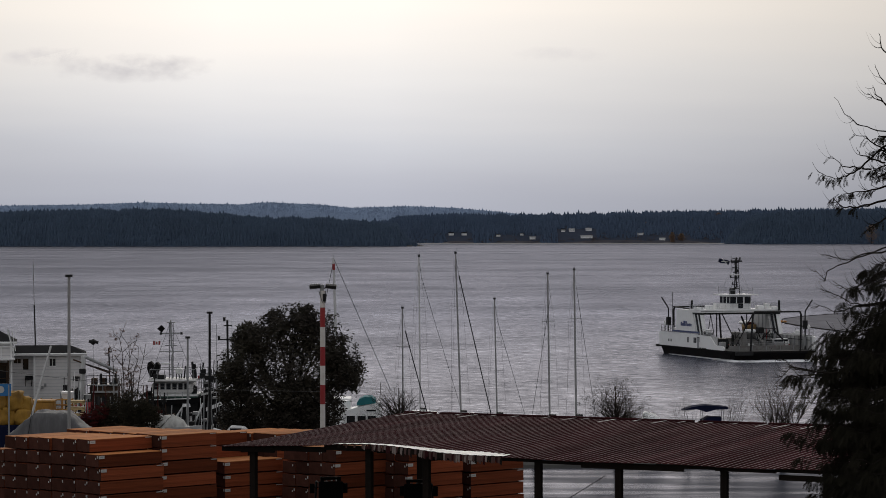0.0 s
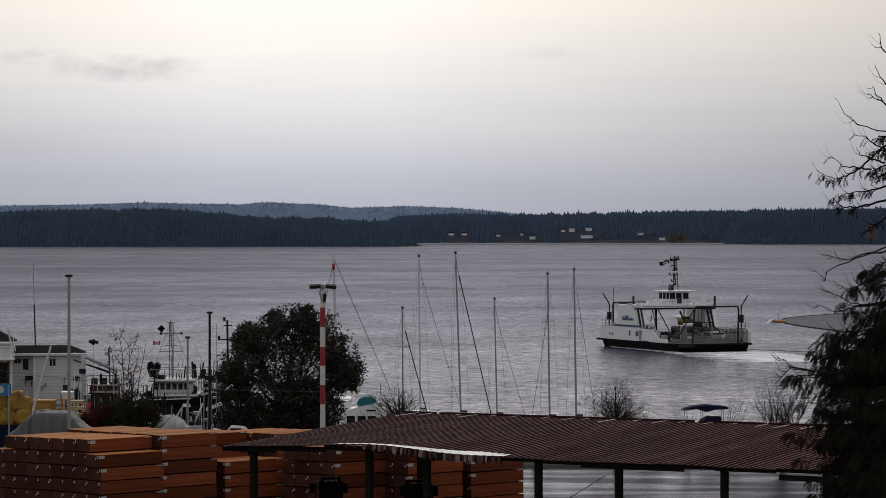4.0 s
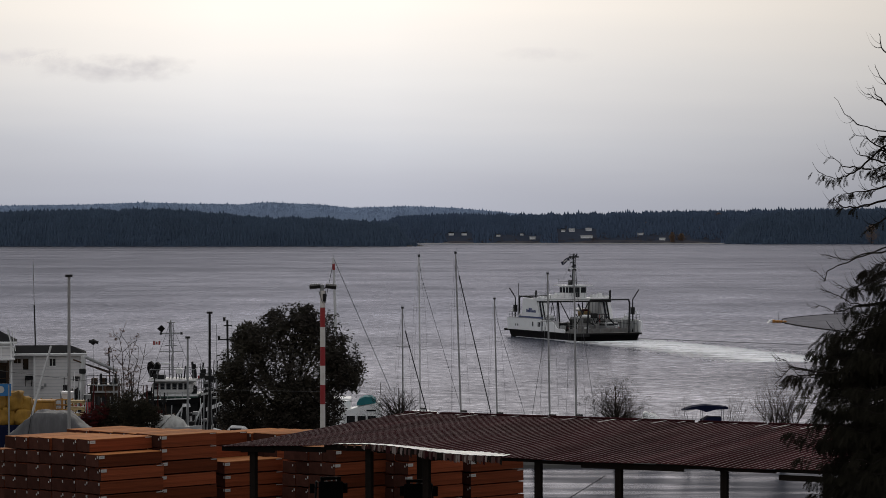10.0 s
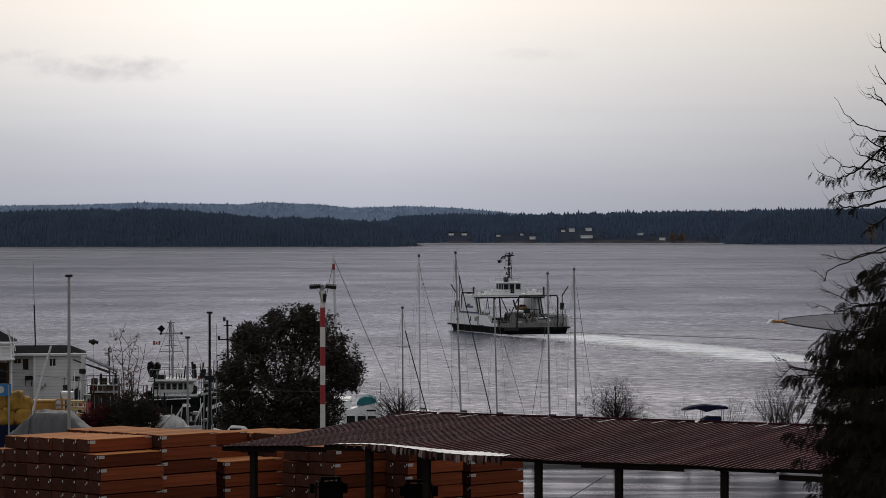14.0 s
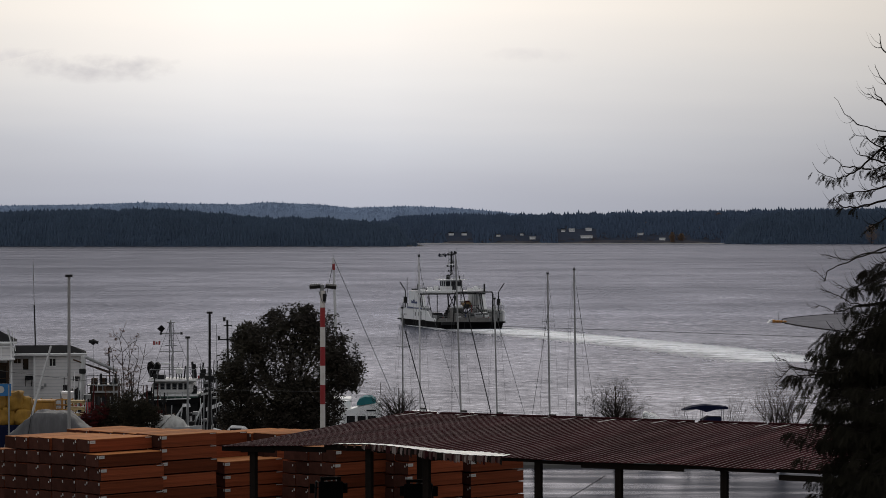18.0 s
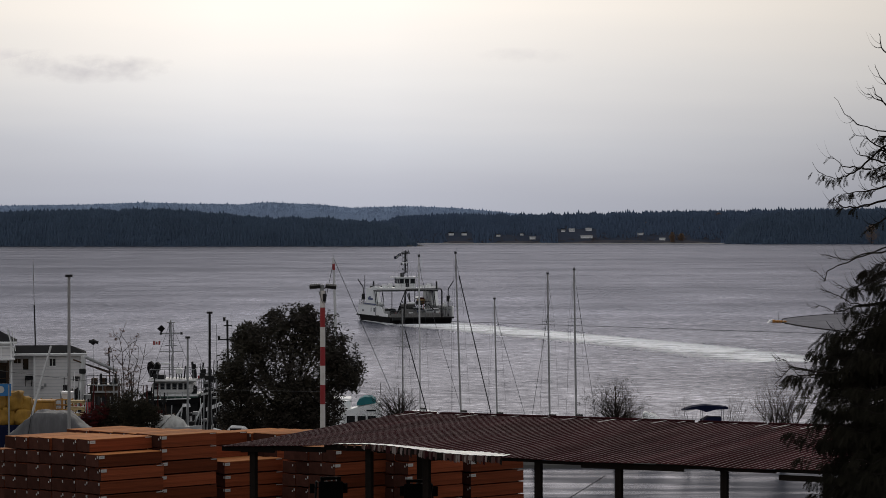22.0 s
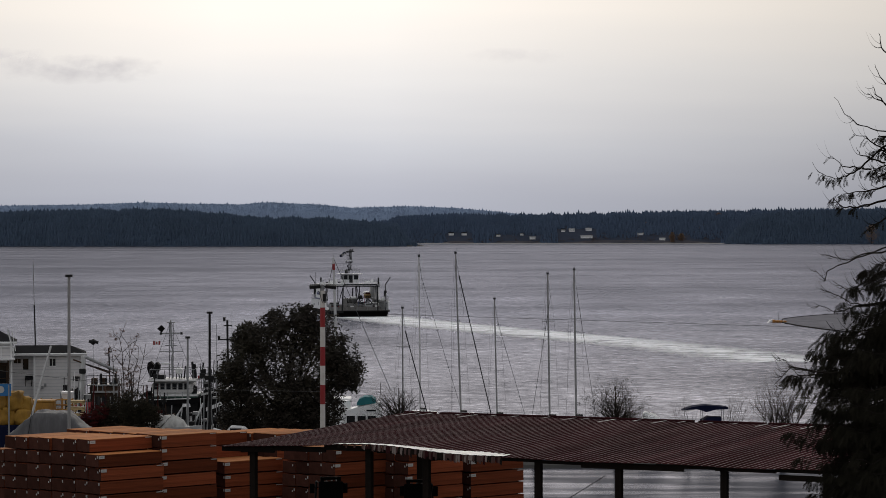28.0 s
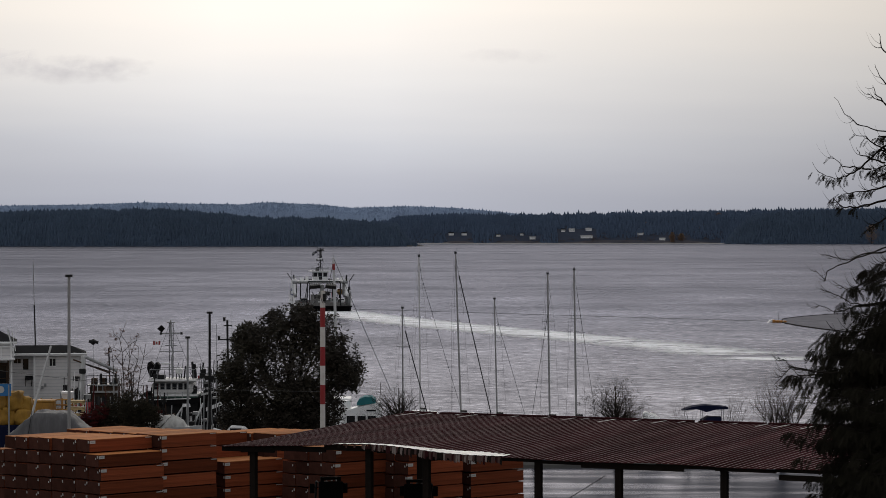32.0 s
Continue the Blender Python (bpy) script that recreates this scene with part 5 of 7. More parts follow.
def spray(limb, path, count, size, rnd, tufts=6):
    """Drooping fans of scale leaves that hang in tufts along the outer part of a limb."""
    vs, fs = [], []
    n = len(path) - 1
    spots = [rnd.uniform(0.35, 0.98) for _ in range(max(1, tufts - 1))] + [0.97]
    for _ in range(count):
        f = min(0.999, max(0.2, rnd.choice(spots) + rnd.gauss(0, 0.035)))
        i = min(n - 1, int(f * n))
        p = path[i].lerp(path[i + 1], f * n - i) + Vector((rnd.gauss(0, 0.02), rnd.gauss(0, 0.10), rnd.gauss(0, 0.012)))
        # one hanging fan: a drooping rib with leaflets that lie along it on both sides
        d = Vector((-0.55 + rnd.gauss(0, 0.38), rnd.gauss(0, 0.3), -0.6)).normalized()
        side = (d.cross(Vector((rnd.gauss(0, 0.35), 1, rnd.gauss(0, 0.35))))).normalized()
        ln = rnd.uniform(0.10, 0.27) * size
        m = max(6, int(ln / 0.019))
        c = p.copy()
        for j in range(m):
            g = j / m
            d = (d + Vector((0.02, 0, -0.045))).normalized()
            c = c + d * ln / m
            w = 0.066 * size * (0.35 + 1.2 * g * (1 - g)) * rnd.uniform(0.6, 1.25)
            for s in (-1, 1):
                k = len(vs)
                o = (side * s * rnd.uniform(0.5, 0.9) + d * 1.0).normalized()
                e = side * 0.0045
                vs += [tuple(c - e), tuple(c + e), tuple(c + o * w * 0.7 + e * 1.3), tuple(c + o * w), tuple(c + o * w * 0.65 - e * 1.3)]
                fs.append((k, k + 1, k + 2, k + 3, k + 4))
    tagged(raw("foliage", vs, fs, CEDAR, limb), kind="stuff")


cedar()


# ---- light pole ----
def light_pole():
    t = thing("light_pole", "tall red and white banded light pole with two floodlights", "light pole", pose(-7.9, 178, 3.42))
    bands = [(0, 4.85, POLE_WHITE), (4.85, 6.12, RED), (6.12, 7.38, POLE_WHITE), (7.38, 8.62, RED), (8.62, 9.92, POLE_WHITE), (9.92, 11.2, RED), (11.2, 12.3, POLE_WHITE)]
    for z0, z1, mt in bands:
        bar("band", (0, 0, z0), (0, 0, z1), 0.175, mt, t, "red band" if mt is RED else "white band", 0.172, 14)
    head = bar("bracket", (-0.1, 0, 12.0), (0, 0, 12.7), 0.12, GREY, t, "grey bracket")
    for s in (-1, 1):
        f = simple("floodlight", lambda bm: box(bm, -0.36, 0.36, -0.25, 0.25, -0.08, 0.14, pose(s * 0.52 + 0.02, 0, 12.55, 12, s * 6, 0), 0.03), DARK, t, "dark floodlight housing")
        for i in range(6):
            block("fin", s * 0.52 - 0.3 + i * 0.115, s * 0.52 - 0.27 + i * 0.115, -0.15, 0.2, 12.66, 12.76, GREY, f)
        bar("arm", (0, 0, 12.4), (s * 0.3, 0, 12.55), 0.05, GREY, t)
    bar("junction_box", (0.12, -0.15, 11.6), (0.12, -0.15, 12.1), 0.12, DARK, t)
    for s in (-0.25, 0.05, 0.2):
        bar("hanging_cable", (s, -0.1, 12.3), (s * 0.4 + 0.1, -0.18, 11.5), 0.025, WIRE, t, n=5)


light_pole()


def slim_pole(x, y, z0, z1, r, material, label, lean=0.0, arm=True):
    t = thing("pole", label, "pole", pose(x, y, z0))
    bar("shaft", (0, 0, 0), (lean, 0, z1 - z0), r, material, t, "", r * 0.8, 10)
    block("cap", lean - r * 1.9, lean + r * 1.9, -r * 1.5, r * 1.5, z1 - z0, z1 - z0 + 0.16, DARK, t)
    if arm:
        block("box", -0.35, 0.35, -0.15, 0.15, (z1 - z0) * 0.5, (z1 - z0) * 0.5 + 0.32, DARK, t)
    return t


slim_pole(-17.64, 205, 3.4, 13.4, 0.11, DARK, "dark steel pole at the wharf")
slim_pole(-19.35, 205.5, 3.4, 11.5, 0.09, GREY, "grey wooden piling pole at the wharf", arm=False)


# ---- sailing boats ----
def sailboat(x, y, top, lean, material, length, furl, heading, label, radius=0.085, stays=1, dark_furl=True):
    """furl: foot of the forestay beside the mast, across the view."""
    t = thing("sailboat", label, "sailboat", pose(x + lean, y, 0), "sailing boats at the moorings")
    m = pose(0, 0, 0, 0, 0, heading)
    simple("hull", lambda bm: hull_mesh(bm, length, length * 0.3, 1.05), WHITE, t, "white hull", m, True)
    cb = simple("cabin", lambda bm: prism(bm, [(-2.2, 1.1), (1.6, 1.1), (1.1, 1.6), (-2.0, 1.6)], -0.9, 0.9, "x"), WHITE, t, "white cabin", m)
    for s in (-1, 1):
        block("cabin_window", s * 0.86, s * 0.93, -1.6, 0.9, 1.28, 1.46, GLASS, cb)
    bar("mast", (0, 0, 1.0), (-lean, 0, top), radius, material, t, "tall aluminium mast", radius * 0.75, 8)
    bar("boom", (0, 0, 1.75), (0.5, -1.5, 1.8), 0.09, material, t)
    bar("furled_mainsail", (0.03, -0.1, 1.88), (0.48, -1.45, 1.95), 0.11, DARK, t, "dark sail cover", n=8)
    for f in (0.42, 0.68):
        w = 0.75 - 0.25 * f
        bar("spreader", (-lean * f - w, 0, 1 + (top - 1) * f), (-lean * f + w, 0, 1 + (top - 1) * f), 0.022, material, t, n=5)
    if furl:
        bar("furled_jib", (-lean * 0.85 + 0.25, 0, top - 2.2), (furl, -0.5, 1.4), 0.05 if dark_furl else 0.022, DARK if dark_furl else WIRE, t, "furled jib with a dark cover" if dark_furl else "", n=6)
        bar("forestay", (-lean, 0, top - 0.1), (-lean * 0.85 + 0.25, 0, top - 2.2), 0.014, WIRE, t, n=4)
    for s in (-1, 1):
        bar("shroud", (-lean, 0, top - 0.2), (-lean * 0.68 + s * 0.58, 0, 1 + (top - 1) * 0.68), 0.010, WIRE, t, n=3)
        bar("shroud", (-lean * 0.68 + s * 0.58, 0, 1 + (top - 1) * 0.68), (s * 0.95, 0, 1.1), 0.010, WIRE, t, n=3)
    bar("backstay", (-lean, 0, top - 0.1), (-0.9, 3.0, 1.2), 0.010, WIRE, t, n=3)
    bar("masthead_aerial", (-lean + 0.06, 0, top), (-lean + 0.08, 0, top + 0.5), 0.012, DARK, t, n=4)
    block("wind_vane", -lean - 0.13, -lean + 0.1, -0.02, 0.02, top + 0.1, top + 0.14, DARK, t)
    block("masthead", -lean - 0.11, -lean + 0.13, -0.08, 0.08, top - 0.12, top + 0.06, DARK, t)
    return t


sailboat(-3.82, 255, 12.5, 0.06, ALU, 9.0, 2.6, 160, "moored sailboat with a grey mast and furled jib")
sailboat(-2.42, 272, 17.2, 0.15, ALU_PALE, 11.5, 4.2, 175, "moored sailboat with a pale mast", 0.095, dark_furl=False)
sailboat(1.23, 268, 17.55, 0.56, ALU, 12.0, 3.0, 165, "moored sailboat with a tall mast and dark furled jib", 0.10)
sailboat(5.02, 265, 13.1, 0.28, ALU, 9.5, 2.8, 160, "moored sailboat with a short grey mast", 0.085, dark_furl=False)
sailboat(10.1, 262, 15.6, 0.22, ALU, 11.0, -1.8, 20, "moored sailboat with a tall grey mast", 0.10, dark_furl=False)
sailboat(12.66, 262, 16.0, 0.22, ALU, 11.0, 1.9, 10, "moored sailboat with a tall grey mast", 0.11, dark_furl=False)


def troller():
    """The boat whose white mast with a red band stands behind the broad tree."""
    t = thing("fishing_boat", "fishing boat with a white mast banded red near the top", "boat", pose(-10.05, 262, 0))
    simple("hull", lambda bm: hull_mesh(bm, 12, 3.8, 1.5), WHITE, t, "white hull", pose(0, 0, 0, 0, 0, 30), True)
    block("wheelhouse", -1.4, 1.2, -2, 1.5, 1.4, 3.6, WHITE, t, "", 0.08)
    bar("mast", (-0.1, 0, 3.4), (-0.5, 0, 15.9), 0.16, ALU_PALE, t, "white mast", 0.12, 10)
    bar("red_band", (-0.5, 0, 15.9), (-0.52, 0, 16.5), 0.13, RED, t, "red band", 0.13, 10)
    bar("mast_top", (-0.52, 0, 16.5), (-0.55, 0, 17.1), 0.12, ALU_PALE, t, "", 0.08, 10)
    for a, b in (((-0.5, 0, 16.9), (-2.0, 0, 9.5)), ((-0.5, 0, 17.0), (5.0, -1, 4.4))):
        bar("stay", a, b, 0.03, WIRE, t, n=5)
    bar("cross_tree", (-1.7, 0, 10.6), (0.9, 0, 10.7), 0.04, GREY, t)
    bar("aerial", (-0.55, 0, 17.1), (-0.58, 0, 17.8), 0.02, DARK, t, n=4)


troller()


# ---- trawler and other boats by the wharf ----
def flag(parent, x, y, z):
    f = block("flag", x, x + 0.6, y - 0.02, y + 0.02, z, z + 0.32, RED, parent, "red and white national flag")
    block("flag_white", x + 0.15, x + 0.45, y - 0.03, y + 0.03, z + 0.01, z + 0.31, WHITE, f)
    block("flag_emblem", x + 0.24, x + 0.36, y - 0.036, y + 0.036, z + 0.08, z + 0.24, RED, f)


DULL_WHITE = paint("weathered_white_paint", (0.60, 0.60, 0.60), 0.55, vary=0.15, scale=2, second=(0.30, 0.25, 0.20), amount=0.3)
GREEN = paint("dark_green_paint", (0.02, 0.06, 0.045), 0.5, vary=0.2)


def trawler():
    t = thing("trawler", "white and black fishing trawler with a rounded wheelhouse and aerial mast", "boat", pose(-21.0, 224, -0.8))
    m = pose(0, 0, 0, 0, 0, 250)
    simple("hull", lambda bm: hull_mesh(bm, 17, 5.6, 4.0, 0.9), BLACK, t, "black hull", m, True)
    block("deckhouse", -3.3, 0.9, -2.2, 2.2, 3.6, 6.82, DARK, t, "dark green lower deckhouse", 0.1)
    block("trim", -3.35, 0.95, -2.26, 2.26, 6.94, 7.06, WHITE, t, "white trim")
    block("green_band", -3.36, 0.96, -2.27, 2.27, 6.82, 6.94, GREEN, t, "dark green band")
    w = block("wheelhouse", -2.9, 0.5, -1.9, 1.8, 7.06, 8.1, DULL_WHITE, t, "white wheelhouse with a row of dark windows", 0.25)
    for i in range(6):
        block("window", -2.64 + i * 0.49, -2.29 + i * 0.49, -1.96, -1.86, 7.48, 7.98, GLASS, w)
    block("roof", -3.2, 0.8, -2.2, 2.1, 8.1, 8.28, DULL_WHITE, t, "white wheelhouse roof", 0.08)
    rl = simple("rail", lambda bm: pipe(bm, [(-3, -2.0, 9.1), (0.6, -2.0, 9.1), (0.6, 1.9, 9.1), (-3, 1.9, 9.1), (-3, -2.0, 9.1)], 0.03, 5), GREY, t)
    for i in range(7):
        bar("stanchion", (-3 + i * 0.6, -2.0, 8.3), (-3 + i * 0.6, -2.0, 9.12), 0.025, GREY, rl, n=5)
    block("liferaft", -0.95, -0.4, -1.6, -0.9, 8.7, 9.2, WHITE, t, "white raft case", 0.1)
    for x in (-0.9, -0.45):
        bar("raft_leg", (x, -1.3, 8.2), (x, -1.3, 8.75), 0.04, DARK, t, n=5)
    block("roof_locker", -2.5, -1.8, -1.5, -0.9, 8.3, 8.65, DARK, t, "dark locker", 0.06)
    simple("side_bulwark", lambda bm: prism(bm, [(-3.4, 6.1), (0.4, 6.25), (1.4, 6.6), (1.4, 6.95), (0.3, 6.72), (-3.4, 6.62)], -2.5, -2.34, "y"), BLACK, t, "black side bulwark")
    for i in range(8):
        bar("bulwark_post", (-3.3 + i * 0.6, -2.4, 6.6), (-3.3 + i * 0.6, -2.4, 7.3), 0.025, GREY, t, n=4)
    bar("bulwark_cap", (-3.4, -2.45, 6.64), (0.4, -2.45, 6.75), 0.05, WHITE, t, "white capping rail", n=5)
    simple("black_hood", lambda bm: prism(bm, [(-3.15, 8.4), (-2.75, 8.4), (-2.4, 9.0), (-2.35, 9.4), (-2.6, 9.65), (-2.85, 9.4), (-3.1, 9.7), (-3.35, 9.6), (-3.4, 9.1)], -0.5, 0.5, "y"), BLACK, t, "black folded canvas")
    for x in (-1.62, -1.3):
        bar("mast_leg", (x, 0.1, 8.3), (x, 0.1, 12.9), 0.035, DARK, t, n=5)
    for i in range(11):
        bar("mast_rung", (-1.62, 0.1, 8.6 + i * 0.4), (-1.3, 0.1, 8.6 + i * 0.4), 0.025, DARK, t, n=4)
    ms = simple("mast", lambda bm: pipe(bm, [(-1.35, 0, 8.3), (-1.4, 0, 10.0), (-1.28, 0, 10.5), (-1.42, 0, 10.9), (-1.5, 0, 13.1)], 0.07), GREY, t, "grey mast")
    for z, wd in ((12.0, 0.85), (10.5, 0.95), (11.0, 0.5), (12.9, 0.35)):
        bar("yard", (-1.45 - wd, 0, z), (-1.45 + wd, 0, z), 0.04, GREY, ms, n=5)
    for x in (-2.3, -0.6):
        bar("lamp", (x, 0, 11.9), (x, 0, 12.1), 0.1, DARK, ms)
    simple("day_shape", lambda bm: prism(bm, [(-2.6, 12.4), (-2.25, 12.7), (-1.95, 12.4), (-2.25, 12.05)], -0.05, 0.05, "y"), BLACK, ms, "black diamond signal")
    r = random.Random(9)
    for i in range(30):
        x, z = r.uniform(-3.0, 2.8), 8.35 if i < 14 else 7.1
        if i % 3 == 2:
            block("roof_box", x - 0.2, x + 0.25, -1.4, -0.8, z, z + r.uniform(0.3, 0.6), DARK, t, "", 0.04)
        else:
            bar("roof_post", (x, r.uniform(-1.5, 0.5), z), (x + r.gauss(0, 0.15), r.uniform(-1.5, 0.5), z + r.uniform(0.5, 1.5)), r.choice((0.03, 0.05, 0.07)), r.choice((DARK, DARK, GREY)), t, n=5)
    for z in (7.5, 7.9, 8.3):
        bar("fore_rail", (0.9, -1.9, z), (3.2, -1.9, z + 0.25), 0.03, GREY, t, n=4)
    for i in range(6):
        bar("rail_post", (0.95 + i * 0.42, -1.9, 6.9), (0.95 + i * 0.42, -1.9, 8.4 + i * 0.04), 0.03, GREY, t, n=4)
    for i in range(9):
        x = 0.9 + i * 0.27
        bar("fore_post", (x, r.uniform(-1.6, 1.2), 7.0), (x + r.gauss(0, 0.06), r.uniform(-1.6, 1.2), r.uniform(8.3, 9.9)), r.choice((0.03, 0.045)), (GREY, DARK, GREY)[i % 3], t, n=5)
    for z in (8.0, 8.7, 9.2):
        bar("fore_bar", (0.9, -0.8, z), (3.0, -0.8, z + 0.1), 0.035, GREY, t, n=4)
    for x, z in ((1.3, 7.6), (1.9, 8.0), (2.5, 7.5), (1.1, 8.7)):
        block("fore_box", x, x + 0.4, -1.2, -0.6, z, z + 0.4, DARK if x < 2 else DULL_WHITE, t, "", 0.04)
    flag(ms, -2.95, 0, 11.05)
    flag(ms, 0.75, 0, 8.2)
    bar("radar", (-2.3, 0, 9.5), (-1.6, 0, 9.5), 0.08, WHITE, ms)
    for s in (0.35, 0.55):
        bar("exhaust", (s, 0.4, 8.3), (s - 0.1, 0.4, 10.0 - s), 0.1, DARK, t)
    for a, b in (((-1.5, 0, 13), (-3, -1.8, 8.4)), ((-1.5, 0, 13), (0.6, -1.8, 8.4)), ((0.5, 0.5, 11), (2.6, -1, 6))):
        bar("stay", a, b, 0.02, WIRE, t, n=4)
    simple("fore_hull", lambda bm: prism(bm, [(0.6, 3.6), (2.4, 3.6), (3.3, 7.4), (0.6, 6.8)], -2.0, 2.2, "y"), BLACK, t, "black raised bow")
    simple("bow_bulwark", lambda bm: prism(bm, [(1.2, 6.98), (3.3, 7.4), (3.35, 7.55), (1.2, 7.12)], -2.05, 2.25, "y"), DULL_WHITE, t, "white bulwark")
    simple("bow_stripe", lambda bm: prism(bm, [(1.6, 5.7), (3.0, 6.2), (2.9, 6.5), (1.6, 6.0)], -2.06, -1.98, "y"), WHITE, t, "white stripe")
    # gear on the after deck
    for x0, z0, x1, z1, r in ((-1.6, 4.0, -0.2, 6.2, 0.07), (0.3, 3.8, 1.4, 6.4, 0.08), (-2.6, 4.2, -1.4, 5.4, 0.06), (2.0, 3.8, 2.4, 5.6, 0.09), (-0.6, 4.0, -0.3, 5.9, 0.05)):
        bar("davit", (x0, -2.6, z0), (x1, -2.6, z1), r, WHITE, t, "white davit")
    for x in (0.05, -2.2):
        d = bar("radar_dome", (x, -2.7, 6.1 - (x < 0) * 0.6), (x, -2.7, 6.35 - (x < 0) * 0.6), 0.36, WHITE, t, "white radar dome", 0.3, 12)
        bar("dome_post", (x, -2.7, 4.2), (x, -2.7, 6.1 - (x < 0) * 0.6), 0.07, WHITE, d)


trawler()


BROWN_GEAR = paint("rust_brown_gear", (0.085, 0.052, 0.036), 0.8, vary=0.4, spec=0.1)


def gear(name, label, category, x, y, z, w, h, seed, tint):
    """Upright clutter of a working deck: posts, boxes, lines and a drum, each a part."""
    r = random.Random(seed)
    t = thing(name, label, category, pose(x, y, z))
    for i in range(9):
        u = -w / 2 + w * i / 8 + r.uniform(-0.1, 0.1)
        bar("post", (u, r.uniform(-0.6, 0.6), 0), (u + r.gauss(0, 0.12), r.uniform(-0.6, 0.6), h * r.uniform(0.5, 1.0)), r.choice((0.03, 0.045, 0.06)), r.choice(tint), t, n=6)
    for i in range(6):
        u, v, s = r.uniform(-w / 2, w / 2), h * r.uniform(0.1, 0.6), r.uniform(0.12, 0.3)
        block("box", u - s, u + s, -0.3, 0.3, v, v + s * 1.2, r.choice(tint), t, "", 0.03)
        bar("strut", (u, 0, 0), (u, 0, v), 0.035, r.choice(tint), t, n=5)
    for i in range(4):
        u, v = r.uniform(-w / 2, w / 2), h * r.uniform(0.4, 0.9)
        bar("line", (u, 0, v), (u + r.uniform(-0.8, 0.8), 0.2, h * r.uniform(0.0, 0.5)), 0.015, WIRE, t, n=4)
    bar("drum", (-w * 0.2, -0.5, h * 0.25), (w * 0.1, -0.5, h * 0.25), 0.28, r.choice(tint), t, n=12)
    block("base", -w / 2 - 0.2, w / 2 + 0.2, -0.8, 0.8, -0.12, 0.02, OLD_WOOD, t)
    return t


gear("deck_gear", "clutter of posts, boxes and lines on the wharf", "deck gear", -28.6, 213, 4.1, 2.6, 4.2, 5, (DARK, WHITE, GREY, DARK))
gear("deck_gear", "dark fishing gear and boxes beside the wharf", "deck gear", -25.3, 211, 3.7, 2.4, 3.6, 6, (DARK, NET_RED, GREY, DARK))
gear("deck_gear", "tangled dark and rust-red fishing gear on the wharf", "deck gear", -26.6, 208, 3.6, 3.4, 4.6, 12, (DARK, NET_RED, BROWN_GEAR, DARK))
gear("deck_gear", "tall dark gear posts on the wharf", "deck gear", -24.2, 209, 3.6, 2.6, 5.2, 13, (DARK, BROWN_GEAR, GREY, DARK))
gear("deck_gear", "pale pipes and boxes at the house wall", "deck gear", -29.4, 216, 4.1, 1.6, 4.4, 14, (GREY, DARK, WHITE))
gear("deck_gear", "white and dark rigging posts beside the trawler", "deck gear", -20.6, 213, 3.4, 3.4, 3.2, 7, (GREY, DARK, WHITE, DARK))
gear("deck_gear", "dark posts and boxes beside the trawler", "deck gear", -17.6, 214, 3.4, 2.6, 5.4, 8, (DARK, GREY, DARK, GREY))
gear("deck_gear", "grey lattice of posts and rails beyond the trawler", "deck gear", -18.2, 232, 3.2, 3.0, 6.2, 18, (GREY, DARK, GREY))


gear("deck_gear", "rust-brown winch frames and dark net gear on the wharf", "deck gear", -23.9, 215, 4.1, 2.8, 4.4, 21, (DARK, BROWN_GEAR, BROWN_GEAR, DARK))
gear("deck_gear", "tangled rust-brown net gear on the wharf", "deck gear", -22.9, 213, 4.0, 2.2, 3.8, 22, (BROWN_GEAR, DARK, NET_RED, DARK))


def seine_boat():
    t = thing("seine_boat", "dark brown fishing boat with a railed cabin and red net drum", "boat", pose(-27.2, 219, 0))
    simple("hull", lambda bm: hull_mesh(bm, 11, 4.0, 4.6, 0.6), BROWN_GEAR, t, "rust-brown hull", pose(0, 0, 0, 0, 0, 70), True)
    c = block("cabin", -1.2, 1.0, -1.2, 1.2, 4.4, 7.2, BROWN_GEAR, t, "brown cabin", 0.08)
    for x in (-0.85, -0.3, 0.25, 0.75):
        block("window", x - 0.2, x + 0.2, -1.27, -1.18, 6.2, 6.8, GLASS, c)
    block("roof", -1.4, 1.2, -1.4, 1.4, 7.2, 7.32, GREY, t, "grey cabin roof", 0.03)
    rl = simple("rail", lambda bm: [pipe(bm, [(-1.4, -1.3, z), (1.2, -1.3, z)], 0.03, 4) for z in (7.7, 8.05)], DARK, t)
    for i in range(6):
        bar("stanchion", (-1.4 + i * 0.52, -1.3, 7.3), (-1.4 + i * 0.52, -1.3, 8.07), 0.03, DARK, rl, n=4)
    for i in range(7):
        bar("cabin_post", (-1.35 + i * 0.42, -1.45, 4.5), (-1.35 + i * 0.42, -1.45, 7.3), 0.035, (GREY, BROWN_GEAR, ALU_PALE)[i % 3], t, n=5)
    for z in (5.3, 5.9):
        bar("side_rail", (-1.5, -1.46, z), (1.3, -1.46, z + 0.05), 0.04, GREY, t, n=5)
    bar("net_drum", (-2.6, -1.6, 5.2), (-0.9, -1.6, 5.2), 0.75, RED, t, "red net drum", n=14)
    bar("mast", (0.3, 0, 7.3), (0.2, 0, 10.2), 0.06, DARK, t)
    bar("boom", (0.25, 0, 8.2), (-2.6, -0.6, 9.3), 0.06, BROWN_GEAR, t)
    for x, z in ((-0.9, 7.3), (-0.2, 7.3), (0.8, 7.3)):
        block("roof_box", x - 0.25, x + 0.2, -0.6, 0.2, z, z + 0.5, BROWN_GEAR if x < 0 else DARK, t, "", 0.05)


seine_boat()


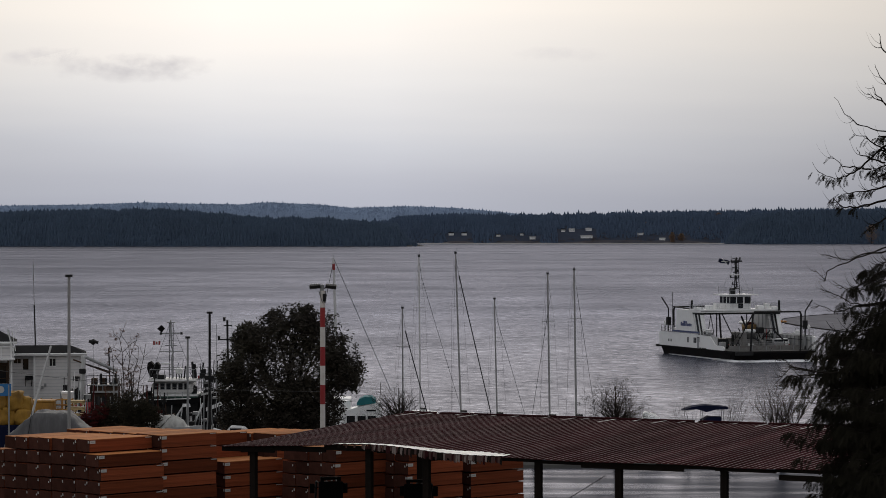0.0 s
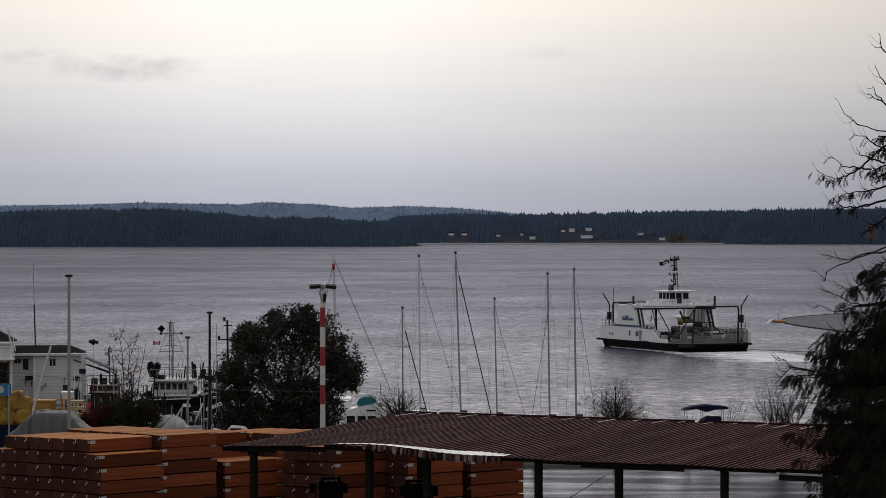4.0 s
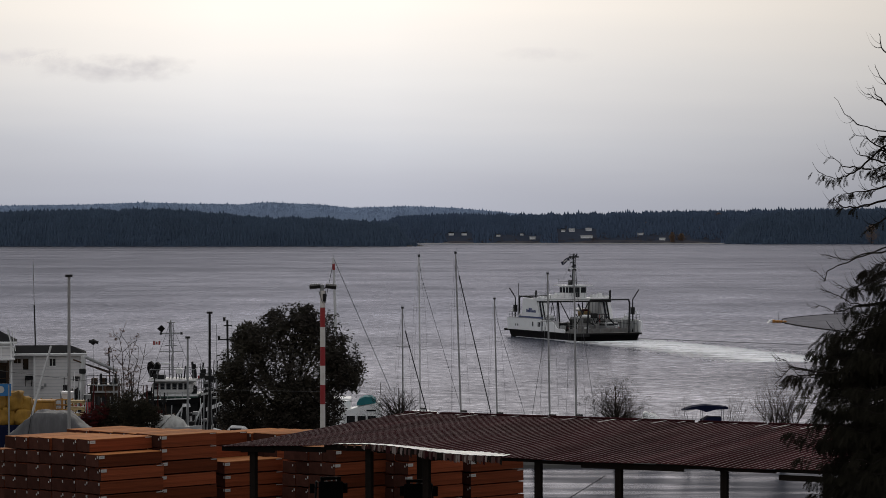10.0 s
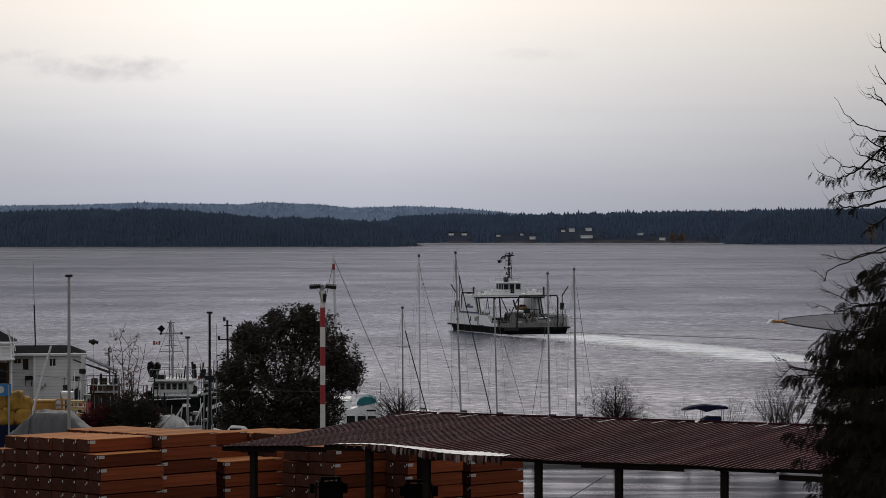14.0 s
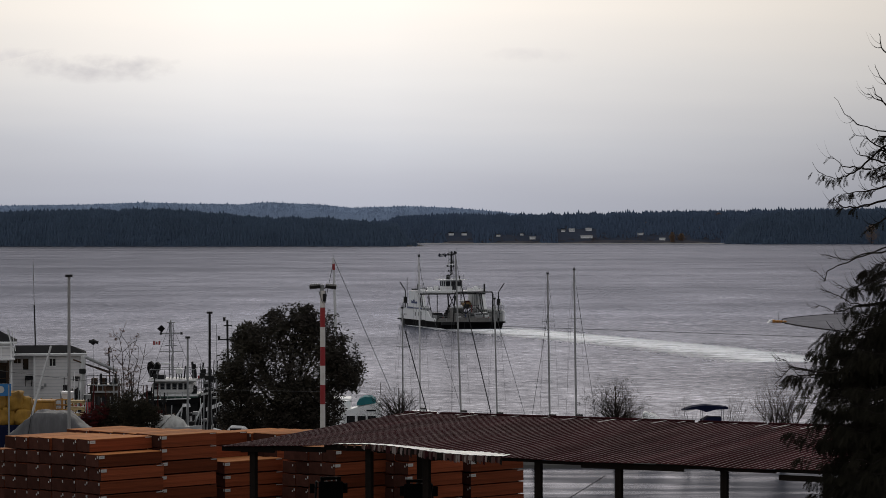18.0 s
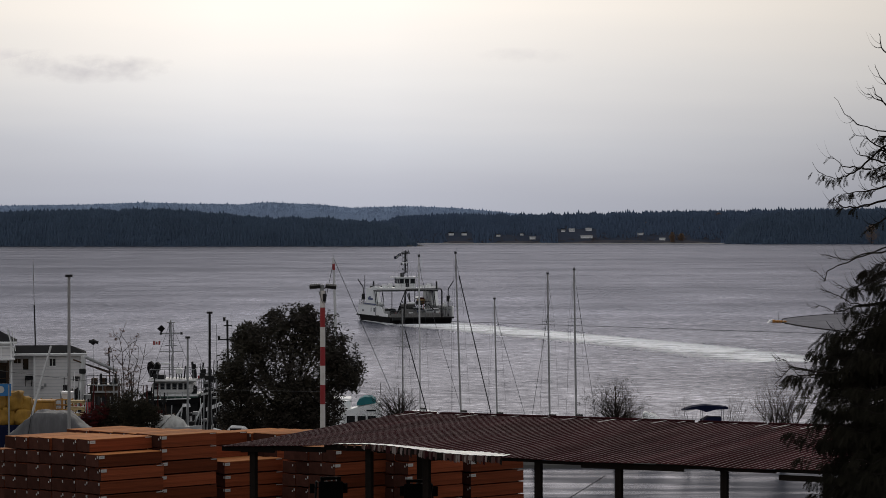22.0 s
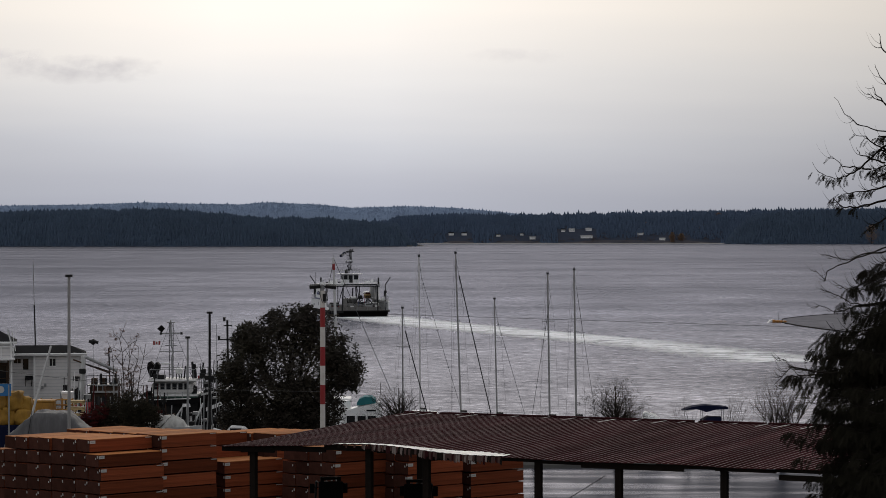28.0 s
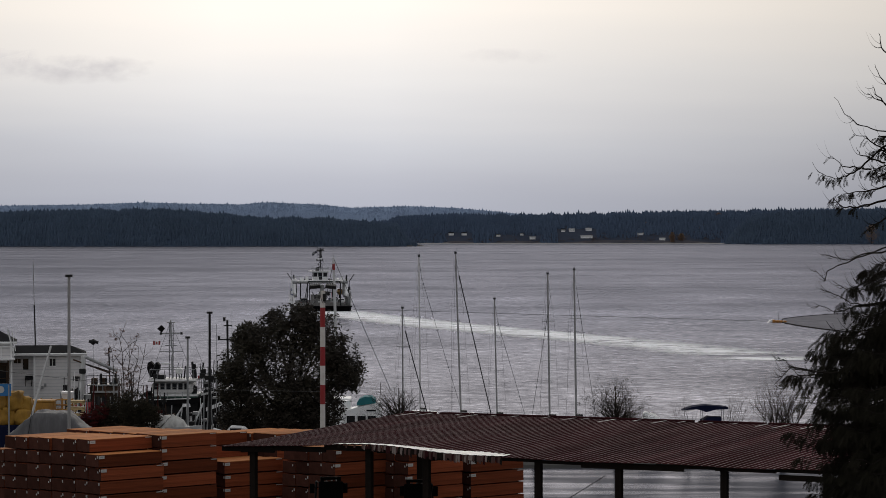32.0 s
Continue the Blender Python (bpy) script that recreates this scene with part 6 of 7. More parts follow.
def dark_mast():
    t = thing("workboat", "dark workboat with a cross-shaped aerial mast", "boat", pose(-16.6, 230, 0))
    simple("hull", lambda bm: hull_mesh(bm, 12, 4.2, 2.2), BLACK, t, "black hull", pose(0, 0, 0, 0, 0, 80), True)
    block("cabin", -1.6, 1.4, -1.5, 1.5, 2.0, 5.6, WHITE, t, "white cabin", 0.1)
    ms = bar("mast", (-1.6, 0, 5.4), (-1.7, 0, 12.1), 0.09, DARK, t, "dark mast")
    for z, a, b in ((10.4, -2.4, -1.1), (11.6, -2.0, -1.3)):
        block("yard", a, b, -0.06, 0.06, z, z + 0.1, DARK, ms)
    for x, z in ((-2.4, 10.4), (-1.15, 10.5), (-1.95, 12.0)):
        bar("lamp", (x, 0, z), (x, 0, z + 0.35), 0.11, DARK, ms)
    bar("whip", (-2.6, 0, 7), (-2.6, 0, 11.8), 0.02, WIRE, ms, n=4)
    bar("whip", (-1.3, 0, 9), (-1.3, 0, 13), 0.02, WIRE, ms, n=4)


dark_mast()


def cabin_cruiser():
    t = thing("cabin_cruiser", "white cabin cruiser with a teal canvas cover", "boat", pose(-6.7, 228, 0))
    simple("hull", lambda bm: hull_mesh(bm, 9, 3.2, 2.3), WHITE, t, "white hull", pose(0, 0, 0, 0, 0, 70), True)
    c = simple("cabin", lambda bm: prism(bm, [(-1.7, 2.2), (1.5, 2.2), (1.6, 4.0), (1.4, 5.3), (-0.2, 5.0), (-1.8, 4.5)], -1.4, 1.4, "y"), WHITE, t, "white cabin")
    for x in (-1.0, -0.1, 0.75):
        block("window", x - 0.34, x + 0.34, -1.46, -1.38, 3.2, 4.2, GLASS, c)
    simple("canvas", lambda bm: prism(bm, [(-0.5, 5.05), (1.05, 5.25), (1.05, 5.55), (0.7, 5.78), (0.1, 5.78), (-0.35, 5.55), (-0.5, 5.3)], -1.3, 1.2, "y"), TEAL, t, "teal canvas cover")
    block("name_bar", 0.3, 1.1, -1.47, -1.4, 4.6, 4.72, DARK, c)
    bar("antenna", (1.4, 0, 5.2), (1.45, 0, 6.9), 0.025, DARK, t)
    bar("vent", (-1.5, 0.2, 4.4), (-1.5, 0.2, 5.4), 0.4, WHITE, t, n=10)


cabin_cruiser()


def runabout(x, y, w, canopy, heading, label, tall=1.0):
    t = thing("motorboat", label, "boat", pose(x, y, 0))
    simple("hull", lambda bm: hull_mesh(bm, w * 1.5, w * 0.5, 1.3), WHITE, t, "white hull", pose(0, 0, 0, 0, 0, heading), True)
    if canopy is None:
        simple("cover", lambda bm: [bmesh.ops.create_uvsphere(bm, u_segments=20, v_segments=10, radius=1.0, matrix=pose(0.1, 0, 1.2) @ Matrix.Diagonal((w * 0.5, w * 0.8, 1.85 * tall, 1))),
                                    rod(bm, (-0.35, -0.4, 1.2 + 1.6 * tall), (-0.3, 0.5, 1.2 + 1.75 * tall), 0.3, 0.25, 10)], WHITE, t, "white domed cover", smooth=True)
    elif canopy:
        simple("canopy", lambda bm: prism(bm, [(-2.05, 3.5), (-1.2, 3.82), (0, 3.98), (1.2, 3.9), (2.05, 3.8), (2.05, 3.62), (1.0, 3.58), (0.1, 3.36), (-0.7, 3.62)], -1.0, 1.0, "y"), NAVY, t, "navy blue canvas canopy")
        for a in (-0.2, 1.55):
            for s in (-0.9, 0.9):
                bar("canopy_pole", (a, s, 1.2), (a * 1.1, s, 3.75), 0.03, GREY, t, n=5)
        simple("cover", lambda bm: prism(bm, [(-0.6, 1.4), (1.5, 1.4), (1.5, 2.9), (0.3, 2.95), (-0.3, 2.6)], -0.8, 0.8, "y"), NAVY, t, "dark blue console cover")
    else:
        c = simple("cabin", lambda bm: prism(bm, [(-w * 0.45, 1.2), (w * 0.45, 1.2), (w * 0.2, 1.2 + w * 0.32 * tall), (-w * 0.2, 1.2 + w * 0.36 * tall)], -0.8, 0.8, "y"), WHITE, t, "white cabin top")
        block("windscreen", -w * 0.2, w * 0.15, -0.86, -0.78, 1.5, 1.25 + w * 0.2, GLASS, c)
    return t


runabout(23.6, 245, 4.0, True, 90, "small motorboat under a navy blue canopy")
runabout(18.3, 240, 2.6, None, 80, "small white covered motorboat at a mooring", 1.3)
tw = runabout(-16.2, 206, 2.2, False, 85, "small white motorboat on the slip", 0.75)
tw.matrix_basis = pose(-13.95, 184, 4.62)
block("cradle", -0.8, 0.8, -0.5, 0.5, -1.22, 0.0, OLD_WOOD, tw)
for x, y, w in ((-25.6, 216, 3.0), (-21.6, 214, 3.2)):
    runabout(x, y, w, False, 80, "white workboat at the wharf").matrix_basis = pose(x, y, 2.6)


# ---- houses on the wharf ----
BROWN = paint("brown_paint", (0.055, 0.036, 0.026), 0.8, vary=0.3, spec=0.1)

def wharf():
    t = thing("wharf", "dark timber wharf on piles", "wharf", pose(-40, 208, 0))
    for i in range(40):
        block("plank", -8 + i * 0.6, -8 + i * 0.6 + 0.58, 0, 42, 3.9, 4.05, OLD_WOOD, t)
    for i in range(6):
        for j in range(4):
            bar("pile", (-7 + i * 4, 1 + j * 12, -3), (-7 + i * 4, 1 + j * 12, 3.95), 0.2, OLD_WOOD, t)


wharf()


def clad_house(name, label, x, y, w, d, z0, eave, ridge, roof_in, m_label, left=0.0):
    t = thing(name, label, "house", pose(x, y, z0, 0, 0, 9))
    h = eave - z0
    wall = block("wall", 0, w, 0, d, 0, h, SIDING_GAP, t, m_label)
    n = int(h / 0.29)
    for i in range(n):
        block("siding_board", -0.03, w + 0.03, -0.035, 0.0, i * 0.29, i * 0.29 + 0.225, SIDING, wall)
    simple("roof", lambda bm: hip(bm, left, w, d, h, ridge - z0, roof_in), SHINGLE, t, "dark shingle hip roof")
    block("fascia", left - 0.4, w + 0.4, -0.45, -0.38, h - 0.16, h + 0.06, WHITE, t, "white fascia")
    simple("gutter", lambda bm: pipe(bm, [(left - 0.4, -0.5, h - 0.02), (w + 0.4, -0.5, h - 0.02)], 0.05, 6), WHITE, t, "white gutter")
    bar("downpipe", (w - 0.1, -0.1, h - 0.1), (w - 0.1, -0.1, 0.1), 0.05, WHITE, t, n=6)
    for x in (0.04, w - 0.04):
        block("corner_board", x - 0.08, x + 0.08, -0.06, -0.03, 0, h - 0.16, WHITE, wall)
    return t, h


def hip(bm, left, w, d, h, r, inset):
    o = 0.42
    a = [bm.verts.new(p) for p in ((left - o, -o, h), (w + o, -o, h), (w + o, d + o, h), (left - o, d + o, h))]
    b = [bm.verts.new(p) for p in ((left + inset, d / 2, r), (w - inset, d / 2, r))]
    bm.faces.new(a[::-1])
    for f in ((a[0], a[1], b[1], b[0]), (a[1], a[2], b[1]), (a[2], a[3], b[0], b[1]), (a[3], a[0], b[0])):
        bm.faces.new(f)


h1, hh = clad_house("wharf_house", "white clapboard house with a dark hip roof on the wharf", -35.0, 232, 4.1, 5, 4.05, 9.15, 9.78, 1.0, "white horizontal siding", -2.6)
for x, z, w, ht in ((1.58, 4.06, 0.24, 0.62),):
    wd = block("window", x - w, x + w, -0.1, -0.02, z, z + ht, GLASS, h1, "dark window")
    block("window_frame", x - w - 0.05, x + w + 0.05, -0.085, -0.01, z - 0.06, z, WHITE, wd)
    block("window_frame", x - 0.02, x + 0.02, -0.12, -0.09, z, z + ht, WHITE, wd)
wing = block("wing", -2.6, 0.0, 0.6, 4.9, 0, 5.0, SIDING_GAP, h1, "recessed white wing")
for i in range(16):
    block("siding_board", -2.6, 0.0, 0.565, 0.6, i * 0.29, i * 0.29 + 0.225, SIDING, wing)
for x in (-1.55, -1.25, -0.7):
    block("window", x - 0.13 - (x > -1) * 0.1, x + 0.13 + (x > -1) * 0.1, 0.5, 0.56, 4.28 - (x > -1) * 0.55, 4.66, GLASS, wing)
for x, z in ((0.7, 2.1), (0.95, 2.3), (2.9, 3.2)):
    block("wall_vent", x - 0.1, x + 0.1, -0.12, -0.03, z, z + 0.25, GREY, h1)
simple("porch_roof", lambda bm: prism(bm, [(0.0, 2.95), (0.55, 3.2), (0.55, 3.14), (0.0, 2.89)], -0.75, -0.1, "x"), SHINGLE, h1, "dark porch roof")
for s in (0, 1):
    bar("porch_brace", (-0.7 + s * 0.5, 0.05, 2.89), (-0.7 + s * 0.5, 0.5, 2.3), 0.03, DARK, h1, n=5)
an = bar("roof_antenna", (0.15, 2.5, 5.6), (0.05, 2.5, 9.2), 0.06, DARK, h1, "tall whip antenna on the roof")
bar("antenna_top", (0.05, 2.5, 9.2), (-0.05, 2.5, 13.1), 0.03, GREY, an)

h2, hh2 = clad_house("boathouse", "white two-storey building with a balcony at the wharf", -42.0, 226, 6.0, 6, 4.05, 10.35, 11.2, 1.0, "white siding")
block("balcony", 3.0, 6.25, -1.3, 0, 4.85, 5.0, WHITE, h2, "white balcony slab")
for x in (3.1, 4.1, 5.1, 6.15):
    bar("balcony_post", (x, -1.25, 5.0), (x, -1.25, 6.0), 0.04, WHITE, h2)
bar("balcony_rail", (3.0, -1.25, 6.0), (6.2, -1.25, 6.0), 0.04, WHITE, h2)
bar("brace", (6.1, -1.2, 6.0), (5.7, -1.2, 7.4), 0.03, GREY, h2)
# shade under the balcony, painted as a brown panel with a dark door
block("balcony_shade", 2.8, 5.7, -0.12, -0.04, 0.1, 4.6, BROWN, h2, "brown panel painted for the shade under the balcony")
for x in (3.2, 4.6):
    block("window", x, x + 0.9, -0.16, -0.12, 2.9, 4.3, GLASS, h2)
for x in (3.4, 4.7, 5.7):
    bar("porch_post", (x, -1.2, 0), (x, -1.2, 4.85), 0.07, BROWN, h2, "brown post")
for z in (2.4, 3.3):
    bar("porch_bar", (3.2, -1.2, z), (5.8, -1.2, z + 0.05), 0.04, BROWN, h2)
bar("rail_brace", (5.6, -1.25, 7.5), (6.2, -1.25, 5.2), 0.045, WHITE, h2)
bar("rail_brace", (6.0, -1.25, 7.3), (6.3, -1.25, 5.6), 0.035, WHITE, h2)
block("door", 4.7, 5.5, -0.17, -0.12, 0.1, 2.2, GLASS, h2)

# mast and leaning spar
slim_pole(-23.86, 173, 3.0, 16.7, 0.112, ALU, "weathered grey boat mast before the tarpaulin pile", arm=False)
sp = thing("leaning_spar", "thin white spar leaning by the tarpaulin pile", "spar", pose(-31.0, 186, 3.6))
bar("shaft", (2.4, 0, 2.0), (4.05, 0.4, 8.15), 0.09, ALU_PALE, sp, "white spar", 0.07, 8)
bar("foot", (2.1, 0, 0), (2.4, 0, 2.1), 0.09, ALU_PALE, sp)


def tarp_pile():
    t = thing("tarpaulin_pile", "pile under a creased grey tarpaulin", "tarpaulin", pose(-25.62, 178, 3.2))
    bm = bmesh.new()
    n, m = 72, 24
    vs = []
    for j in range(m + 1):
        for i in range(n + 1):
            a, b = i / n * 2 - 1, j / m * 2 - 1
            x = abs(a) * 3.9
            ridge = profile([(0, 1.0), (0.95, 1.0), (2.75, 0.68), (3.5, 0.1), (3.9, 0.0)], x) * min(1, max(0, 1 - abs(b)) * 2.2)
            fold = 0.16 * abs(noise.noise(Vector((a * 9, b * 2, 0)))) + 0.10 * abs(noise.noise(Vector((a * 17 + b * 5, b * 6, 3)))) + 0.12 * noise.noise(Vector((a * 4, b * 3, 7)))
            z = 4.6 * ridge + fold * (0.3 + ridge) - 0.06
            vs.append(bm.verts.new((a * 3.9 + 0.12 * noise.noise(Vector((a * 5, b * 5, 9))), b * 3.2 - fold, max(-0.05, z))))
    for j in range(m):
        for i in range(n):
            k = j * (n + 1) + i
            bm.faces.new((vs[k], vs[k + 1], vs[k + n + 2], vs[k + n + 1]))
    part("cover", bm, TARP, t, "creased grey cover", smooth=True)
    for x in (-1.1,):
        bar("rope", (x - 0.5, -3.3, 0.2), (x, -1.75, 4.75), 0.025, DARK, t, n=4)


tarp_pile()


def draped(parent, w, d, z, h, seed, material, label):
    """A cover hung over a low load: a ridge with folds that runs down to its hem."""
    bm = bmesh.new()
    n, m = 36, 16
    vs = []
    for j in range(m + 1):
        for i in range(n + 1):
            a, b = i / n * 2 - 1, j / m * 2 - 1
            lift = max(0.0, 1 - abs(a) ** 2.6) * max(0.0, 1 - abs(b) ** 1.6)
            fold = 0.12 * noise.noise(Vector((a * 6, b * 2, seed))) + 0.09 * abs(noise.noise(Vector((a * 13, b * 3, seed + 4))))
            vs.append(bm.verts.new((a * w / 2, b * d / 2 - 0.5 * fold, z + h * lift ** 0.7 + fold * (0.4 + lift))))
    for j in range(m):
        for i in range(n):
            k = j * (n + 1) + i
            bm.faces.new((vs[k], vs[k + 1], vs[k + n + 2], vs[k + n + 1]))
    return part("cover", bm, material, parent, label, smooth=True)


BOAT_COVER = paint("stained_boat_cover", (0.55, 0.54, 0.52), 0.75, vary=0.4, scale=1.6, fine=6, bump=0.5, second=(0.12, 0.11, 0.10), amount=0.55, stretch=(1.5, 1, 0.6))
NET_YELLOW = paint("yellow_tarpaulin", (0.42, 0.225, 0.03), 0.75, vary=0.45, scale=1.3, fine=5, second=(0.16, 0.085, 0.03), amount=0.6, bump=0.5, stretch=(1.6, 1, 0.7))


def yard_clutter():
    t = thing("yellow_heap", "heap of creased yellow bags on a dark bin", "bags", pose(-31.4, 190, 3.6, 0, 0, 6))
    block("bin", -2.6, 2.4, 0.2, 3, 0, 2.4, NAVY, t, "dark blue bin", 0.08)
    r = random.Random(6)
    for i, (x, z, w, hh) in enumerate(((-2.0, 2.4, 1.0, 1.2), (-0.9, 2.4, 1.1, 1.15), (0.25, 2.4, 1.15, 1.2), (1.45, 2.4, 1.2, 1.1), (-1.5, 3.5, 1.1, 1.15), (-0.35, 3.55, 1.15, 1.1), (0.85, 3.5, 1.1, 1.2), (1.75, 3.4, 0.75, 0.9))):
        bm = bmesh.new()
        bmesh.ops.create_cube(bm, size=1)
        bmesh.ops.subdivide_edges(bm, edges=bm.edges[:], cuts=5, use_grid_fill=True)
        for v in bm.verts:
            q = v.co.normalized() * 0.62
            c = v.co.lerp(q, 0.28)
            c += v.co.normalized() * (0.16 * noise.noise(v.co * 3.1 + Vector((i * 3.3, 0, 0))) + 0.10 * noise.noise(v.co * 8 + Vector((0, i * 2.1, 0))))
            v.co = Vector((x + w * 0.5 + c.x * w * 1.08, 0.9 + c.y * 1.4 + 0.1 * (i % 3), z + hh * 0.5 + c.z * hh * 1.05))
        part("bag", bm, NET_YELLOW, t, "creased yellow bag", smooth=True)
    t = thing("yellow_bin", "dented yellow steel bin behind the rail", "bin", pose(-29.9, 203, 3.6))
    block("body", -0.9, 0.75, 0, 1.2, 0.1, 3.25, YELLOW, t, "", 0.06)
    for x in (-0.75, -0.2, 0.35):
        block("rib", x, x + 0.12, -0.06, 0.0, 0.2, 3.1, YELLOW, t)
    block("rim", -0.96, 0.81, -0.06, 1.26, 3.25, 3.37, YELLOW, t)
    t = thing("covered_boat", "small boat under a white cover on the bank", "boat", pose(-19.95, 197, 3.75))
    simple("hull", lambda bm: hull_mesh(bm, 5.0, 2.1, 1.1, 0.2), GREY, t, "grey hull", pose(0, 0, 0.6, 0, 0, 62), True)
    draped(t, 2.9, 2.4, 1.45, 1.05, 4, BOAT_COVER, "creased stained white cover")
    block("cradle", -1.0, 1.0, -0.5, 0.5, 0, 0.62, OLD_WOOD, t)
    t = thing("sign_board", "blue sign board with a pale round emblem", "sign", pose(-30.7, 188, 3.6))
    b = block("board", -1.2, 0.75, -0.04, 0.04, 4.6, 5.45, paint("sign_blue", (0.02, 0.16, 0.40), 0.5, vary=0.1), t, "blue board")
    bar("emblem", (0.05, -0.045, 5.05), (0.05, -0.06, 5.05), 0.24, TAG, b, "pale round shape", n=16)
    bar("post", (-0.9, 0, 0), (-0.9, 0, 5.4), 0.06, GREY, t)
    bar("post", (0.6, 0, 0), (0.6, 0, 5.4), 0.06, GREY, t)
    t = thing("rail_panel", "yellow steel rail panel", "railing", pose(-30.4, 205, 3.6))
    for z in (2.5, 2.9, 3.3):
        bar("rail", (0, 0, z), (2.4, 0, z), 0.06, YELLOW, t)
    block("toe_board", 0, 2.4, -0.05, 0.05, 1.9, 2.6, YELLOW, t)
    for x in (0, 0.8, 1.6, 2.4):
        bar("post", (x, 0, 0), (x, 0, 3.4), 0.07, YELLOW, t)
    t = thing("pallet_stack", "stack of pale new wooden pallets", "pallet", pose(-28.2, 203, 3.6))
    for i in range(7):
        for y in (0, 0.5, 1.0):
            block("slat", 0, 1.25, y, y + 0.12, 0.5 * i + 0.16, 0.5 * i + 0.3, PALLET, t)
        for k in range(3):
            block("bearer", 0.02 + 0.56 * k, 0.11 + 0.56 * k, 0, 1.1, 0.5 * i, 0.5 * i + 0.16, PALLET, t)
        block("deck_board", 0, 1.25, -0.02, 1.14, 0.5 * i + 0.3, 0.5 * i + 0.34, PALLET, t)
    t = thing("kiosk", "small white hut with a dark window", "hut", pose(-29.2, 206, 3.6))
    block("body", 0.25, 0.95, 0, 1, 0, 3.7, SIDING, t, "", 0.03)
    block("roof", 0.17, 1.03, -0.1, 1.1, 3.7, 3.82, WHITE, t)
    block("window", 0.5, 0.85, -0.04, 0.0, 2.5, 3.2, GLASS, t)
    t = thing("container", "dark blue container by the wharf", "container", pose(-28.0, 196, 3.6))
    block("body", 0, 3.0, 0, 2.4, 0.1, 2.5, NAVY, t, "", 0.04)
    for i in range(9):
        block("rib", 0.1 + i * 0.33, 0.22 + i * 0.33, -0.05, 0, 0.2, 2.4, NAVY, t)
    # deck crane and dark gear behind
    t = thing("deck_crane", "grey boom crane on a workboat at the wharf", "crane", pose(-30.5, 218, 4.0))
    bar("column", (1.6, 0, 0), (1.6, 0, 5.6), 0.17, ALU_PALE, t, "white column")
    bar("boom", (1.8, 0, 5.5), (4.3, 0, 4.4), 0.13, GREY, t, "lattice boom")
    bar("boom_rod", (1.7, 0, 5.0), (4.2, 0, 4.2), 0.04, DARK, t)
    block("cab", 0.3, 1.2, -0.6, 0.6, 1.2, 3.0, DARK, t, "dark cab", 0.05)
    block("cab_window", 0.45, 1.05, -0.65, -0.58, 2.0, 2.7, GLASS, t)
    dh = block("deckhouse", 2.6, 4.3, -0.8, 1.2, 0.6, 2.7, BROWN, t, "brown deckhouse", 0.08)
    for x in (2.85, 3.4, 3.95):
        block("window", x - 0.2, x + 0.2, -0.86, -0.78, 1.7, 2.4, GLASS, dh)
    block("roof", 2.4, 4.5, -1.0, 1.4, 2.7, 2.82, GREY, dh, "grey roof")
    for i in range(5):
        bar("roof_gear", (2.7 + i * 0.36, 0, 2.8), (2.6 + i * 0.4, 0, 3.5 + 0.7 * ((i * 5) % 3) / 2), 0.09, DARK, dh, n=6)
    for i in range(6):
        bar("gear_post", (0.2 + i * 0.45, -0.3, 0), (0.25 + i * 0.45, -0.3, 2.2 + 0.9 * ((i * 7) % 3) / 2), 0.07, DARK, t)
    for i, (a, b) in enumerate(((0.2, 2.9), (1.0, 3.6), (1.5, 4.2), (0.5, 2.2))):
        block("gear_box", a - 0.2, a + 0.3, -0.5, 0.2, b, b + 0.4, DARK, t, bevel=0.05)
    t = thing("net_heap", "heap of dark red fishing net", "net", pose(-25.3, 195, 3.6))
    leafy("net", [(0, 0, 2.6, 0.7), (0.7, 0, 3.0, 0.6), (-0.7, 0, 2.2, 0.6), (0.2, 0, 1.3, 1.2)], NET_RED, 77, 0.08, 500, t, "", 1.6)
    t = thing("warning_light", "dark round beacon on a thin pole", "beacon", pose(-27.6, 214, 3.6))
    bar("pole", (0, 0, 0), (0, 0, 7.1), 0.015, GREY, t)
    simple("head", lambda bm: bmesh.ops.create_icosphere(bm, subdivisions=1, radius=0.26, matrix=pose(0, 0, 7.3)), DARK, t)
    bar("wing_plate", (-0.35, 0, 7.35), (0.4, 0, 7.25), 0.12, DARK, t)
    t = thing("overhead_wire", "thin dark overhead wire to the light pole", "wire")
    pts = [Vector((-33 + 25.1 * i / 14, 178, 11.0 - 1.9 * i / 14 - 0.5 * math.sin(math.pi * i / 14))) for i in range(15)]
    simple("wire", lambda bm: pipe(bm, pts, 0.015, 4), WIRE, t)
    t = thing("guy_wire", "thin dark guy wire under the shed", "wire")
    simple("wire", lambda bm: pipe(bm, [(5.5, 125, 7.1), (7.35, 122.5, 8.57)], 0.02, 4), WIRE, t)


yard_clutter()


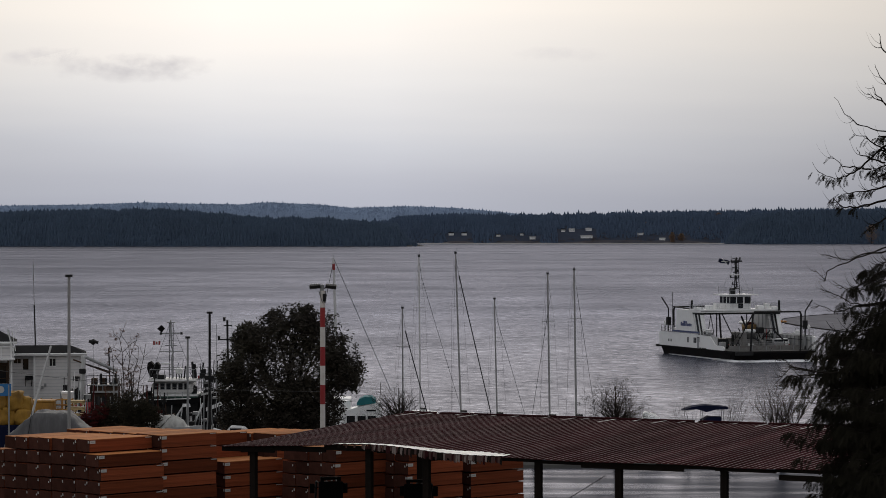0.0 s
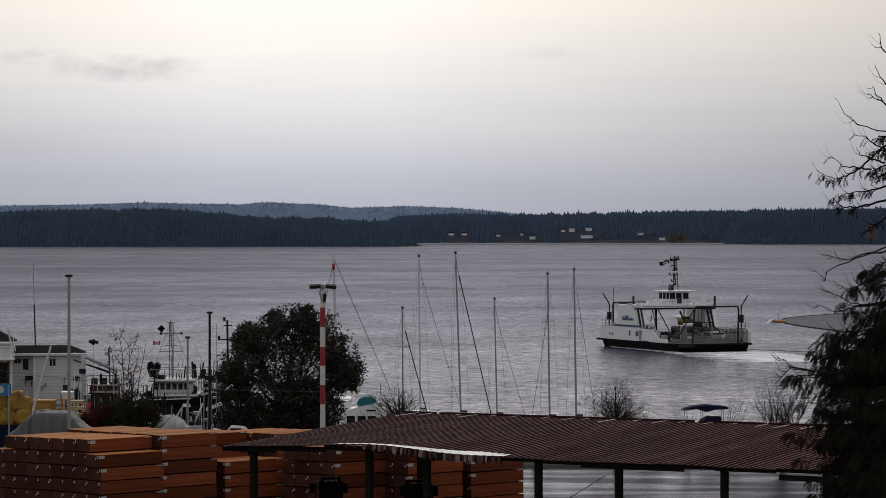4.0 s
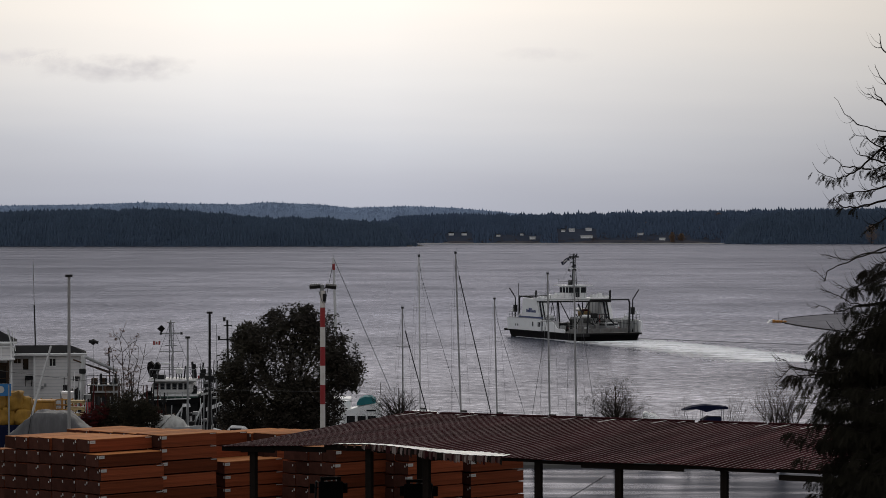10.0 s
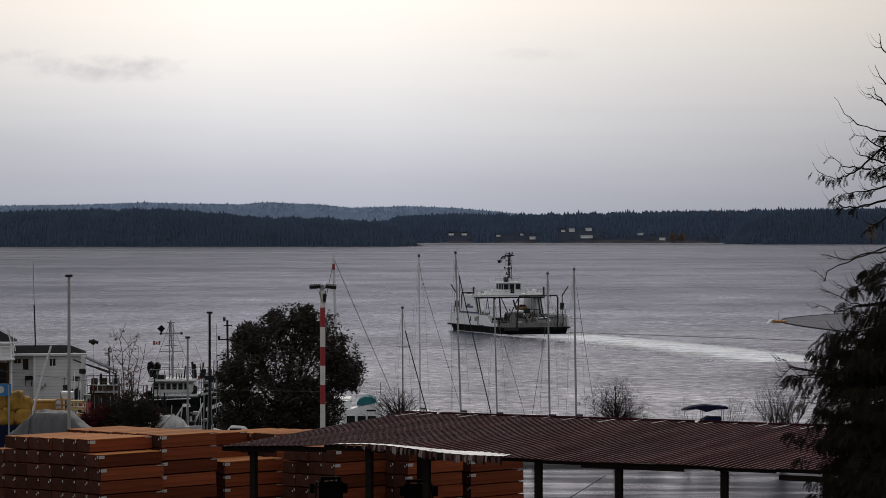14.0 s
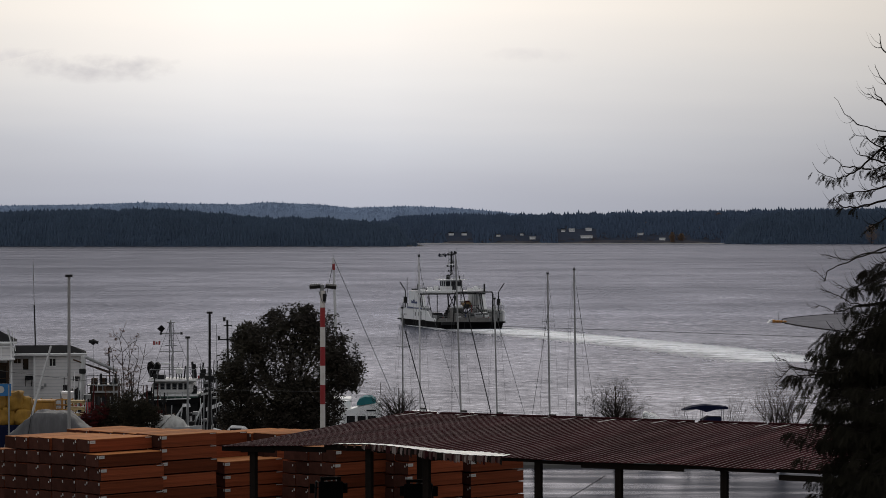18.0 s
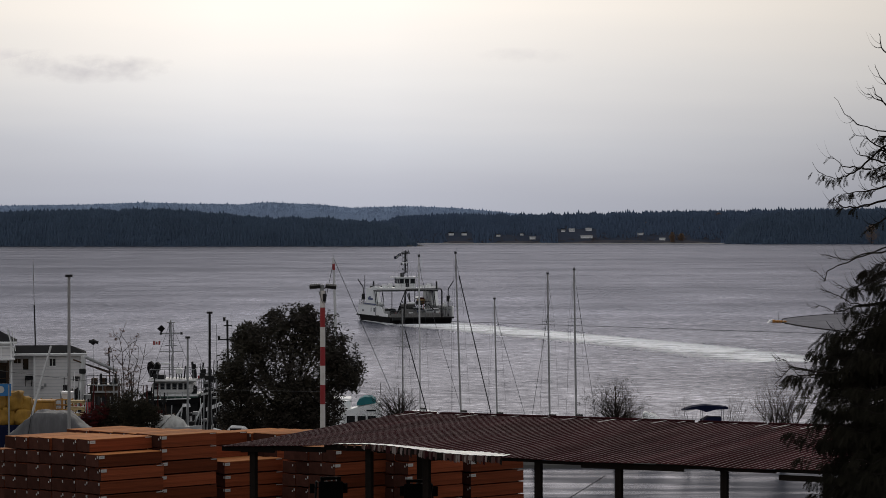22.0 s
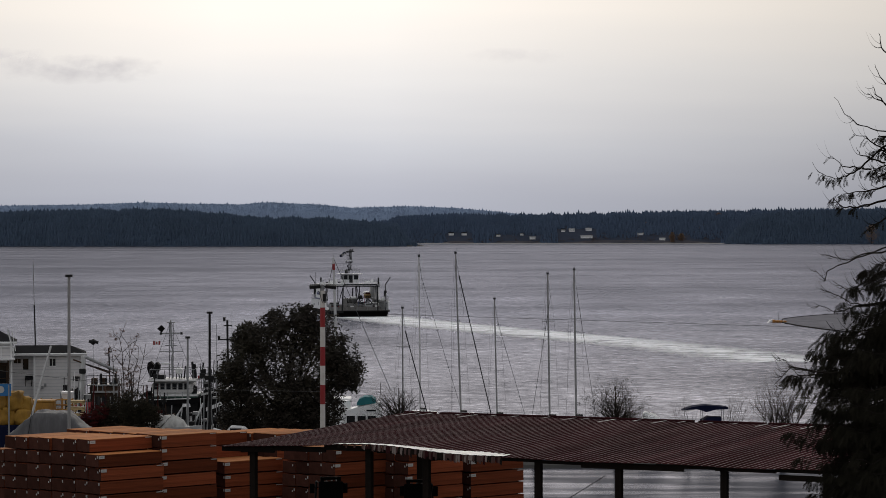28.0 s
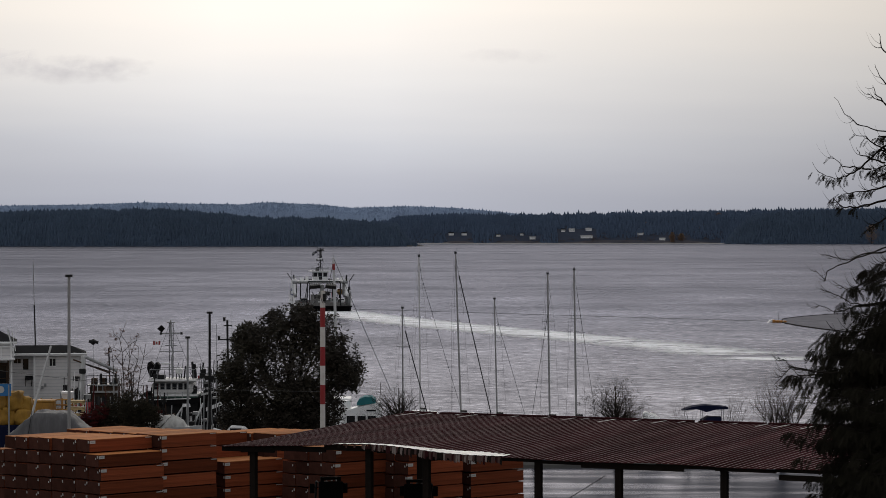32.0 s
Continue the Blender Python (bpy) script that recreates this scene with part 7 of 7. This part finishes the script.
def forklift(x, y, turn):
    t = thing("forklift", "dark tall-masted forklift parked under the shed", "forklift", pose(x, y, 3.6, 0, 0, turn), "forklifts under the shed")
    block("body", -0.65, 0.65, -1.2, 1.3, 0.35, 1.5, DARK, t, "dark body", 0.12)
    block("counterweight", -0.6, 0.6, -1.6, -1.1, 0.4, 1.4, BLACK, t, "", 0.15)
    for s in (-1, 1):
        block("mast_rail", s * 0.42 - 0.09, s * 0.42 + 0.09, -1.75, -1.55, 0.1, 3.45, BLACK, t, "black mast rail")
        for yy in (-0.9, 0.9):
            w = bar("wheel", (s * 0.55, yy, 0.4), (s * 0.78, yy, 0.4), 0.4, RUBBER, t, n=14)
            bar("rim", (s * 0.56, yy, 0.4), (s * 0.8, yy, 0.4), 0.2, GREY, w, n=10)
        bar("guard_post", (s * 0.58, 0.9, 1.4), (s * 0.52, 0.5, 3.1), 0.06, DARK, t)
        bar("mirror_arm", (s * 0.6, -0.6, 2.9), (s * 0.85, -0.7, 2.95), 0.03, DARK, t)
        block("mirror", s * 0.85 - 0.12, s * 0.85 + 0.12, -0.75, -0.68, 2.6, 3.1, BLACK, t, bevel=0.02)
        block("fork", s * 0.3 - 0.06, s * 0.3 + 0.06, -2.9, -1.8, 0.12, 0.18, DARK, t)
    block("carriage", -0.62, 0.62, -1.86, -1.74, 1.7, 3.3, BLACK, t, "black load backrest", 0.03)
    block("crossbar", -0.52, 0.52, -1.75, -1.55, 3.38, 3.52, BLACK, t)
    for i in range(5):
        bar("guard_bar", (-0.5 + i * 0.25, -0.9, 3.12), (-0.5 + i * 0.25, 0.8, 3.12), 0.025, RUBBER, t, n=5)
    bar("hydraulic_ram", (0.06, -1.7, 0.5), (0.06, -1.7, 3.0), 0.06, DARK, t)
    block("seat", -0.3, 0.3, 0.1, 0.6, 1.5, 2.3, RUBBER, t, "", 0.08)
    return t


forklift(-5.95, 139.5, 8)
forklift(-1.15, 138.0, -6)


# ---- log boom out on the water ----
ORANGE_FLOAT = paint("orange_float", (0.50, 0.20, 0.03), 0.6, vary=0.5, scale=2, second=(0.2, 0.1, 0.03), amount=0.5)
RING_WATER = paint("ring_water", (0.145, 0.143, 0.172), 0.8, vary=0.5, scale=0.5, fine=1.4, bump=0.3, spec=0.05, second=(0.24, 0.24, 0.28), amount=0.4, stretch=(0.5, 0.25, 1))


def boom():
    t = thing("log_boom", "floating ring of dark boom logs with a yellow float", "log boom", pose(72.6, 588, 0))
    far = [(0.8, 3), (4, 22), (6.7, 30), (12, 42), (19, 55), (36, 73), (60, 84)]
    near = [(0.6, -3), (0.8, -10), (1.4, -22), (2.4, -32), (4, -45), (6.6, -57), (11, -75), (26, -90)]
    for pts, r in ((far, 0.07), (near, 0.11)):
        for (a, b), (c, d) in zip(pts, pts[1:]):
            for k in range(3):
                p = Vector((a + (c - a) * (k + 0.02) / 3, b + (d - b) * (k + 0.02) / 3, 0.10))
                q = Vector((a + (c - a) * (k + 0.95) / 3, b + (d - b) * (k + 0.95) / 3, 0.10))
                bar("log", p, q, r, OLD_WOOD, t, n=7)
    # the darker, calmer water inside the ring, added as a matt sheet on the sea
    vs = [(x, y, 0.03) for x, y in far + near[::-1]]
    raw("ring_water", vs, [tuple(range(len(vs)))[::-1]], RING_WATER, t, "grey sheet laid on the sea as the darker water inside the ring")
    fl = simple("tip_float", lambda bm: [box(bm, -1.3 + i * 0.8, -0.6 + i * 0.8, -1.2, 1.2, -0.2, 0.55 - 0.06 * i, None, 0.12) for i in range(4)], ORANGE_FLOAT, t, "orange-yellow float")
    simple("float_end", lambda bm: prism(bm, [(-2.2, 0.0), (-1.3, -0.1), (-1.3, 0.6), (-1.7, 0.45)], -0.9, 0.9, "y"), WHITE, t, "white end of the float")
    bar("marker_post", (0.1, 0, 0.4), (0.1, 0, 2.1), 0.045, DARK, fl)


boom()


# ---- clouds ----
def cloud_material(name, color, cover, seed, half, tall):
    m = bpy.data.materials.new(name)
    m.use_nodes = True
    k = Nodes(m.node_tree)
    co = k.add("ShaderNodeTexCoord").outputs["Object"]
    mp = k.add("ShaderNodeMapping")
    mp.inputs["Location"].default_value = (seed, seed, 0)
    k.join(co, mp.inputs["Vector"])
    sep = k.add("ShaderNodeSeparateXYZ")
    k.join(co, sep.inputs[0])
    # 1 in the middle, 0 at the rim
    ex = k.math("SUBTRACT", 1.0, k.math("POWER", k.math("ABSOLUTE", k.math("MULTIPLY", sep.outputs["X"], 1 / half)), 2.0), True)
    ez = k.math("SUBTRACT", 1.0, k.math("POWER", k.math("ABSOLUTE", k.math("MULTIPLY", sep.outputs["Z"], 1 / tall)), 1.5), True)
    n = k.noise(mp.outputs[0], 0.022, 5, 0.55, (1, 1, 1.8))
    a = k.math("MULTIPLY", k.math("SUBTRACT", k.math("MULTIPLY", k.math("MULTIPLY", ex, ez), k.math("ADD", k.math("MULTIPLY", n, 1.7), -0.2)), 0.22, True), cover, True)
    e = k.add("ShaderNodeEmission", Color=(*color, 1), Strength=1.0)
    tr = k.add("ShaderNodeBsdfTransparent")
    mx = k.add("ShaderNodeMixShader")
    k.join(a, mx.inputs[0])
    k.join(tr.outputs[0], mx.inputs[1])
    k.join(e.outputs[0], mx.inputs[2])
    out = k.add("ShaderNodeOutputMaterial")
    k.join(mx.outputs[0], out.inputs["Surface"])
    return m


def cloud(label, color, cover, seed, half, tall):
    ob = raw("cloud", [(-half, 0, -tall), (half, 0, -tall), (half, 0, tall), (-half, 0, tall)], [(0, 1, 2, 3)], cloud_material("grey_cloud", color, cover, seed, half, tall))
    return tagged(ob, label, "cloud", "clouds below the overcast")


CLOUDS = [cloud("ragged grey cloud drifting below the bright overcast", (0.62, 0.595, 0.605), 1.35, 3.0, 185, 36),
          cloud("soft grey cloud drifting below the bright overcast", (0.66, 0.63, 0.64), 1.3, 17.0, 95, 24),
          cloud("faint grey wisp of cloud in the overcast", (0.70, 0.67, 0.67), 0.7, 40.0, 110, 20)]


# ---- the ferry's wake ----
def foam_material(name, half, cover, scale, soft, streaks=0.7, shift=0.0):
    m = bpy.data.materials.new(name)
    m.use_nodes = True
    k = Nodes(m.node_tree)
    geo = k.add("ShaderNodeNewGeometry").outputs["Position"]
    co = k.add("ShaderNodeTexCoord").outputs["Object"]
    sep = k.add("ShaderNodeSeparateXYZ")
    k.join(co, sep.inputs[0])
    rim = k.math("SUBTRACT", 1.0, k.math("POWER", k.math("ABSOLUTE", k.math("MULTIPLY", k.math("ADD", sep.outputs["X"], shift), 1 / half)), soft), True)
    n = k.noise(geo, scale, 5, 0.65, (1, 0.55, 1))
    streak = k.noise(geo, 0.5, 4, 0.65, (0.16, 0.8, 1))
    n = k.math("ADD", n, k.math("MULTIPLY", k.math("SUBTRACT", streak, 0.5), streaks))
    a = k.math("MULTIPLY", k.math("MULTIPLY", rim, k.math("SUBTRACT", n, 0.22, True)), cover, True)
    b = k.add("ShaderNodeBsdfPrincipled", Roughness=0.6)
    b.inputs["Base Color"].default_value = (0.90, 0.92, 0.97, 1)
    tr = k.add("ShaderNodeBsdfTransparent")
    mx = k.add("ShaderNodeMixShader")
    k.join(a, mx.inputs[0])
    k.join(tr.outputs[0], mx.inputs[1])
    k.join(b.outputs[0], mx.inputs[2])
    out = k.add("ShaderNodeOutputMaterial")
    k.join(mx.outputs[0], out.inputs["Surface"])
    return m


FOAM = foam_material("wake_foam", 7.5, 7.5, 0.35, 1.5, 0.9)
FOAM_OLD = foam_material("spent_foam", 10.5, 3.0, 0.30, 1.6, 1.6, 2.0)
# shade on the near face of the bow wave is put into this colour
CREST = paint("shaded_wave_crest", (0.135, 0.137, 0.15), 1.0, vary=0.5, scale=0.3, fine=2, bump=0.2, spec=0.0)


def bow_waves():
    for s in (1, -1):
        vs, fs = [], []
        outer = [(-5.5, 12.6), (-6.9, 9), (-7.3, 2), (-7.4, -6), (-7.6, -13), (-8.4, -20)]
        for i, (x, y) in enumerate(outer):
            vs += [(s * (x + 1.0), y, 0.10), (s * (x - 0.5 - 0.12 * i), y, 0.04)]
        for i in range(len(outer) - 1):
            fs.append((2 * i, 2 * i + 1, 2 * i + 3, 2 * i + 2))
        ob = raw("bow_wave", vs, fs, FOAM_HULL, FERRY, "white foam along the hull")


FOAM_HULL = foam_material("hull_foam", 30.0, 2.2, 0.8, 2.0)
bow_waves()


# ---- movement ----
COURSE = [(0, 46.2, 428.4, 18.6), (1, 44.6, 434.9, 19.8), (3, 40.9, 448.9, 21.6), (6, 34.5, 471.4, 23.3), (9, 26.8, 494.1, 23.1), (13, 15.7, 524.8, 21.3),
          (16.5, 5.9, 552.3, 18.6), (19, -1.0, 571.6, 17.0), (22, -8.3, 593.5, 16.0), (25, -15.1, 617.0, 14.6), (28.5, -23.3, 648.0, 10.9), (32, -31.0, 684.0, 6.2)]
WAKE = tagged(new("wake"), "bright foam trail on the water astern of the ferry", "wake")


def course(t):
    if t < 0:
        return 46.2 - 1.55 * t, 428.4 + 6.6 * t, 18.6
    for (a, *p), (b, *q) in zip(COURSE, COURSE[1:]):
        if a <= t <= b:
            f = (t - a) / (b - a)
            return tuple(u + (v - u) * f for u, v in zip(p, q))


def wake_patches():
    """Foam patches that lie under the surface until the stern has passed over them, then well up."""
    vs, fs = [], []
    for j in range(5):
        for i in range(9):
            vs.append((-14 + 26 * i / 8, -5.2 + 10.4 * j / 4, 0))
    for j in range(4):
        for i in range(8):
            k = j * 9 + i
            fs.append((k, k + 1, k + 10, k + 9))
    first = raw("foam_patch", vs, fs, FOAM, WAKE)
    old = raw("spent_foam_patch", vs, fs, FOAM_OLD, WAKE)
    ridge = simple("wave_crest", lambda bm: prism(bm, [(-0.8, -0.08), (-0.15, 0.05), (0.1, 0.05), (0.6, -0.08)], -7.8, 7.8, "y"), CREST, WAKE, "bow wave crest, its shaded face painted dark")
    made = []
    t = -0.3
    while t < 31.6:
        x, y, a = course(t)
        made.append((t, x + 14 * math.sin(radians(a)) + 2.2 * math.cos(radians(a)), y - 14 * math.cos(radians(a)) + 2.2 * math.sin(radians(a)), a))
        t += 0.85
    for i, (t, x, y, a) in enumerate(made):
        ob = first if i == 0 else new("foam_patch", first.data)
        ob.parent = WAKE
        up, down = pose(x, y, 0.02 + 0.0015 * (i % 8), 0, 0, a), pose(x, y, -0.9, 0, 0, a)
        t0 = max(0.0, t - 0.2)
        if t <= 0:
            rows = [(0, up)]
        else:
            rows = [(0, down), (t0, down), (min(31.9, t0 + 1.0), up)] if t0 > 0 else [(0, down), (1.0, up)]
        # the fresh foam breaks up and goes under, a thinner veil stays
        end = t + 20 + 2.5 * math.sin(i * 2.4)
        slow = pose(x, y, -0.35, 0, 0, a)
        walk(ob, rows + ([(end - 1.5, up), (end, slow), (32, slow)] if rows[-1][0] + 0.2 < end - 1.5 and end < 31.9 else [(32, up)]))
        veil = old if i == 0 else new("spent_foam_patch", old.data)
        veil.parent = WAKE
        lift = Matrix.Translation((0, 0, 0.014))
        end = t + 31 + 4 * math.sin(i * 1.9)
        walk(veil, [(a_, lift @ p) for a_, p in rows] + ([(end - 1.5, lift @ up), (end, slow), (32, slow)] if rows[-1][0] + 0.2 < end - 1.5 and end < 31.9 else [(32, lift @ up)]))
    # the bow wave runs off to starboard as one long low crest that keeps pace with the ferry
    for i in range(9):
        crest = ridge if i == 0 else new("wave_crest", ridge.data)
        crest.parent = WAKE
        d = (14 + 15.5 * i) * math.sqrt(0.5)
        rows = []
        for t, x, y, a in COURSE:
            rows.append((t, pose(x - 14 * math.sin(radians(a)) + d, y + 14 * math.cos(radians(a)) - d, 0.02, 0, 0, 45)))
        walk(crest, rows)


def gull():
    t = thing("bird", "small dark bird in flight over the water", "bird")
    simple("body", lambda bm: [rod(bm, (-0.09, 0, 0), (0.02, 0, 0.01), 0.02, 0.032, 8), rod(bm, (0.02, 0, 0.01), (0.11, 0, 0.02), 0.032, 0.012, 8)], DARK, t)
    for s in (-1, 1):
        raw("wing", [(-0.04, s * 0.02, 0.01), (0.05, s * 0.02, 0.015), (0.03, s * 0.19, 0.05), (-0.05, s * 0.18, 0.05)], [(0, 1, 2, 3)], DARK, t)
    return t


BIRD = gull()


def motions():
    walk(FERRY, [(t, pose(x, y, 0, 0, 0, a)) for t, x, y, a in COURSE])
    wake_patches()
    # the flag streams and swings
    walk(FLAG, [(i * 1.0, pose(-0.95, 0, 14.9, 0, -12 + 14 * math.sin(i * 1.7) + (38 if i % 6 == 0 else 0), -15 + 25 * math.sin(i * 2.3))) for i in range(33)])
    walk(BIRD, [(0, pose(-140.0, 300, 34)), (5, pose(-58.5, 300, 31.2)), (5.7, pose(-47.1, 300, 30.45)), (6, pose(-41.6, 300, 30.07)), (6.4, pose(-34.9, 300, 29.0)),
                (7, pose(-25.0, 300, 25.8)), (7.4, pose(-18.7, 302, 23.8)), (8, pose(-9.6, 310, 22.0)), (9, pose(4.0, 360, 21.5)), (12, pose(30.0, 560, 22.0)), (32, pose(260.0, 1900, 60.0))])
    for ob, a, b, z in zip(CLOUDS, (-560, -722, 215), (-670, -800, 120), (316, 337, 340)):
        walk(ob, [(0, pose(a, 4900, z)), (16, pose((a + b) / 2, 4900, z - 1)), (32, pose(b, 4900, z - 3))])


motions()
